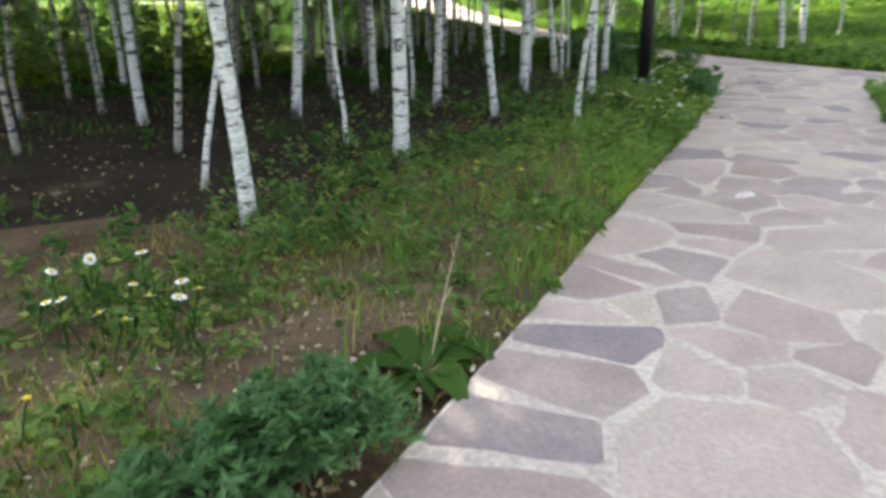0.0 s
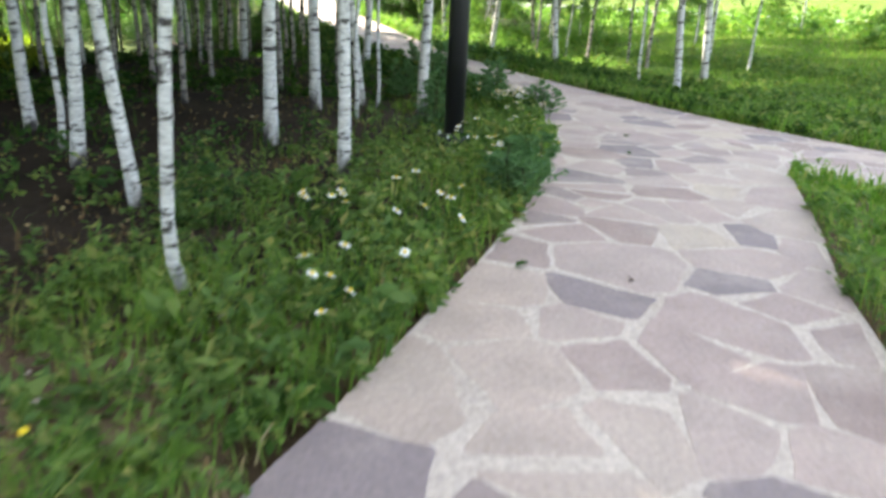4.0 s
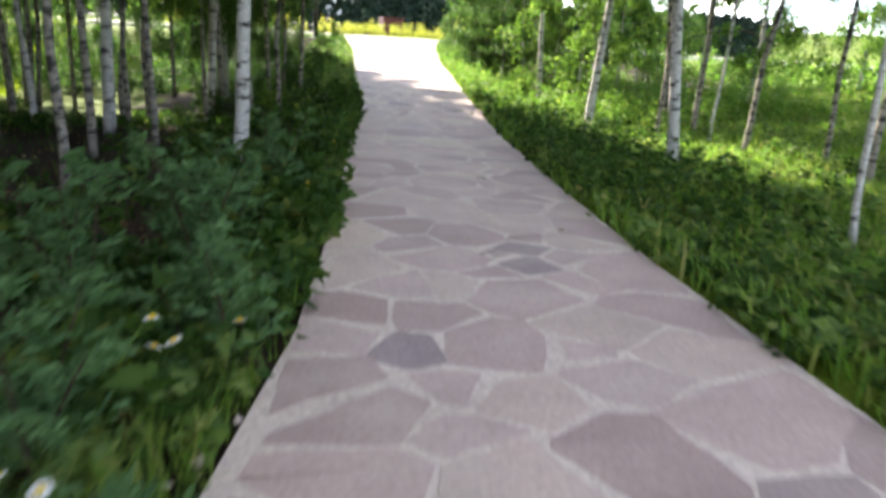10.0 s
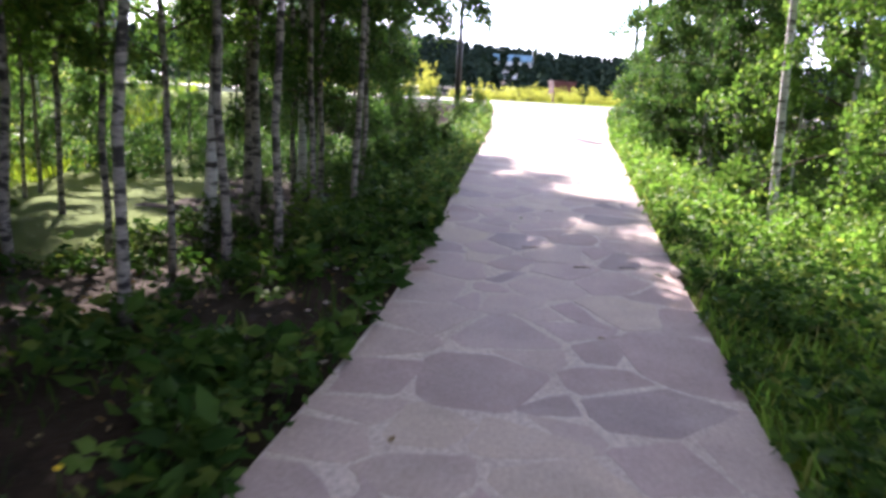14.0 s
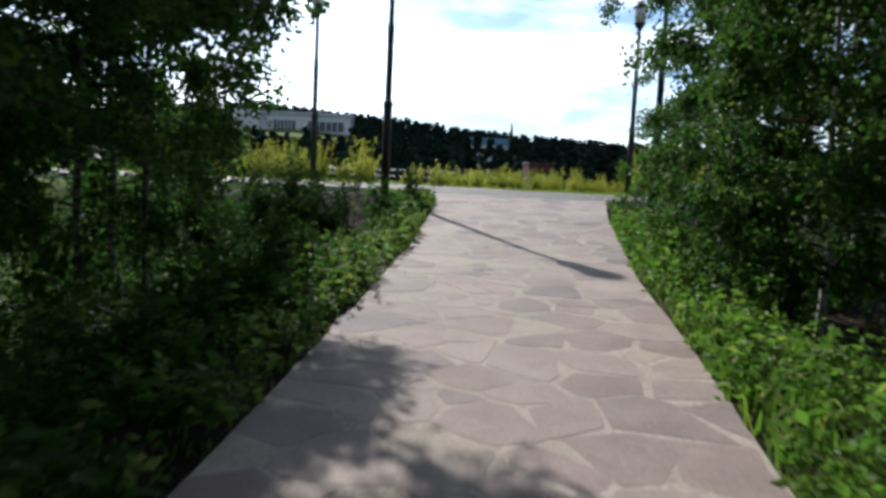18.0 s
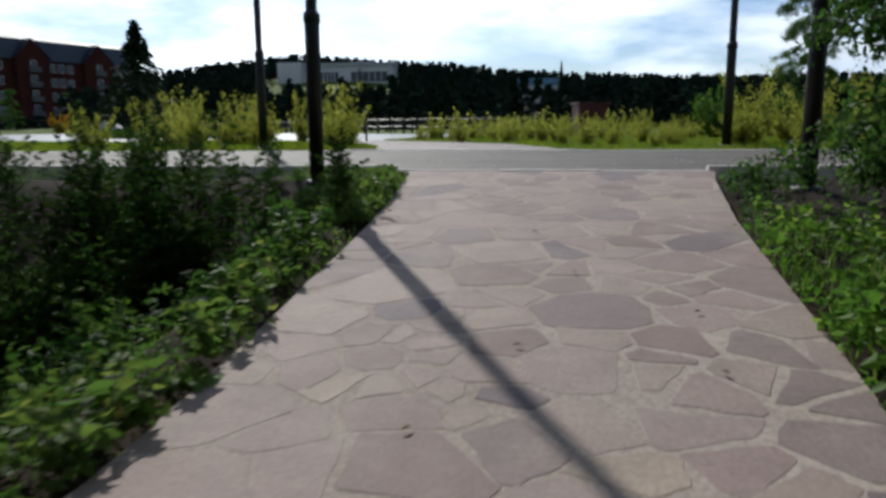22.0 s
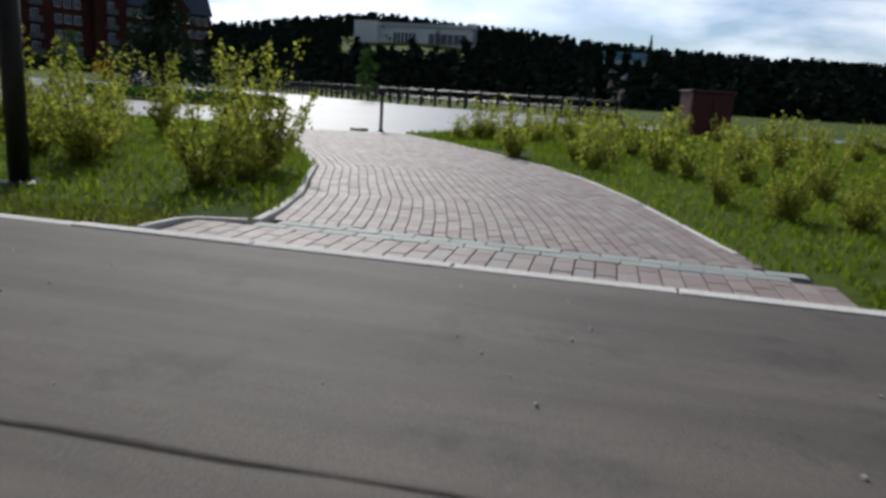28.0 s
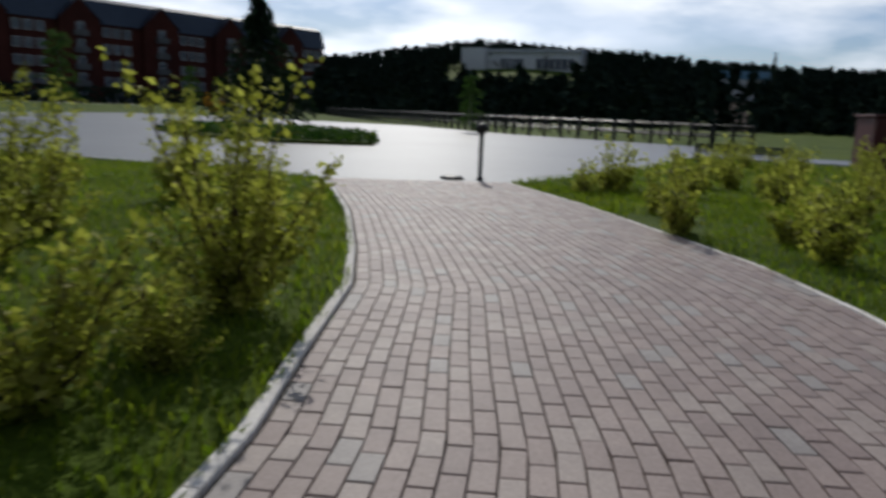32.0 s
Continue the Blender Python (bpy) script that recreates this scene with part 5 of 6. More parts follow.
def bank_plants():
    """Tall leafy plants standing out of the weeds on both banks."""
    rng = np.random.default_rng(91)
    kinds = [mugwort(8.3, 24.8, 0.55, 790, "leafy wild plant rising out of the bank's weeds", 7, M_WEED), mugwort(12.2, 22.4, 0.5, 791, "leafy wild plant rising out of the bank's weeds", 6, M_FRESH), mugwort(7.6, 26.2, 0.75, 792, "tall dark wild plant on the bank", 6, M_WEED)]
    for i in range(64):
        x, y = (rng.uniform(6.2, 9.0), rng.uniform(19.5, 31.3)) if i < 44 else (rng.uniform(11.6, 13.0), rng.uniform(19.5, 30.5))
        d = float(off_path(np.array([x]), np.array([y]))[0])
        if open_soil(np.array([x]), np.array([y]))[0] and d > (0.15 if x < 10 else 0.45):
            copy_thing(kinds[int(rng.integers(0, 2)) if y < 30 else 2], pose(x, y, float(height(x, y)), 0, 0, rng.uniform(0, 360)) @ Matrix.Scale(rng.uniform(0.6, 1.2) * (0.6 + 0.4 * min(1, d)), 4))
    for i in range(34):
        x, y = rng.uniform(3.2, 8.25), rng.uniform(30.7, 32.4)
        copy_thing(kinds[2], pose(x, y, float(height(x, y)), 0, 0, rng.uniform(0, 360)) @ Matrix.Scale(rng.uniform(0.85, 1.3) * (1.15 - 0.3 * (y - 30.7)), 4))


bank_plants()


def yellow_flower(x, y, seed):
    rng = np.random.default_rng(seed)
    ob = new("yellow_flower")
    st = bent_stem(rng, 0.16, 0.04)
    link_mesh("stem", *tube(st, [0.003] * 5, 4), M_WEED, ob)
    h = part("flower_head", lathe([(0.002, -0.005), (0.010, 0.0), (0.011, 0.004), (0.004, 0.007)], 10), M_YELLOW, ob)
    h.location = st[-1]
    ob.matrix_basis = pose(x, y, float(height(x, y)))
    return tagged(ob, "small yellow flower in the grass by the path", "flower", "yellow flowers")


for n, (x, y) in enumerate(((1.2, 2.9), (3.3, 5.0), (3.4, 4.6), (0.9, 3.4), (4.3, 5.3), (8.5, 12.9), (8.62, 14.6), (8.5, 15.4), (3.75, 5.6))):
    yellow_flower(x, y, 840 + n)


def broadleaf(seed, n, size, label, material):
    """A rosette of long arching leaves with a raised midrib."""
    rng = np.random.default_rng(seed)
    ob = new("broadleaf_plant")
    for i in range(n):
        a = i * 2.4 + rng.uniform(-0.3, 0.3)
        ln = size * rng.uniform(0.65, 1.15)
        u = np.linspace(0, 1, 7)
        out, up = ln * u * rng.uniform(0.75, 0.95), ln * (0.75 * u - 0.72 * u ** 2.2) * rng.uniform(0.7, 1.3)
        wd = ln * 0.17 * np.sin(np.clip(u * 0.93 + 0.07, 0, 1) * math.pi) ** 0.8 + 0.003
        d, sd = np.array([math.cos(a), math.sin(a)]), np.array([-math.sin(a), math.cos(a)])
        wave = 0.006 * rng.normal(size=(7, 2))
        rows = [np.c_[d * out[:, None] - sd * wd[:, None], up + 0.18 * wd + wave[:, 0]], np.c_[d * out[:, None], up], np.c_[d * out[:, None] + sd * wd[:, None], up + 0.18 * wd + wave[:, 1]]]
        v = np.stack(rows, 1).reshape(-1, 3)
        f = [(3 * k + c, 3 * k + c + 1, 3 * k + c + 4, 3 * k + c + 3) for k in range(6) for c in range(2)]
        link_mesh("leaf", v, f, material, ob, smooth_faces=True)
    return tagged(ob, label, "wild plant", "broad-leaved plants")


BROAD = [broadleaf(871, 8, 0.20, "broad-leaved green rosette at the path's edge", M_FRESH), broadleaf(872, 7, 0.26, "long-leaved dark green plant at the path's edge", M_WEED),
         broadleaf(873, 9, 0.15, "low dark rosette of broad leaves by the path", M_WEED)]


def broad_plants():
    rng = np.random.default_rng(55)
    done = 0
    while done < 58:
        x, y = (float(v[0]) for v in scatter(rng, 0, 9.4, 1.5, 27.5, 1)) if done < 44 else (float(v[0]) for v in scatter(rng, 9.8, 12.4, 3.5, 26, 1))
        px, py = np.array([x]), np.array([y])
        d = float(off_path(px, py)[0])
        if open_soil(px, py)[0] and 0.10 < d < 0.75 and (x < 9.4) == bool(left_of(px, py)[0]):
            plant(BROAD[int(rng.integers(0, 3))], x, y, float(rng.uniform(0, 360)), float(rng.uniform(0.7, 1.15)))
            done += 1


broad_plants()
big_rosette = broadleaf(874, 15, 0.26, "large dark green rosette spreading onto the flagstones", M_WEED)
plant(big_rosette, 2.28, 2.88, 20, 1.0)
plant(big_rosette, 2.42, 3.02, 140, 0.75)
for x, y, sc in ((1.42, 2.62, 0.75), (9.27, 27.7, 0.9), (8.95, 26.3, 0.9), (9.05, 24.6, 0.8)):
    plant(BROAD[0], x, y, x * 90, sc)


def seed_stalk(x, y, lx, ly, tall):
    """A dry stalk leaning over, with a few bare side shoots."""
    s = np.linspace(0, 1, 7)
    p = np.stack([lx * s ** 1.2, ly * s ** 1.2, tall * s], 1)
    shoots = [tube(p[k] + np.linspace(0, 1, 3)[:, None] * np.array([[0.03 * math.cos(k * 2.1), 0.03 * math.sin(k * 2.1), 0.05]]), [0.0022, 0.0018, 0.003], 4) for k in (3, 4, 4, 5, 5, 6)]
    ob = link_mesh("dry_stalk", *join([tube(p, np.linspace(0.004, 0.002, 7), 5)] + shoots), M_CHAFF)
    ob.matrix_basis = pose(x, y, float(height(x, y)))
    tagged(ob, "pale dry seed stalk leaning over the rosette", "stalk")


seed_stalk(2.3, 2.86, 0.16, 0.18, 0.36)


def edge_rock(x, y, rz, sx, sy, sz, seed):
    bm = bmesh.new()
    bmesh.ops.create_icosphere(bm, subdivisions=2, radius=1)
    rng = np.random.default_rng(seed)
    for v in bm.verts:
        k = float(rng.uniform(0.82, 1.12))
        v.co = Vector((v.co.x * sx * k, v.co.y * sy * k, max(-0.6, min(0.55, v.co.z)) * sz * k))
    ob = part("edge_rock", bm, M_STONE, None)
    ob.matrix_basis = pose(x, y, float(prof(y)) + 0.01, 0, 0, rz)
    tagged(ob, "broken grey stone at the edge of the flags", "stone", "edge stones")


for k, (x, y, rz, sx, sy, sz) in enumerate(((9.0, 18.1, 15, 0.13, 0.06, 0.05), (10.68, 18.42, 60, 0.16, 0.08, 0.04), (10.72, 18.0, 80, 0.08, 0.06, 0.05), (8.9, 17.3, 40, 0.06, 0.05, 0.04), (9.2, 32.55, 10, 0.05, 0.04, 0.03), (9.17, 32.25, 70, 0.07, 0.045, 0.035), (9.22, 31.95, 120, 0.04, 0.035, 0.03))):
    edge_rock(x, y, rz, sx, sy, sz, 40 + k)


def twig(x, y, rz, ln):
    rng = np.random.default_rng(int(x * 100))
    p = np.stack([np.linspace(-0.5, 0.5, 6) * ln, rng.normal(0, 0.08, 6) * ln, np.full(6, 0.006)], 1)
    b = np.stack([np.linspace(0.05, 0.3, 4) * ln, np.linspace(0, 0.2, 4) * ln, np.full(4, 0.007)], 1)
    ob = link_mesh("twig", *join([tube(p, np.linspace(0.003, 0.0015, 6), 5), tube(b, np.linspace(0.003, 0.0015, 4), 4)]), M_TWIG)
    ob.matrix_basis = pose(x, y, float(prof(y)) + 0.003, 0, 0, rz)
    tagged(ob, "thin dark broken twig lying on the flagstones", "twig", "fallen twigs")


for x, y, a, ln in ((9.75, 18.75, 20, 0.12), (10.05, 18.35, 5, 0.10), (10.35, 18.4, -15, 0.12), (9.95, 20.0, 10, 0.08), (9.3, 12.1, 30, 0.10), (9.7, 14.0, -20, 0.08), (6.3, 5.9, 50, 0.07)):
    twig(x, y, a, ln)


def white_stone():
    bm = bmesh.new()
    bmesh.ops.create_icosphere(bm, subdivisions=2, radius=1)
    rng = np.random.default_rng(3)
    for v in bm.verts:
        v.co = Vector((v.co.x * 0.05 * (1.25 - 0.6 * v.co.z), v.co.y * 0.035, max(v.co.z, -0.5) * 0.022)) * float(rng.uniform(0.85, 1.12))
    ob = part("white_stone", bm, M_CHIP, None)
    ob.matrix_basis = pose(4.46, 4.08, float(prof(4.08)) + 0.012)
    tagged(ob, "chip of white stone lying on the flagstones", "stone")


white_stone()


def fallen_leaf(x, y, rz, size=0.09, material=None, label="fallen green leaf on the flagstones"):
    v = np.array([(-0.5, 0, 0.02), (-0.2, 0.2, 0.12), (0.15, 0.17, 0.14), (0.5, 0, 0.05), (0.15, -0.17, 0.14), (-0.2, -0.2, 0.12), (0.0, 0, 0.02)]) * size
    f = [(6, 0, 1), (6, 1, 2), (6, 2, 3), (6, 3, 4), (6, 4, 5), (6, 5, 0)]
    ob = link_mesh("fallen_leaf", v, f, material or M_WEED)
    ob.matrix_basis = pose(x, y, float(prof(y)) + 0.014, 0, 0, rz)
    return tagged(ob, label, "leaf", "fallen leaves")


for x, y, a in ((5.95, 6.15, 20), (7.9, 8.0, 70), (8.35, 8.6, 10), (9.12, 18.2, 40), (10.5, 18.25, 130), (9.7, 19.6, 80)):
    fallen_leaf(x, y, a)
for x, y, a in ((11.2, 28.55, 30), (10.7, 29.15, 80), (10.42, 28.1, 10), (11.15, 27.9, 120), (10.1, 27.4, 50), (9.9, 26.9, 200), (10.5, 30.1, 10), (9.8, 12.5, 0), (9.2, 16.0, 70), (10.0, 17.1, 20)):
    fallen_leaf(x, y, a, 0.045, M_LITTER, "small dry brown leaf on the flagstones")

# ---- shrubs past the road ----
def shrub_kind(seed, tall, wide, n_stem, n_leaf, leaf, material, name, label, group):
    """An upright shrub of thin stems set with small leaves."""
    rng = np.random.default_rng(seed)
    ob = new(name)
    sv, pts = [], []
    for i in range(n_stem):
        a, r = rng.uniform(0, 6.28), wide * math.sqrt(rng.uniform(0.02, 1))
        h = tall * rng.uniform(0.35, 0.8) if i > n_stem // 4 else tall * rng.uniform(0.85, 1.2)
        s = np.linspace(0, 1, 7)
        st = np.stack([math.cos(a) * r * s ** 1.1 + 0.02 * rng.normal(size=7), math.sin(a) * r * s ** 0.8 + 0.02 * rng.normal(size=7), h * s - 0.03], 1)
        sv.append(tube(st, np.linspace(0.008, 0.003, 7), 5))
        pts.append(st)
    pts = np.array(pts)
    j, s = rng.integers(0, n_stem, n_leaf), rng.uniform(0.7, 5.999, n_leaf)
    i0 = s.astype(int)
    c = pts[j, i0] + (s - i0)[:, None] * (pts[j, i0 + 1] - pts[j, i0]) + rng.normal(size=(n_leaf, 3)) * [0.035, 0.035, 0.03]
    link_mesh("stems_frame", *join(sv), M_TWIG, ob)
    link_mesh("foliage", *leaves(rng, c, leaf, 0.1, 0.6), material, ob)
    return tagged(ob, label, "shrub", group)


GOLD = [shrub_kind(901 + i, t, w, k, n, 0.047, M_SHRUB, "golden_shrub", "upright golden-green shrub on the lawn past the road", "golden shrubs") for i, (t, w, k, n) in enumerate(((1.02, 0.5, 30, 3300), (0.82, 0.54, 30, 3000), (0.7, 0.38, 18, 1600), (1.12, 0.44, 24, 2700)))]
SMALL = [shrub_kind(921 + i, t, w, k, n, 0.045, M_SHRUB, "small_shrub", "small green-gold shrub in a row on the lawn", "small shrubs") for i, (t, w, k, n) in enumerate(((0.5, 0.16, 12, 700), (0.4, 0.2, 12, 600)))]
for kind, x, y, sc in ((GOLD[0], 6.92, 38.95, 1.0), (GOLD[2], 7.08, 37.75, 1.0), (GOLD[1], 5.55, 38.3, 0.9), (GOLD[1], 5.15, 39.0, 0.95), (GOLD[0], 4.4, 40.0, 0.95), (GOLD[3], 5.35, 41.2, 0.9), (GOLD[3], 3.75, 42.2, 1.0), (GOLD[1], 7.2, 38.2, 0.55), (GOLD[2], 4.7, 38.6, 0.9), (GOLD[3], 3.4, 38.0, 0.8),
                       (GOLD[0], 4.55, 37.5, 0.8), (GOLD[1], 4.0, 38.3, 0.9), (GOLD[1], 3.1, 39.6, 1.1), (GOLD[0], 2.6, 41.0, 1.1), (GOLD[1], 6.2, 40.2, 0.8), (GOLD[1], 2.0, 38.6, 1.0),
                       (GOLD[0], 11.5, 38.9, 0.9), (GOLD[1], 11.95, 38.6, 0.95), (GOLD[2], 12.5, 37.4, 0.9), (GOLD[1], 12.9, 38.0, 0.8), (GOLD[3], 13.2, 38.8, 0.8), (GOLD[3], 11.1, 39.6, 0.85), (GOLD[3], 12.6, 39.4, 1.0), (GOLD[1], 13.9, 37.9, 1.0), (GOLD[0], 14.4, 38.9, 1.15), (GOLD[1], 15.3, 39.6, 1.1),
                       (GOLD[0], 14.9, 37.5, 0.9), (GOLD[3], 16.2, 38.3, 1.1), (GOLD[1], 17.4, 38.8, 1.1), (GOLD[0], 12.2, 40.6, 0.9), (GOLD[1], 13.4, 41.0, 0.9), (GOLD[0], 16.6, 41.5, 1.0), (GOLD[1], 18.6, 40.4, 1.1)):
    plant(kind, x, y, (x * 131 + y * 57) % 360, sc * (0.58 if 10 < x < 13.5 else 1.0))
row = np.random.default_rng(15)
spots = [(8.44, 44.4), (9.72, 42.9), (9.3, 48.9), (8.55, 47.9), (7.68, 47.2), (7.31, 46.3), (9.77, 47.8), (10.05, 43.4), (7.6, 46.7), (10.43, 44.7), (10.75, 42.5), (11.06, 41.8), (11.7, 41.7), (12.1, 45.2), (12.7, 45.0), (6.4, 49.2), (8.8, 43.05), (9.9, 42.2)]
spots += [(x + row.uniform(-0.2, 0.2), y + row.uniform(-0.2, 0.2)) for y in (46.5, 48.4, 50.5, 52.6, 54.5) for x in np.arange(8.6 + (y - 46) * 0.1, 22, 1.25)]
for n, (x, y) in enumerate(spots):
    if open_soil(np.array([x]), np.array([y]))[0]:
        plant(SMALL[n % 2], x, y, (n * 77) % 360, row.uniform(0.85, 1.3))
for x, y, k in ((18.8, 48.5, 0.85), (24.0, 44.0, 0.9), (30.0, 50.0, 1.0), (-18.0, 48.0, 0.8)):
    plant(LEAFY[1], x, y, 40 * k, k)
round_bush = shrub_kind(951, 1.5, 0.8, 40, 5200, 0.08, M_BIRCH, "round_bush", "dense dark green rounded bush on the lawn", "bushes")
plant(LEAFY[1], -4.3, 74.5, 30, 0.56)
plant(round_bush, 15.8, 47.0, 0, 1.0)
plant(round_bush, 22.0, 52.0, 90, 1.2)


# ---- things on the plaza ----
def bollard():
    ob = new("bollard_light")
    part("post", lathe([(0.06, -0.03), (0.06, 0.02), (0.035, 0.04), (0.035, 0.72), (0.06, 0.76)], 14), M_IRON, ob)
    part("head", lathe([(0.06, 0.74), (0.10, 0.80), (0.10, 0.86), (0.03, 0.90)], 14), M_IRON, ob)
    ob.matrix_basis = pose(5.5, 47.05, float(prof(47.05)))
    tagged(ob, "short black bollard light at the end of the brick path", "bollard light")
    bm = lathe([(0.19, -0.03), (0.19, 0.03), (0.15, 0.05), (0.05, 0.055)], 20)
    pl = part("ground_hatch", bm, M_IRON, None)
    pl.matrix_basis = pose(5.08, 46.9, float(prof(46.9)))
    tagged(pl, "low black round hatch on the paving by the bollard", "hatch")


bollard()


def bench(m):
    ob = new("park_bench")
    for i in range(4):
        part("seat_slat", box(bmesh.new(), -0.9, -0.22 + 0.11 * i, 0.42, 0.9, -0.13 + 0.11 * i, 0.455, 0.006), M_IRON, ob)
    for i in range(3):
        part("back_slat", box(bmesh.new(), -0.9, 0.24 + 0.02 * i, 0.52 + 0.12 * i, 0.9, 0.27 + 0.02 * i, 0.61 + 0.12 * i, 0.006), M_IRON, ob)
    for x in (-0.75, 0.75):
        part("leg", box(bmesh.new(), x - 0.03, -0.22, -0.02, x + 0.03, -0.16, 0.42), M_IRON, ob)
        part("leg", box(bmesh.new(), x - 0.03, 0.19, -0.02, x + 0.03, 0.25, 0.86), M_IRON, ob)
        part("armrest", box(bmesh.new(), x - 0.03, -0.22, 0.62, x + 0.03, 0.26, 0.66, 0.006), M_IRON, ob)
    ob.matrix_basis = m
    return tagged(ob, "black slatted park bench on the lawn's edge", "bench", "park benches")


b0 = bench(pose(8.9, 55.9, float(prof(56)), 0, 0, 200) @ Matrix.Scale(0.62, 4))
copy_thing(b0, pose(10.1, 55.3, float(prof(56)), 0, 0, 165))


def fence(points):
    """A low black railing: posts, two rails and a bar between."""
    ob = new("black_railing")
    line = [Vector((x, y, float(prof(y)))) for x, y in points]
    post_me = rail = None
    for a, b in zip(line, line[1:]):
        n = max(1, round((b - a).length / 1.1))
        d = (b - a) / n
        for i in range(n):
            p = a + d * i
            if post_me is None:
                o = part("post", box(bmesh.new(), -0.07, -0.07, -0.1, 0.07, 0.07, 1.0, 0.01), M_IRON, ob)
                post_me = o.data
            else:
                o = new("post", post_me)
                o.parent = ob
            o.location = p
            for z in (0.45, 0.92):
                v, f = tube([p + Vector((0, 0, z)), p + d / 2 + Vector((0, 0, z)), p + d + Vector((0, 0, z))], [0.05] * 3, 4)
                link_mesh("rail", v, f, M_IRON, ob)
    return tagged(ob, "long low black railing along the plaza's far edge", "railing")


fence([(8.6, 70.5), (4.0, 72.8), (-2.0, 75.6), (-9.0, 83.0), (-20.0, 95.0), (-42.0, 123.0)])
fence([(10.5, 76.0), (3.0, 79.5), (-6.0, 88.0), (-24.0, 108.0)])


def kiosk():
    ob = new("red_kiosk")
    part("body", box(bmesh.new(), -0.66, -0.6, -0.05, 0.66, 0.6, 1.35, 0.02), M_RED, ob)
    part("roof", box(bmesh.new(), -0.72, -0.66, 1.35, 0.72, 0.66, 1.42, 0.02), M_RED, ob)
    for x in (-0.64, 0.02):
        part("door_panel", box(bmesh.new(), x, -0.635, 0.05, x + 0.62, -0.60, 1.3, 0.01), M_RED, ob, "red sheet door panel")
    part("hasp", box(bmesh.new(), -0.04, -0.66, 0.62, 0.06, -0.635, 0.72), M_IRON, ob, "black hasp")
    ob.matrix_basis = pose(13.1, 57.6, float(prof(57)), 0, 0, 12)
    tagged(ob, "dark red sheet-metal kiosk on the lawn", "kiosk")


kiosk()


def island():
    ring = [(-0.6, 55.3), (-3.0, 54.0), (-7.0, 54.6), (-11.0, 57.6), (-9.0, 59.8), (-5.0, 60.0), (-1.5, 57.6)]
    bm = bmesh.new()
    f = bm.faces.new([bm.verts.new((x, y, float(prof(y)) - 0.02)) for x, y in ring])
    if f.normal.z < 0:
        f.normal_flip()
    e = bmesh.ops.extrude_face_region(bm, geom=[f])
    bmesh.ops.translate(bm, verts=[v for v in e["geom"] if isinstance(v, bmesh.types.BMVert)], vec=(0, 0, 0.1))
    tagged(part("planting_bed", bm, M_LAWN, None), "low green planting bed in the plaza", "planting bed", kind="structure")
    rng = np.random.default_rng(66)
    x, y = scatter(rng, -11, 0, 54, 60, 5000)
    ok = inside(ring, x, y)
    c = np.stack([x[ok], y[ok], prof(y[ok]) + 0.08 + rng.uniform(0, 0.3, ok.sum())], 1)
    mesh_stuff("bed_plants", leaves(rng, c, 0.2, 0.0, 0.5), M_WEED, "low leafy plants filling the plaza bed", "plants")


island()


def spruce(x, y, tall, wide, seed, label):
    """A conifer: tapered trunk and whorls of drooping boughs of needle sprays."""
    rng = np.random.default_rng(seed)
    ob = new("spruce_tree")
    link_mesh("trunk", *tube([(0, 0, -0.2), (0, 0, tall * 0.5), (0, 0, tall)], [0.14, 0.08, 0.015], 8), M_TWIG, ob)
    cs, aims = [], []
    for i in range(300):
        u = rng.uniform(0.05, 1) ** 0.8
        a = rng.uniform(0, 6.28)
        reach = wide * (1 - u) ** 1.05 * rng.uniform(0.7, 1.1) + 0.08
        for s in np.linspace(0.15, 1, 9):
            cs.append((math.cos(a) * reach * s, math.sin(a) * reach * s, tall * u - 0.35 * reach * s ** 1.5))
            aims.append((math.cos(a), math.sin(a), -0.3))
    link_mesh("crown", *leaves(rng, np.array(cs) + rng.normal(size=(len(cs), 3)) * 0.06, 0.42, 0.15, 0.4, np.array(aims)), M_NEEDLE, ob)
    ob.matrix_basis = pose(x, y, float(height(x, y)))
    return tagged(ob, label, "spruce", "spruces")


spruce(-13.8, 68.3, 6.9, 3.9, 71, "dark pointed spruce standing in the plaza")


# ---- far buildings ----
def window_kind(parent, w, h):
    bm = box(bmesh.new(), 0.0, -w / 2, -h / 2, 0.12, w / 2, h / 2)
    ob = part("window", bm, M_FRAME, parent)
    part("pane", box(bmesh.new(), 0.12, -w / 2 + 0.12, -h / 2 + 0.12, 0.14, -0.06, h / 2 - 0.12), M_PANE, ob)
    part("pane", box(bmesh.new(), 0.12, 0.06, -h / 2 + 0.12, 0.14, w / 2 - 0.12, h / 2 - 0.12), M_PANE, ob)
    return ob


def again(ob, loc, parent):
    c = new(ob.name.split(".")[0], ob.data)
    c.parent, c.location = parent, loc
    for k in ob.children:
        d = new(k.name.split(".")[0], k.data)
        d.parent = c
    return c


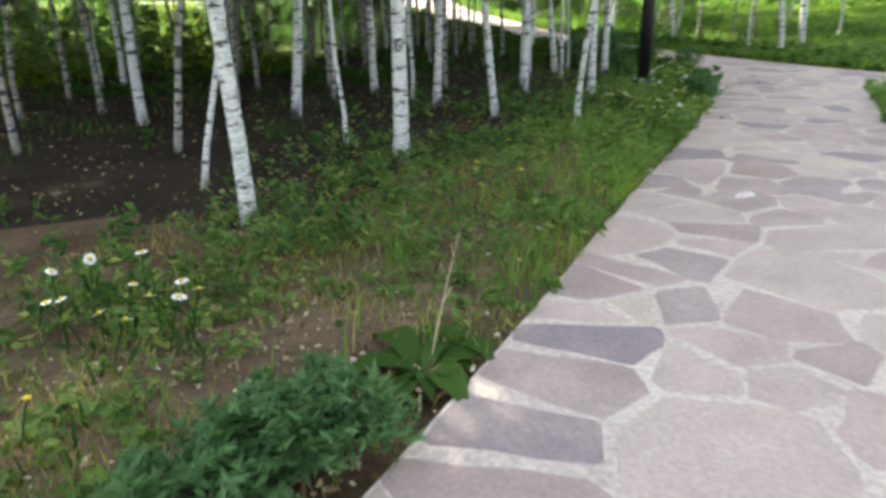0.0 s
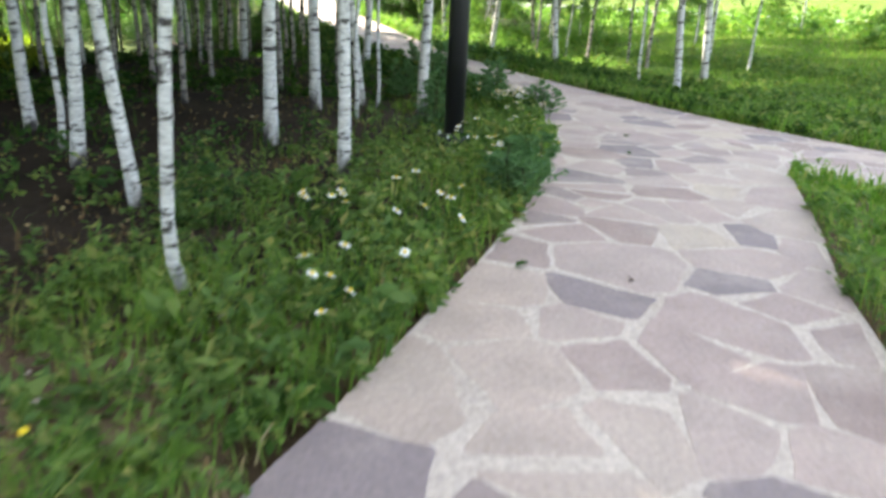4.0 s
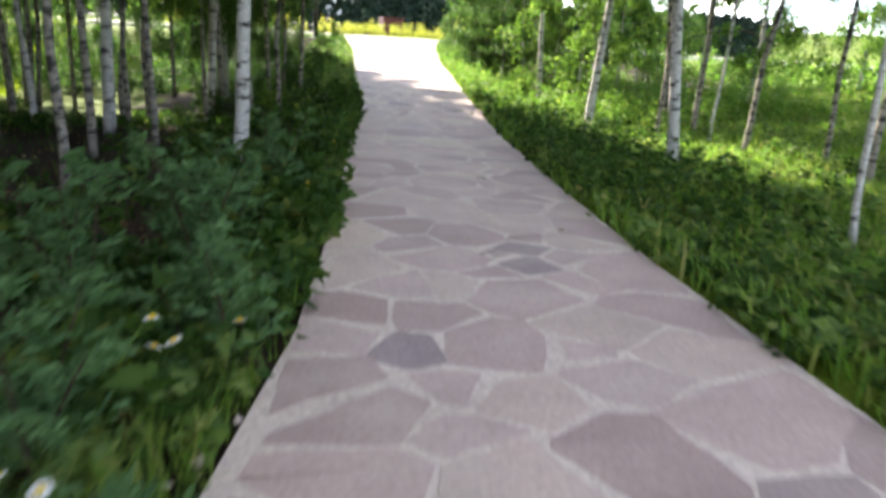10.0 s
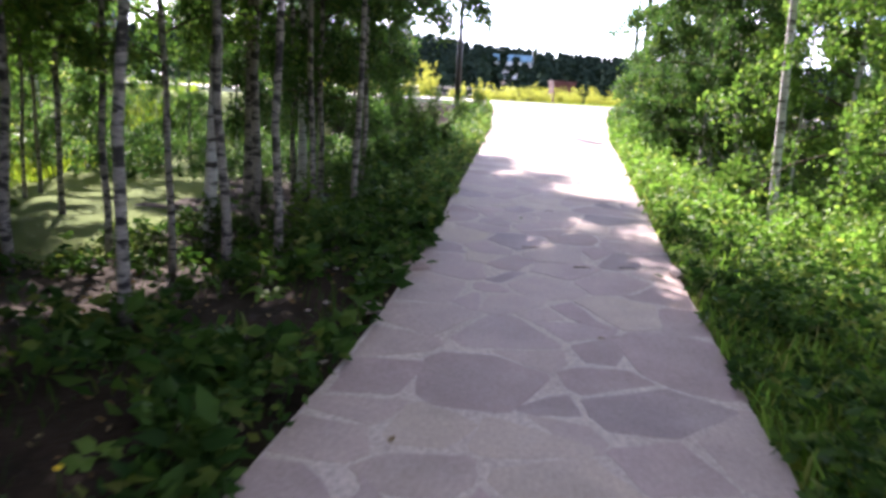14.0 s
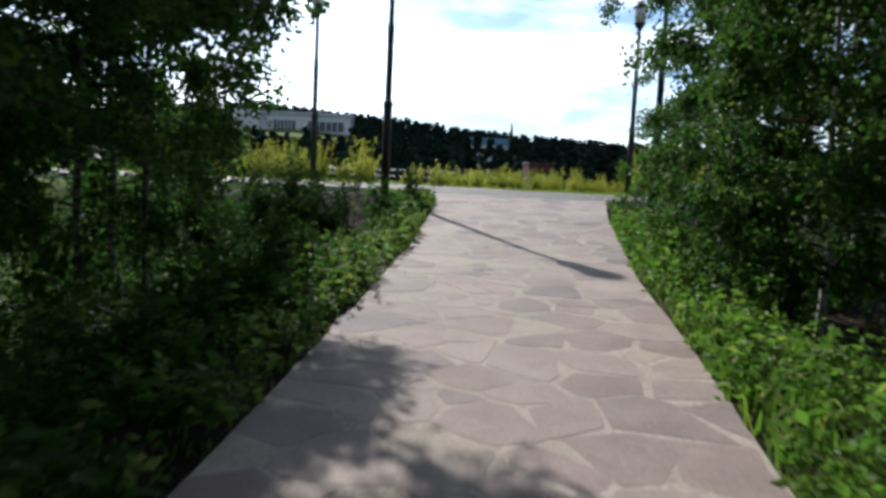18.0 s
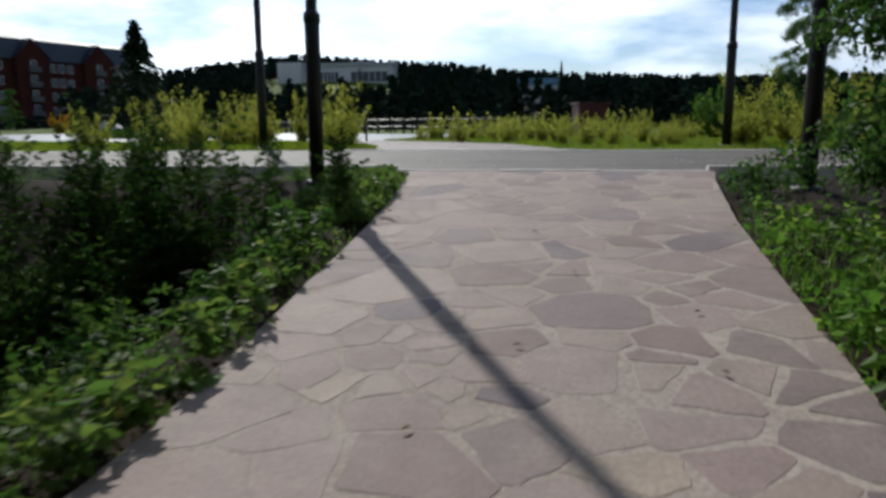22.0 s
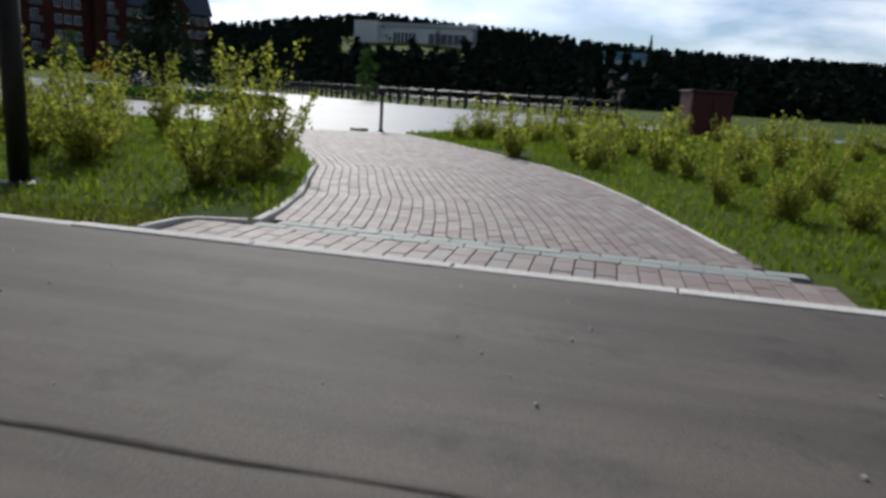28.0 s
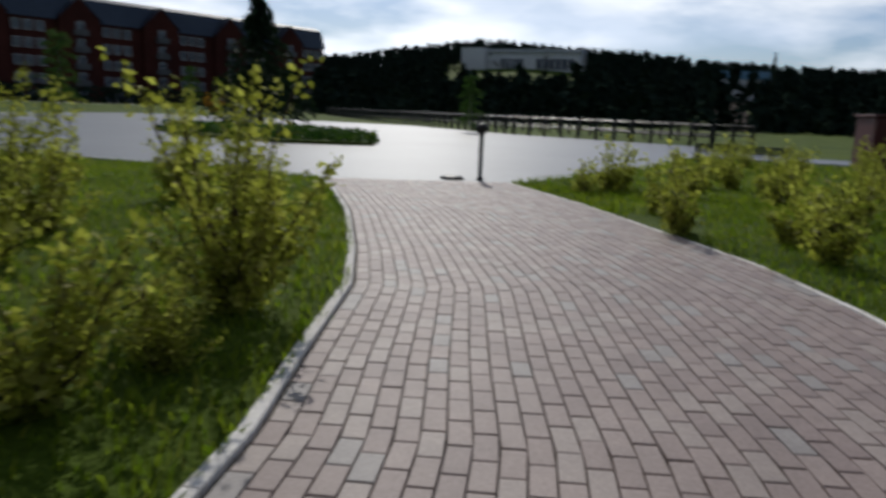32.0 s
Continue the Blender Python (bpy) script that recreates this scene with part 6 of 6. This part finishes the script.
def apartment_house():
    """A long five-storey brick house with gabled bays and a blue-grey mansard."""
    ob = new("apartment_house")
    y0, y1, x = 70.0, 219.0, -100.0
    base, eaves, ridge = -1.0, 15.2, 20.2
    part("wall", box(bmesh.new(), x - 14, y0, base, x, y1, eaves), M_BRICK, ob)
    bm = bmesh.new()
    prof_pts = [(x + 0.6, eaves), (x - 1.6, ridge - 0.8), (x - 4, ridge), (x - 10, ridge), (x - 12.5, ridge - 0.8), (x - 14.6, eaves)]
    a = [bm.verts.new((px, y0 - 0.4, pz)) for px, pz in prof_pts]
    b = [bm.verts.new((px, y1 + 0.4, pz)) for px, pz in prof_pts]
    for i in range(len(a) - 1):
        bm.faces.new((a[i], a[i + 1], b[i + 1], b[i]))
    bm.faces.new(a[::-1]), bm.faces.new(b), bm.faces.new((a[0], b[0], b[-1], a[-1]))
    part("roof", bm, M_ROOF, ob)
    win = None
    y = y0 + 6
    step = 18.6
    n = 0
    while y < y1 - 4:
        bay = part("bay", box(bmesh.new(), x, y - 4.2, base, x + 1.6, y + 4.2, eaves + 0.6), M_BRICK, ob)
        bm = bmesh.new()
        tri = [bm.verts.new((x + 1.6, y - 4.2, eaves + 0.6)), bm.verts.new((x + 1.6, y + 4.2, eaves + 0.6)), bm.verts.new((x + 1.6, y, eaves + 4.0))]
        bm.faces.new(tri)
        part("gable", bm, M_BRICK, bay)
        bm = bmesh.new()
        for s in (-1, 1):
            q = [(x + 1.9, y + s * 4.7, eaves + 0.25), (x + 1.9, y, eaves + 4.25), (x - 4.5, y, eaves + 4.25), (x - 4.5, y + s * 4.7, eaves + 0.25)]
            bm.faces.new([bm.verts.new(p) for p in q])
        bmesh.ops.solidify(bm, geom=bm.faces[:], thickness=0.35)
        part("gable_roof", bm, M_ROOF, bay)
        for fl in range(5):
            z = 1.8 + 3.0 * fl
            part("balcony", box(bmesh.new(), x + 1.6, y - 1.5, z - 1.1, x + 2.5, y + 1.5, z - 0.05), M_PLAZA, bay, "pale rendered balcony front")
            for dy in (0.0, 6.3, 8.6, 11.0):
                p = (x + (1.62 if dy == 0 else 0.02), y + dy, z + (0.45 if dy == 0 else 0))
                if p[1] > y1 - 1.5:
                    continue
                if win is None:
                    win = window_kind(ob, 1.7, 1.7)
                    win.location = p
                else:
                    again(win, p, ob)
        y += step
        n += 1
    ob.matrix_basis = pose(-92, 225, 0, 0, 0, -20) @ pose(92, -225, 0) @ Matrix.Diagonal((1, 1, 1.2, 1))
    return tagged(ob, "long five-storey dark red brick apartment house with a blue-grey roof", "apartment house")


apartment_house()


def white_house():
    ob = new("white_building")
    part("wall", box(bmesh.new(), -85, 297, 2, -41, 309, 24.2), M_PALE, ob)
    part("wing", box(bmesh.new(), -85, 294, 2, -76, 297, 25.6), M_PALE, ob)
    part("roof", box(bmesh.new(), -85.6, 296.2, 24.2, -40.4, 309.6, 25.4), M_FRAME, ob)
    for x0, x1 in ((-70.5, -62), (-57, -43)):
        rec = part("window_band", box(bmesh.new(), x0, 296.7, 18.4, x1, 296.99, 22.0), M_PANE, ob)
        for k in range(1, 6):
            xx = x0 + (x1 - x0) * k / 6
            part("mullion", box(bmesh.new(), xx - 0.12, 296.5, 18.4, xx + 0.12, 296.7, 22.0), M_PALE, rec)
    tagged(ob, "large white building among trees on the wooded hill", "building")
    ob = new("blue_roofed_house")
    part("wall", box(bmesh.new(), 7.0, 262, 5, 19.5, 272, 14.2), M_PALE, ob)
    part("roof", box(bmesh.new(), 6.4, 261.4, 14.2, 20.1, 272.6, 16.4), M_BLUEROOF, ob)
    for k in range(4):
        part("window", box(bmesh.new(), 8.0 + 3 * k, 261.85, 11.2, 9.8 + 3 * k, 261.99, 13.0), M_PANE, ob)
    tagged(ob, "pale house with a blue roof among far trees", "house")


white_house()


def forest():
    """Far woods: many spruce- and birch-shaped crowns of clumped foliage."""
    rng = np.random.default_rng(808)
    cs, sz, aims = [], [], []
    def crown(x, y, h, conifer, n=58):
        z = float(height(x, y)) - 0.5
        u = rng.uniform(0.02, 1, n)
        a = rng.uniform(0, 6.28, n)
        r = h * (0.20 * (1 - u) + 0.015 if conifer else 0.26 * np.sin(np.clip(u * 1.05 + 0.12, 0, 1) * 3.0)) * rng.uniform(0.55, 1.1, n)
        cs.append(np.stack([x + np.cos(a) * r, y + np.sin(a) * r, z + h * u], 1))
        sz.append(np.full(n, h * (0.17 if conifer else 0.2)))
        aims.append(np.stack([np.cos(a), np.sin(a), np.full(n, -0.3 if conifer else 0.2)], 1))
    for i in range(5200):
        x, y = rng.uniform(-190, 190), rng.uniform(128, 345)
        far = math.hypot(x - 9, y - 36)
        if x < -72 and y < 232 or abs((x - 9) / (y - 36)) > 0.75:
            continue
        if -92 < x * 300 / y < -36 and 150 < y < 296 and height(x, y) + 7 > 8.0 + (y - 150) * 0.062:
            continue
        if 4 < x * 262 / y < 22 and 140 < y < 262 and height(x, y) + 7 > 7.5:
            continue
        crown(x, y, rng.uniform(6.5, 8.5) if far > 200 else rng.uniform(6, 8), rng.uniform() < 0.45)
    for i in range(90):
        a = radians(rng.uniform(-34, 33))
        d = rng.uniform(92, 120)
        x, y = 9 - d * math.sin(a), 36 + d * math.cos(a)
        if inside(PLAZA, np.array([x]), np.array([y]))[0] or x < -35:
            continue
        crown(x, y, rng.uniform(3.5, 6.0), rng.uniform() < 0.4, 60)
    c, s, m = np.concatenate(cs), np.concatenate(sz), np.concatenate(aims)
    mesh_stuff("far_forest", leaves(rng, c, s, 0.1, 0.75, m), M_FOREST, "dark mixed forest covering the far hill", "forest")


forest()
spruce(20.3, 258.0, 13.5, 2.4, 72, "lone tall dark spruce above the far woods")


def house_hedge():
    rng = np.random.default_rng(31)
    n = 5200
    y = rng.uniform(70, 225, n)
    c = np.stack([-86 - (225 - y) * 0.36 + rng.uniform(-2.5, 2.5, n), y, 0.9 + rng.uniform(0, 3.4, n)], 1)
    mesh_stuff("house_hedge", leaves(rng, c, 0.9, 0.0, 0.7), M_FOREST, "dark hedge and trees before the apartment house", "hedge")


house_hedge()


def house_road():
    y = np.linspace(60, 222, 40)
    x = -76 - (225 - y) * 0.36
    z = height(x, y) + 0.05
    v = np.stack([np.c_[x - 2.2, y, z], np.c_[x + 2.2, y, z]], 1).reshape(-1, 3)
    f = 2 * np.arange(39)[:, None] + [[0, 1, 3, 2]]
    tagged(link_mesh("house_road", v, f, M_KERB), "pale narrow road along the apartment house", "road", kind="structure")


house_road()


def white_ramp():
    """A low wedge of white concrete on the plaza."""
    bm = bmesh.new()
    for y in (-0.6, 0.6):
        for x, z in ((-1.1, -0.05), (1.1, -0.05), (1.1, 0.5), (0.4, 1.05), (0.1, 1.05)):
            bm.verts.new((x, y, z))
    vs = bm.verts[:]
    bm.faces.new(vs[4::-1]), bm.faces.new(vs[5:])
    for k in range(5):
        m = (k + 1) % 5
        bm.faces.new((vs[k], vs[m], vs[5 + m], vs[5 + k]))
    bmesh.ops.recalc_face_normals(bm, faces=bm.faces[:])
    bmesh.ops.bevel(bm, geom=bm.edges[:], offset=0.03, segments=2, affect="EDGES", profile=0.5)
    ob = part("white_ramp", bm, M_KERB, None)
    ob.matrix_basis = pose(-21.0, 76.0, float(prof(76.0)), 0, 0, 15)
    tagged(ob, "low sloping white concrete block on the plaza", "concrete block")


white_ramp()
plant(LEAFY[0], -74.0, 108.0, 40, 1.6)
plant(LEAFY[1], -64.0, 122.0, 200, 1.1)
autumn_bush = shrub_kind(955, 1.5, 0.9, 34, 3200, 0.12, M_ORANGE, "orange_bush", "rounded orange bush beyond the plaza", "bushes")
plant(autumn_bush, -35.5, 91.5, 0, 1.2)

# ---- brick path pieces ----
def curve_at(line, s):
    p = np.asarray(line, float)
    d = np.r_[0, np.cumsum(np.hypot(*np.diff(p, axis=0).T))]
    return np.stack([np.interp(s, d, p[:, 0]), np.interp(s, d, p[:, 1])], -1), d[-1]


def slab_piece(poly, z_of, lift, depth, bevel):
    """Corners and faces of one flat stone with softened edges, round its own centre."""
    p = np.asarray(poly, float)
    c = p.mean(0)
    q = p - c
    n = len(q)
    ln = np.linalg.norm(q, axis=1)[:, None] + 1e-9
    inner = q * np.maximum(1 - bevel / ln, 0.5)
    zc = float(z_of(c[0], c[1]))
    zz = lambda pts: np.array([float(z_of(x + c[0], y + c[1])) for x, y in pts]) - zc
    v = np.concatenate([np.c_[inner, zz(inner) + lift], np.c_[q, zz(q) + lift - bevel * 0.5], np.c_[q, zz(q) - depth]])
    f = [tuple(range(n))] + [(k, n + k, n + (k + 1) % n, (k + 1) % n) for k in range(n)] + [(n + k, 2 * n + k, 2 * n + (k + 1) % n, n + (k + 1) % n) for k in range(n)]
    f = [t[::-1] if i else t for i, t in enumerate(f)]
    return c, zc, v, f


def lay_pieces(name, polys, z_of, lift, depth, bevel, material, parent, near_line, most=300, label=""):
    """The nearest pieces as parts of their own, the rest joined in one part."""
    polys = [np.asarray(p) if np.cross(*(np.asarray(p)[1:3] - np.asarray(p)[0:2])) > 0 else np.asarray(p)[::-1] for p in polys]
    cent = np.array([p.mean(0) for p in polys])
    order = np.argsort(away(near_line, cent[:, 0], cent[:, 1], False))
    rest_v, rest_f, count = [], [], 0
    for rank, i in enumerate(order):
        c, zc, v, f = slab_piece(polys[i], z_of, lift * random.uniform(0.6, 1.4), depth, bevel)
        if rank < most:
            me = bpy.data.meshes.new(name)
            me.from_pydata(v.tolist(), [], f)
            me.materials.append(material)
            ob = new(name, me)
            ob.parent, ob.location = parent, (c[0], c[1], zc)
        else:
            rest_v += (v + [c[0], c[1], zc]).tolist()
            rest_f += [tuple(k + count for k in t) for t in f]
            count += len(v)
    if rest_v:
        me = bpy.data.meshes.new(name + "_field")
        me.from_pydata(rest_v, [], rest_f)
        me.materials.append(material)
        ob = new(name + "_field", me)
        ob.parent = parent
        tagged(ob, label, kind="stuff")


def paver_polys():
    field = [(8.06, 36.80)] + [p for p in BRICK_L if p[1] > 36.85] + BRICK_R[:0:-1] + [(10.92, 36.80)]
    left = [(8.08, 36.6)] + BRICK_L[2:]
    total = curve_at(left, 0)[1]
    out, w, l, j = [], 0.083, 0.166, 0.003
    ds = 0.02
    ss = np.arange(0, total, ds)
    p, _ = curve_at(left, ss)
    t = np.gradient(p, axis=0)
    k = 25
    t = np.stack([np.convolve(np.pad(t[:, c], k, mode="edge"), np.ones(2 * k + 1) / (2 * k + 1), "valid") for c in range(2)], 1)
    t /= np.linalg.norm(t, axis=1)[:, None]
    nrm = np.stack([t[:, 1], -t[:, 0]], 1)
    at = lambda s, o: np.array([np.interp(s, ss, p[:, c]) for c in range(2)]) + o * np.array([np.interp(s, ss, nrm[:, c]) for c in range(2)])
    for col in range(46):
        o0, o1 = 0.045 + col * w + j, 0.045 + (col + 1) * w - j
        s = -1.4 + (col % 2) * l / 2
        while s < total - 0.1:
            a, b = s + j, s + l - j
            s += l
            q = [at(max(a, 0), o0), at(max(b, 0), o0), at(max(b, 0), o1), at(max(a, 0), o1)]
            if a < 0:
                back = t[0]
                q = [at(0, o0) + back * a, at(0, o0) + back * b, at(0, o1) + back * b, at(0, o1) + back * a]
            if max(k[1] for k in q) > 36.83:
                q = [np.array((k[0], max(k[1], 36.788))) for k in q]
            c = np.mean(q, 0)
            if inside(field, c[:1], c[1:])[0]:
                out.append(q)
    return out


def apron_polys():
    out, w, l, j = [], 0.106, 0.205, 0.0035
    for n in range(33):
        x = 7.72 + n * w
        y = 36.163
        cuts = [0, l, 0.402] if n % 2 else [0, l / 2, 1.5 * l, 0.402]
        for a, b in zip(cuts, cuts[1:]):
            out.append([(x + j, y + a + j), (x + w - j, y + a + j), (x + w - j, y + b - j), (x + j, y + b - j)])
    return out


apron = slab("brick_apron", [(7.62, 36.155), (11.25, 36.155), (11.2, 36.8), (8.06, 36.8), (8.04, 36.66), (7.68, 36.56)], lambda x, y: prof(y) - 0.012, 0.1, M_SAND, "band of pinkish pavers between kerb and brick path", "paving")
STROLL = [(9.9, 36.2), (9.2, 38.0), (8.2, 40.5), (6.5, 43.0)]
lay_pieces("paver", paver_polys(), lambda x, y: prof(y), 0.004, 0.05, 0.004, M_PAVER, brick_bed, STROLL, 300, "pinkish concrete pavers in curved rows")
lay_pieces("paver", apron_polys(), lambda x, y: prof(y), 0.004, 0.05, 0.004, M_PAVER, apron, STROLL, 300)
grey = [[(8.06 + 0.212 * n + 0.106 * r + 0.003, 36.572 + 0.106 * r), (8.06 + 0.212 * (n + 1) + 0.106 * r - 0.003, 36.572 + 0.106 * r), (8.06 + 0.212 * (n + 1) + 0.106 * r - 0.003, 36.672 + 0.106 * r), (8.06 + 0.212 * n + 0.106 * r + 0.003, 36.672 + 0.106 * r)] for n in range(14) for r in range(2)]
lay_pieces("grey_paver", grey, lambda x, y: prof(y), 0.005, 0.05, 0.004, M_GREYPAVER, apron, STROLL, 300)


def edging(name, line, closed_label, width=0.075, rise=0.018):
    """A run of narrow concrete edging stones along a line."""
    ob = tagged(new(name), closed_label, "edging", kind="structure")
    total = curve_at(line, 0)[1]
    n = max(1, round(total / 0.9))
    for i in range(n):
        s = np.linspace(i * total / n + 0.004, (i + 1) * total / n - 0.004, 6)
        p, _ = curve_at(line, s)
        d = np.gradient(p, axis=0)
        d /= np.linalg.norm(d, axis=1)[:, None]
        nr = np.stack([-d[:, 1], d[:, 0]], 1) * width / 2
        z = prof(p[:, 1])
        rows = [np.c_[p + nr, z - 0.15], np.c_[p + nr, z + rise - 0.006], np.c_[p + nr * 0.86, z + rise], np.c_[p - nr * 0.86, z + rise], np.c_[p - nr, z + rise - 0.006], np.c_[p - nr, z - 0.15]]
        v = np.stack(rows, 1).reshape(-1, 3)
        f = [(a * 6 + b, (a + 1) * 6 + b, (a + 1) * 6 + (b + 1) % 6, a * 6 + (b + 1) % 6) for a in range(5) for b in range(6)]
        me = bpy.data.meshes.new("edging_stone")
        me.from_pydata(v.tolist(), [], [t[::-1] for t in f] + [(0, 1, 2, 3, 4, 5), (35, 34, 33, 32, 31, 30)])
        me.materials.append(M_KERB)
        e = new("edging_stone", me)
        e.parent = ob


edging("edging_left", [(8.04, 36.68)] + BRICK_L[2:] + [(0.4, 45.7), (-5.0, 45.9)], "pale concrete edging along the lawn and brick path", 0.055)
edging("edging_right", BRICK_R[1:] + [(7.4, 52.0), (8.3, 60.5)], "pale concrete edging along the far side of the brick path", 0.045, 0.004)
edging("edging_apron", [(7.6, 36.19), (7.65, 36.55), (8.0, 36.66)], "short concrete edging round the paver apron", 0.045)

# ---- flagstones ----
def flag_polys():
    """Irregular stones: cells round scattered centres, cut at the path's edge and drawn in for the joints."""
    rng = np.random.default_rng(2024)
    tries = np.stack([rng.uniform(-6, 14, 26000), rng.uniform(-6, 33, 26000)], 1)
    tries = tries[inside(FLAGS, tries[:, 0], tries[:, 1]) & (away(FLAGS, tries[:, 0], tries[:, 1]) > 0.06)]
    seeds, gaps = [], []
    for n, p in enumerate(tries):
        gap = rng.choice([0.12, 0.22, 0.34, 0.50], p=[0.1, 0.25, 0.45, 0.2] if n < 900 else [0.45, 0.4, 0.14, 0.01])
        if not seeds or np.all(np.hypot(*(np.array(seeds) - p).T) > 0.47 * (gap + np.array(gaps))):
            seeds.append(p), gaps.append(gap)
    seeds = np.array(seeds)
    segs = [(np.array(a), np.array(b)) for a, b in zip(FLAGS, FLAGS[1:] + FLAGS[:1])]

    def cut(poly, p, nrm):
        out = []
        for a, b in zip(poly, poly[1:] + poly[:1]):
            da, db = (a - p) @ nrm, (b - p) @ nrm
            if da <= 0:
                out.append(a)
            if (da < 0) != (db < 0) and abs(da - db) > 1e-12:
                out.append(a + (b - a) * da / (da - db))
        return out

    polys = []
    for i, c in enumerate(seeds):
        near = np.argsort(np.hypot(*(seeds - c).T))[1:24]
        poly = [c + np.array(v) for v in ((-0.7, -0.7), (0.7, -0.7), (0.7, 0.7), (-0.7, 0.7))]
        for k in near:
            d = seeds[k] - c
            ln = np.hypot(*d)
            mid = (ln ** 2 + (gaps[i] / 2) ** 2 - (gaps[k] / 2) ** 2) / (2 * ln)
            a = rng.normal(0, 0.16)
            nrm = np.array([d[0] * math.cos(a) - d[1] * math.sin(a), d[0] * math.sin(a) + d[1] * math.cos(a)]) / ln
            poly = cut(poly, c + d / ln * (mid - rng.choice([0.004, 0.009, 0.016, 0.028])), nrm)
            if len(poly) < 3:
                break
        for a, b in segs:
            if len(poly) < 3:
                break
            d = b - a
            ln = np.hypot(*d)
            u = np.clip((c - a) @ d / ln ** 2, 0, 1)
            if np.hypot(*(c - a - u * d)) < 0.75:
                nrm = np.array([d[1], -d[0]]) / ln
                if (c - a) @ nrm > 0:
                    nrm = -nrm
                poly = cut(poly, a + nrm * rng.uniform(-0.01, 0.015), nrm)
        if len(poly) < 3:
            continue
        p = np.array(poly)
        p = p[np.hypot(*(p - np.roll(p, 1, 0)).T) > 0.02]
        if len(p) < 3:
            continue
        area = 0.5 * abs(np.dot(p[:, 0], np.roll(p[:, 1], 1)) - np.dot(p[:, 1], np.roll(p[:, 0], 1)))
        if area < 0.006:
            continue
        soft = []
        for q0, q1, q2 in zip(np.roll(p, 1, 0), p, np.roll(p, -1, 0)):
            k = rng.uniform(0.02, 0.07)
            e = q2 - q1
            side = np.array([-e[1], e[0]])
            soft += [q1 + (q0 - q1) * k, q1 + e * k]
            soft += [q1 + e * u + side * rng.normal(0, 0.016) for u in (0.36, 0.64) if np.hypot(*e) > 0.12]
        soft = np.array(soft) + rng.normal(size=(len(soft), 2)) * 0.003
        polys.append(soft)
    return polys


AMBLE = [(2.0, 1.2), (5.0, 4.4), (7.5, 7.2), (9.0, 10.0), (9.6, 15.0), (9.9, 19.0), (10.3, 25.0), (10.3, 29.0), (10.2, 32.8)]
lay_pieces("flagstone", flag_polys(), lambda x, y: prof(y), 0.0016, 0.03, 0.003, M_STONE, path_bed, AMBLE, 300, "irregular sandstone flags in pale mortar")
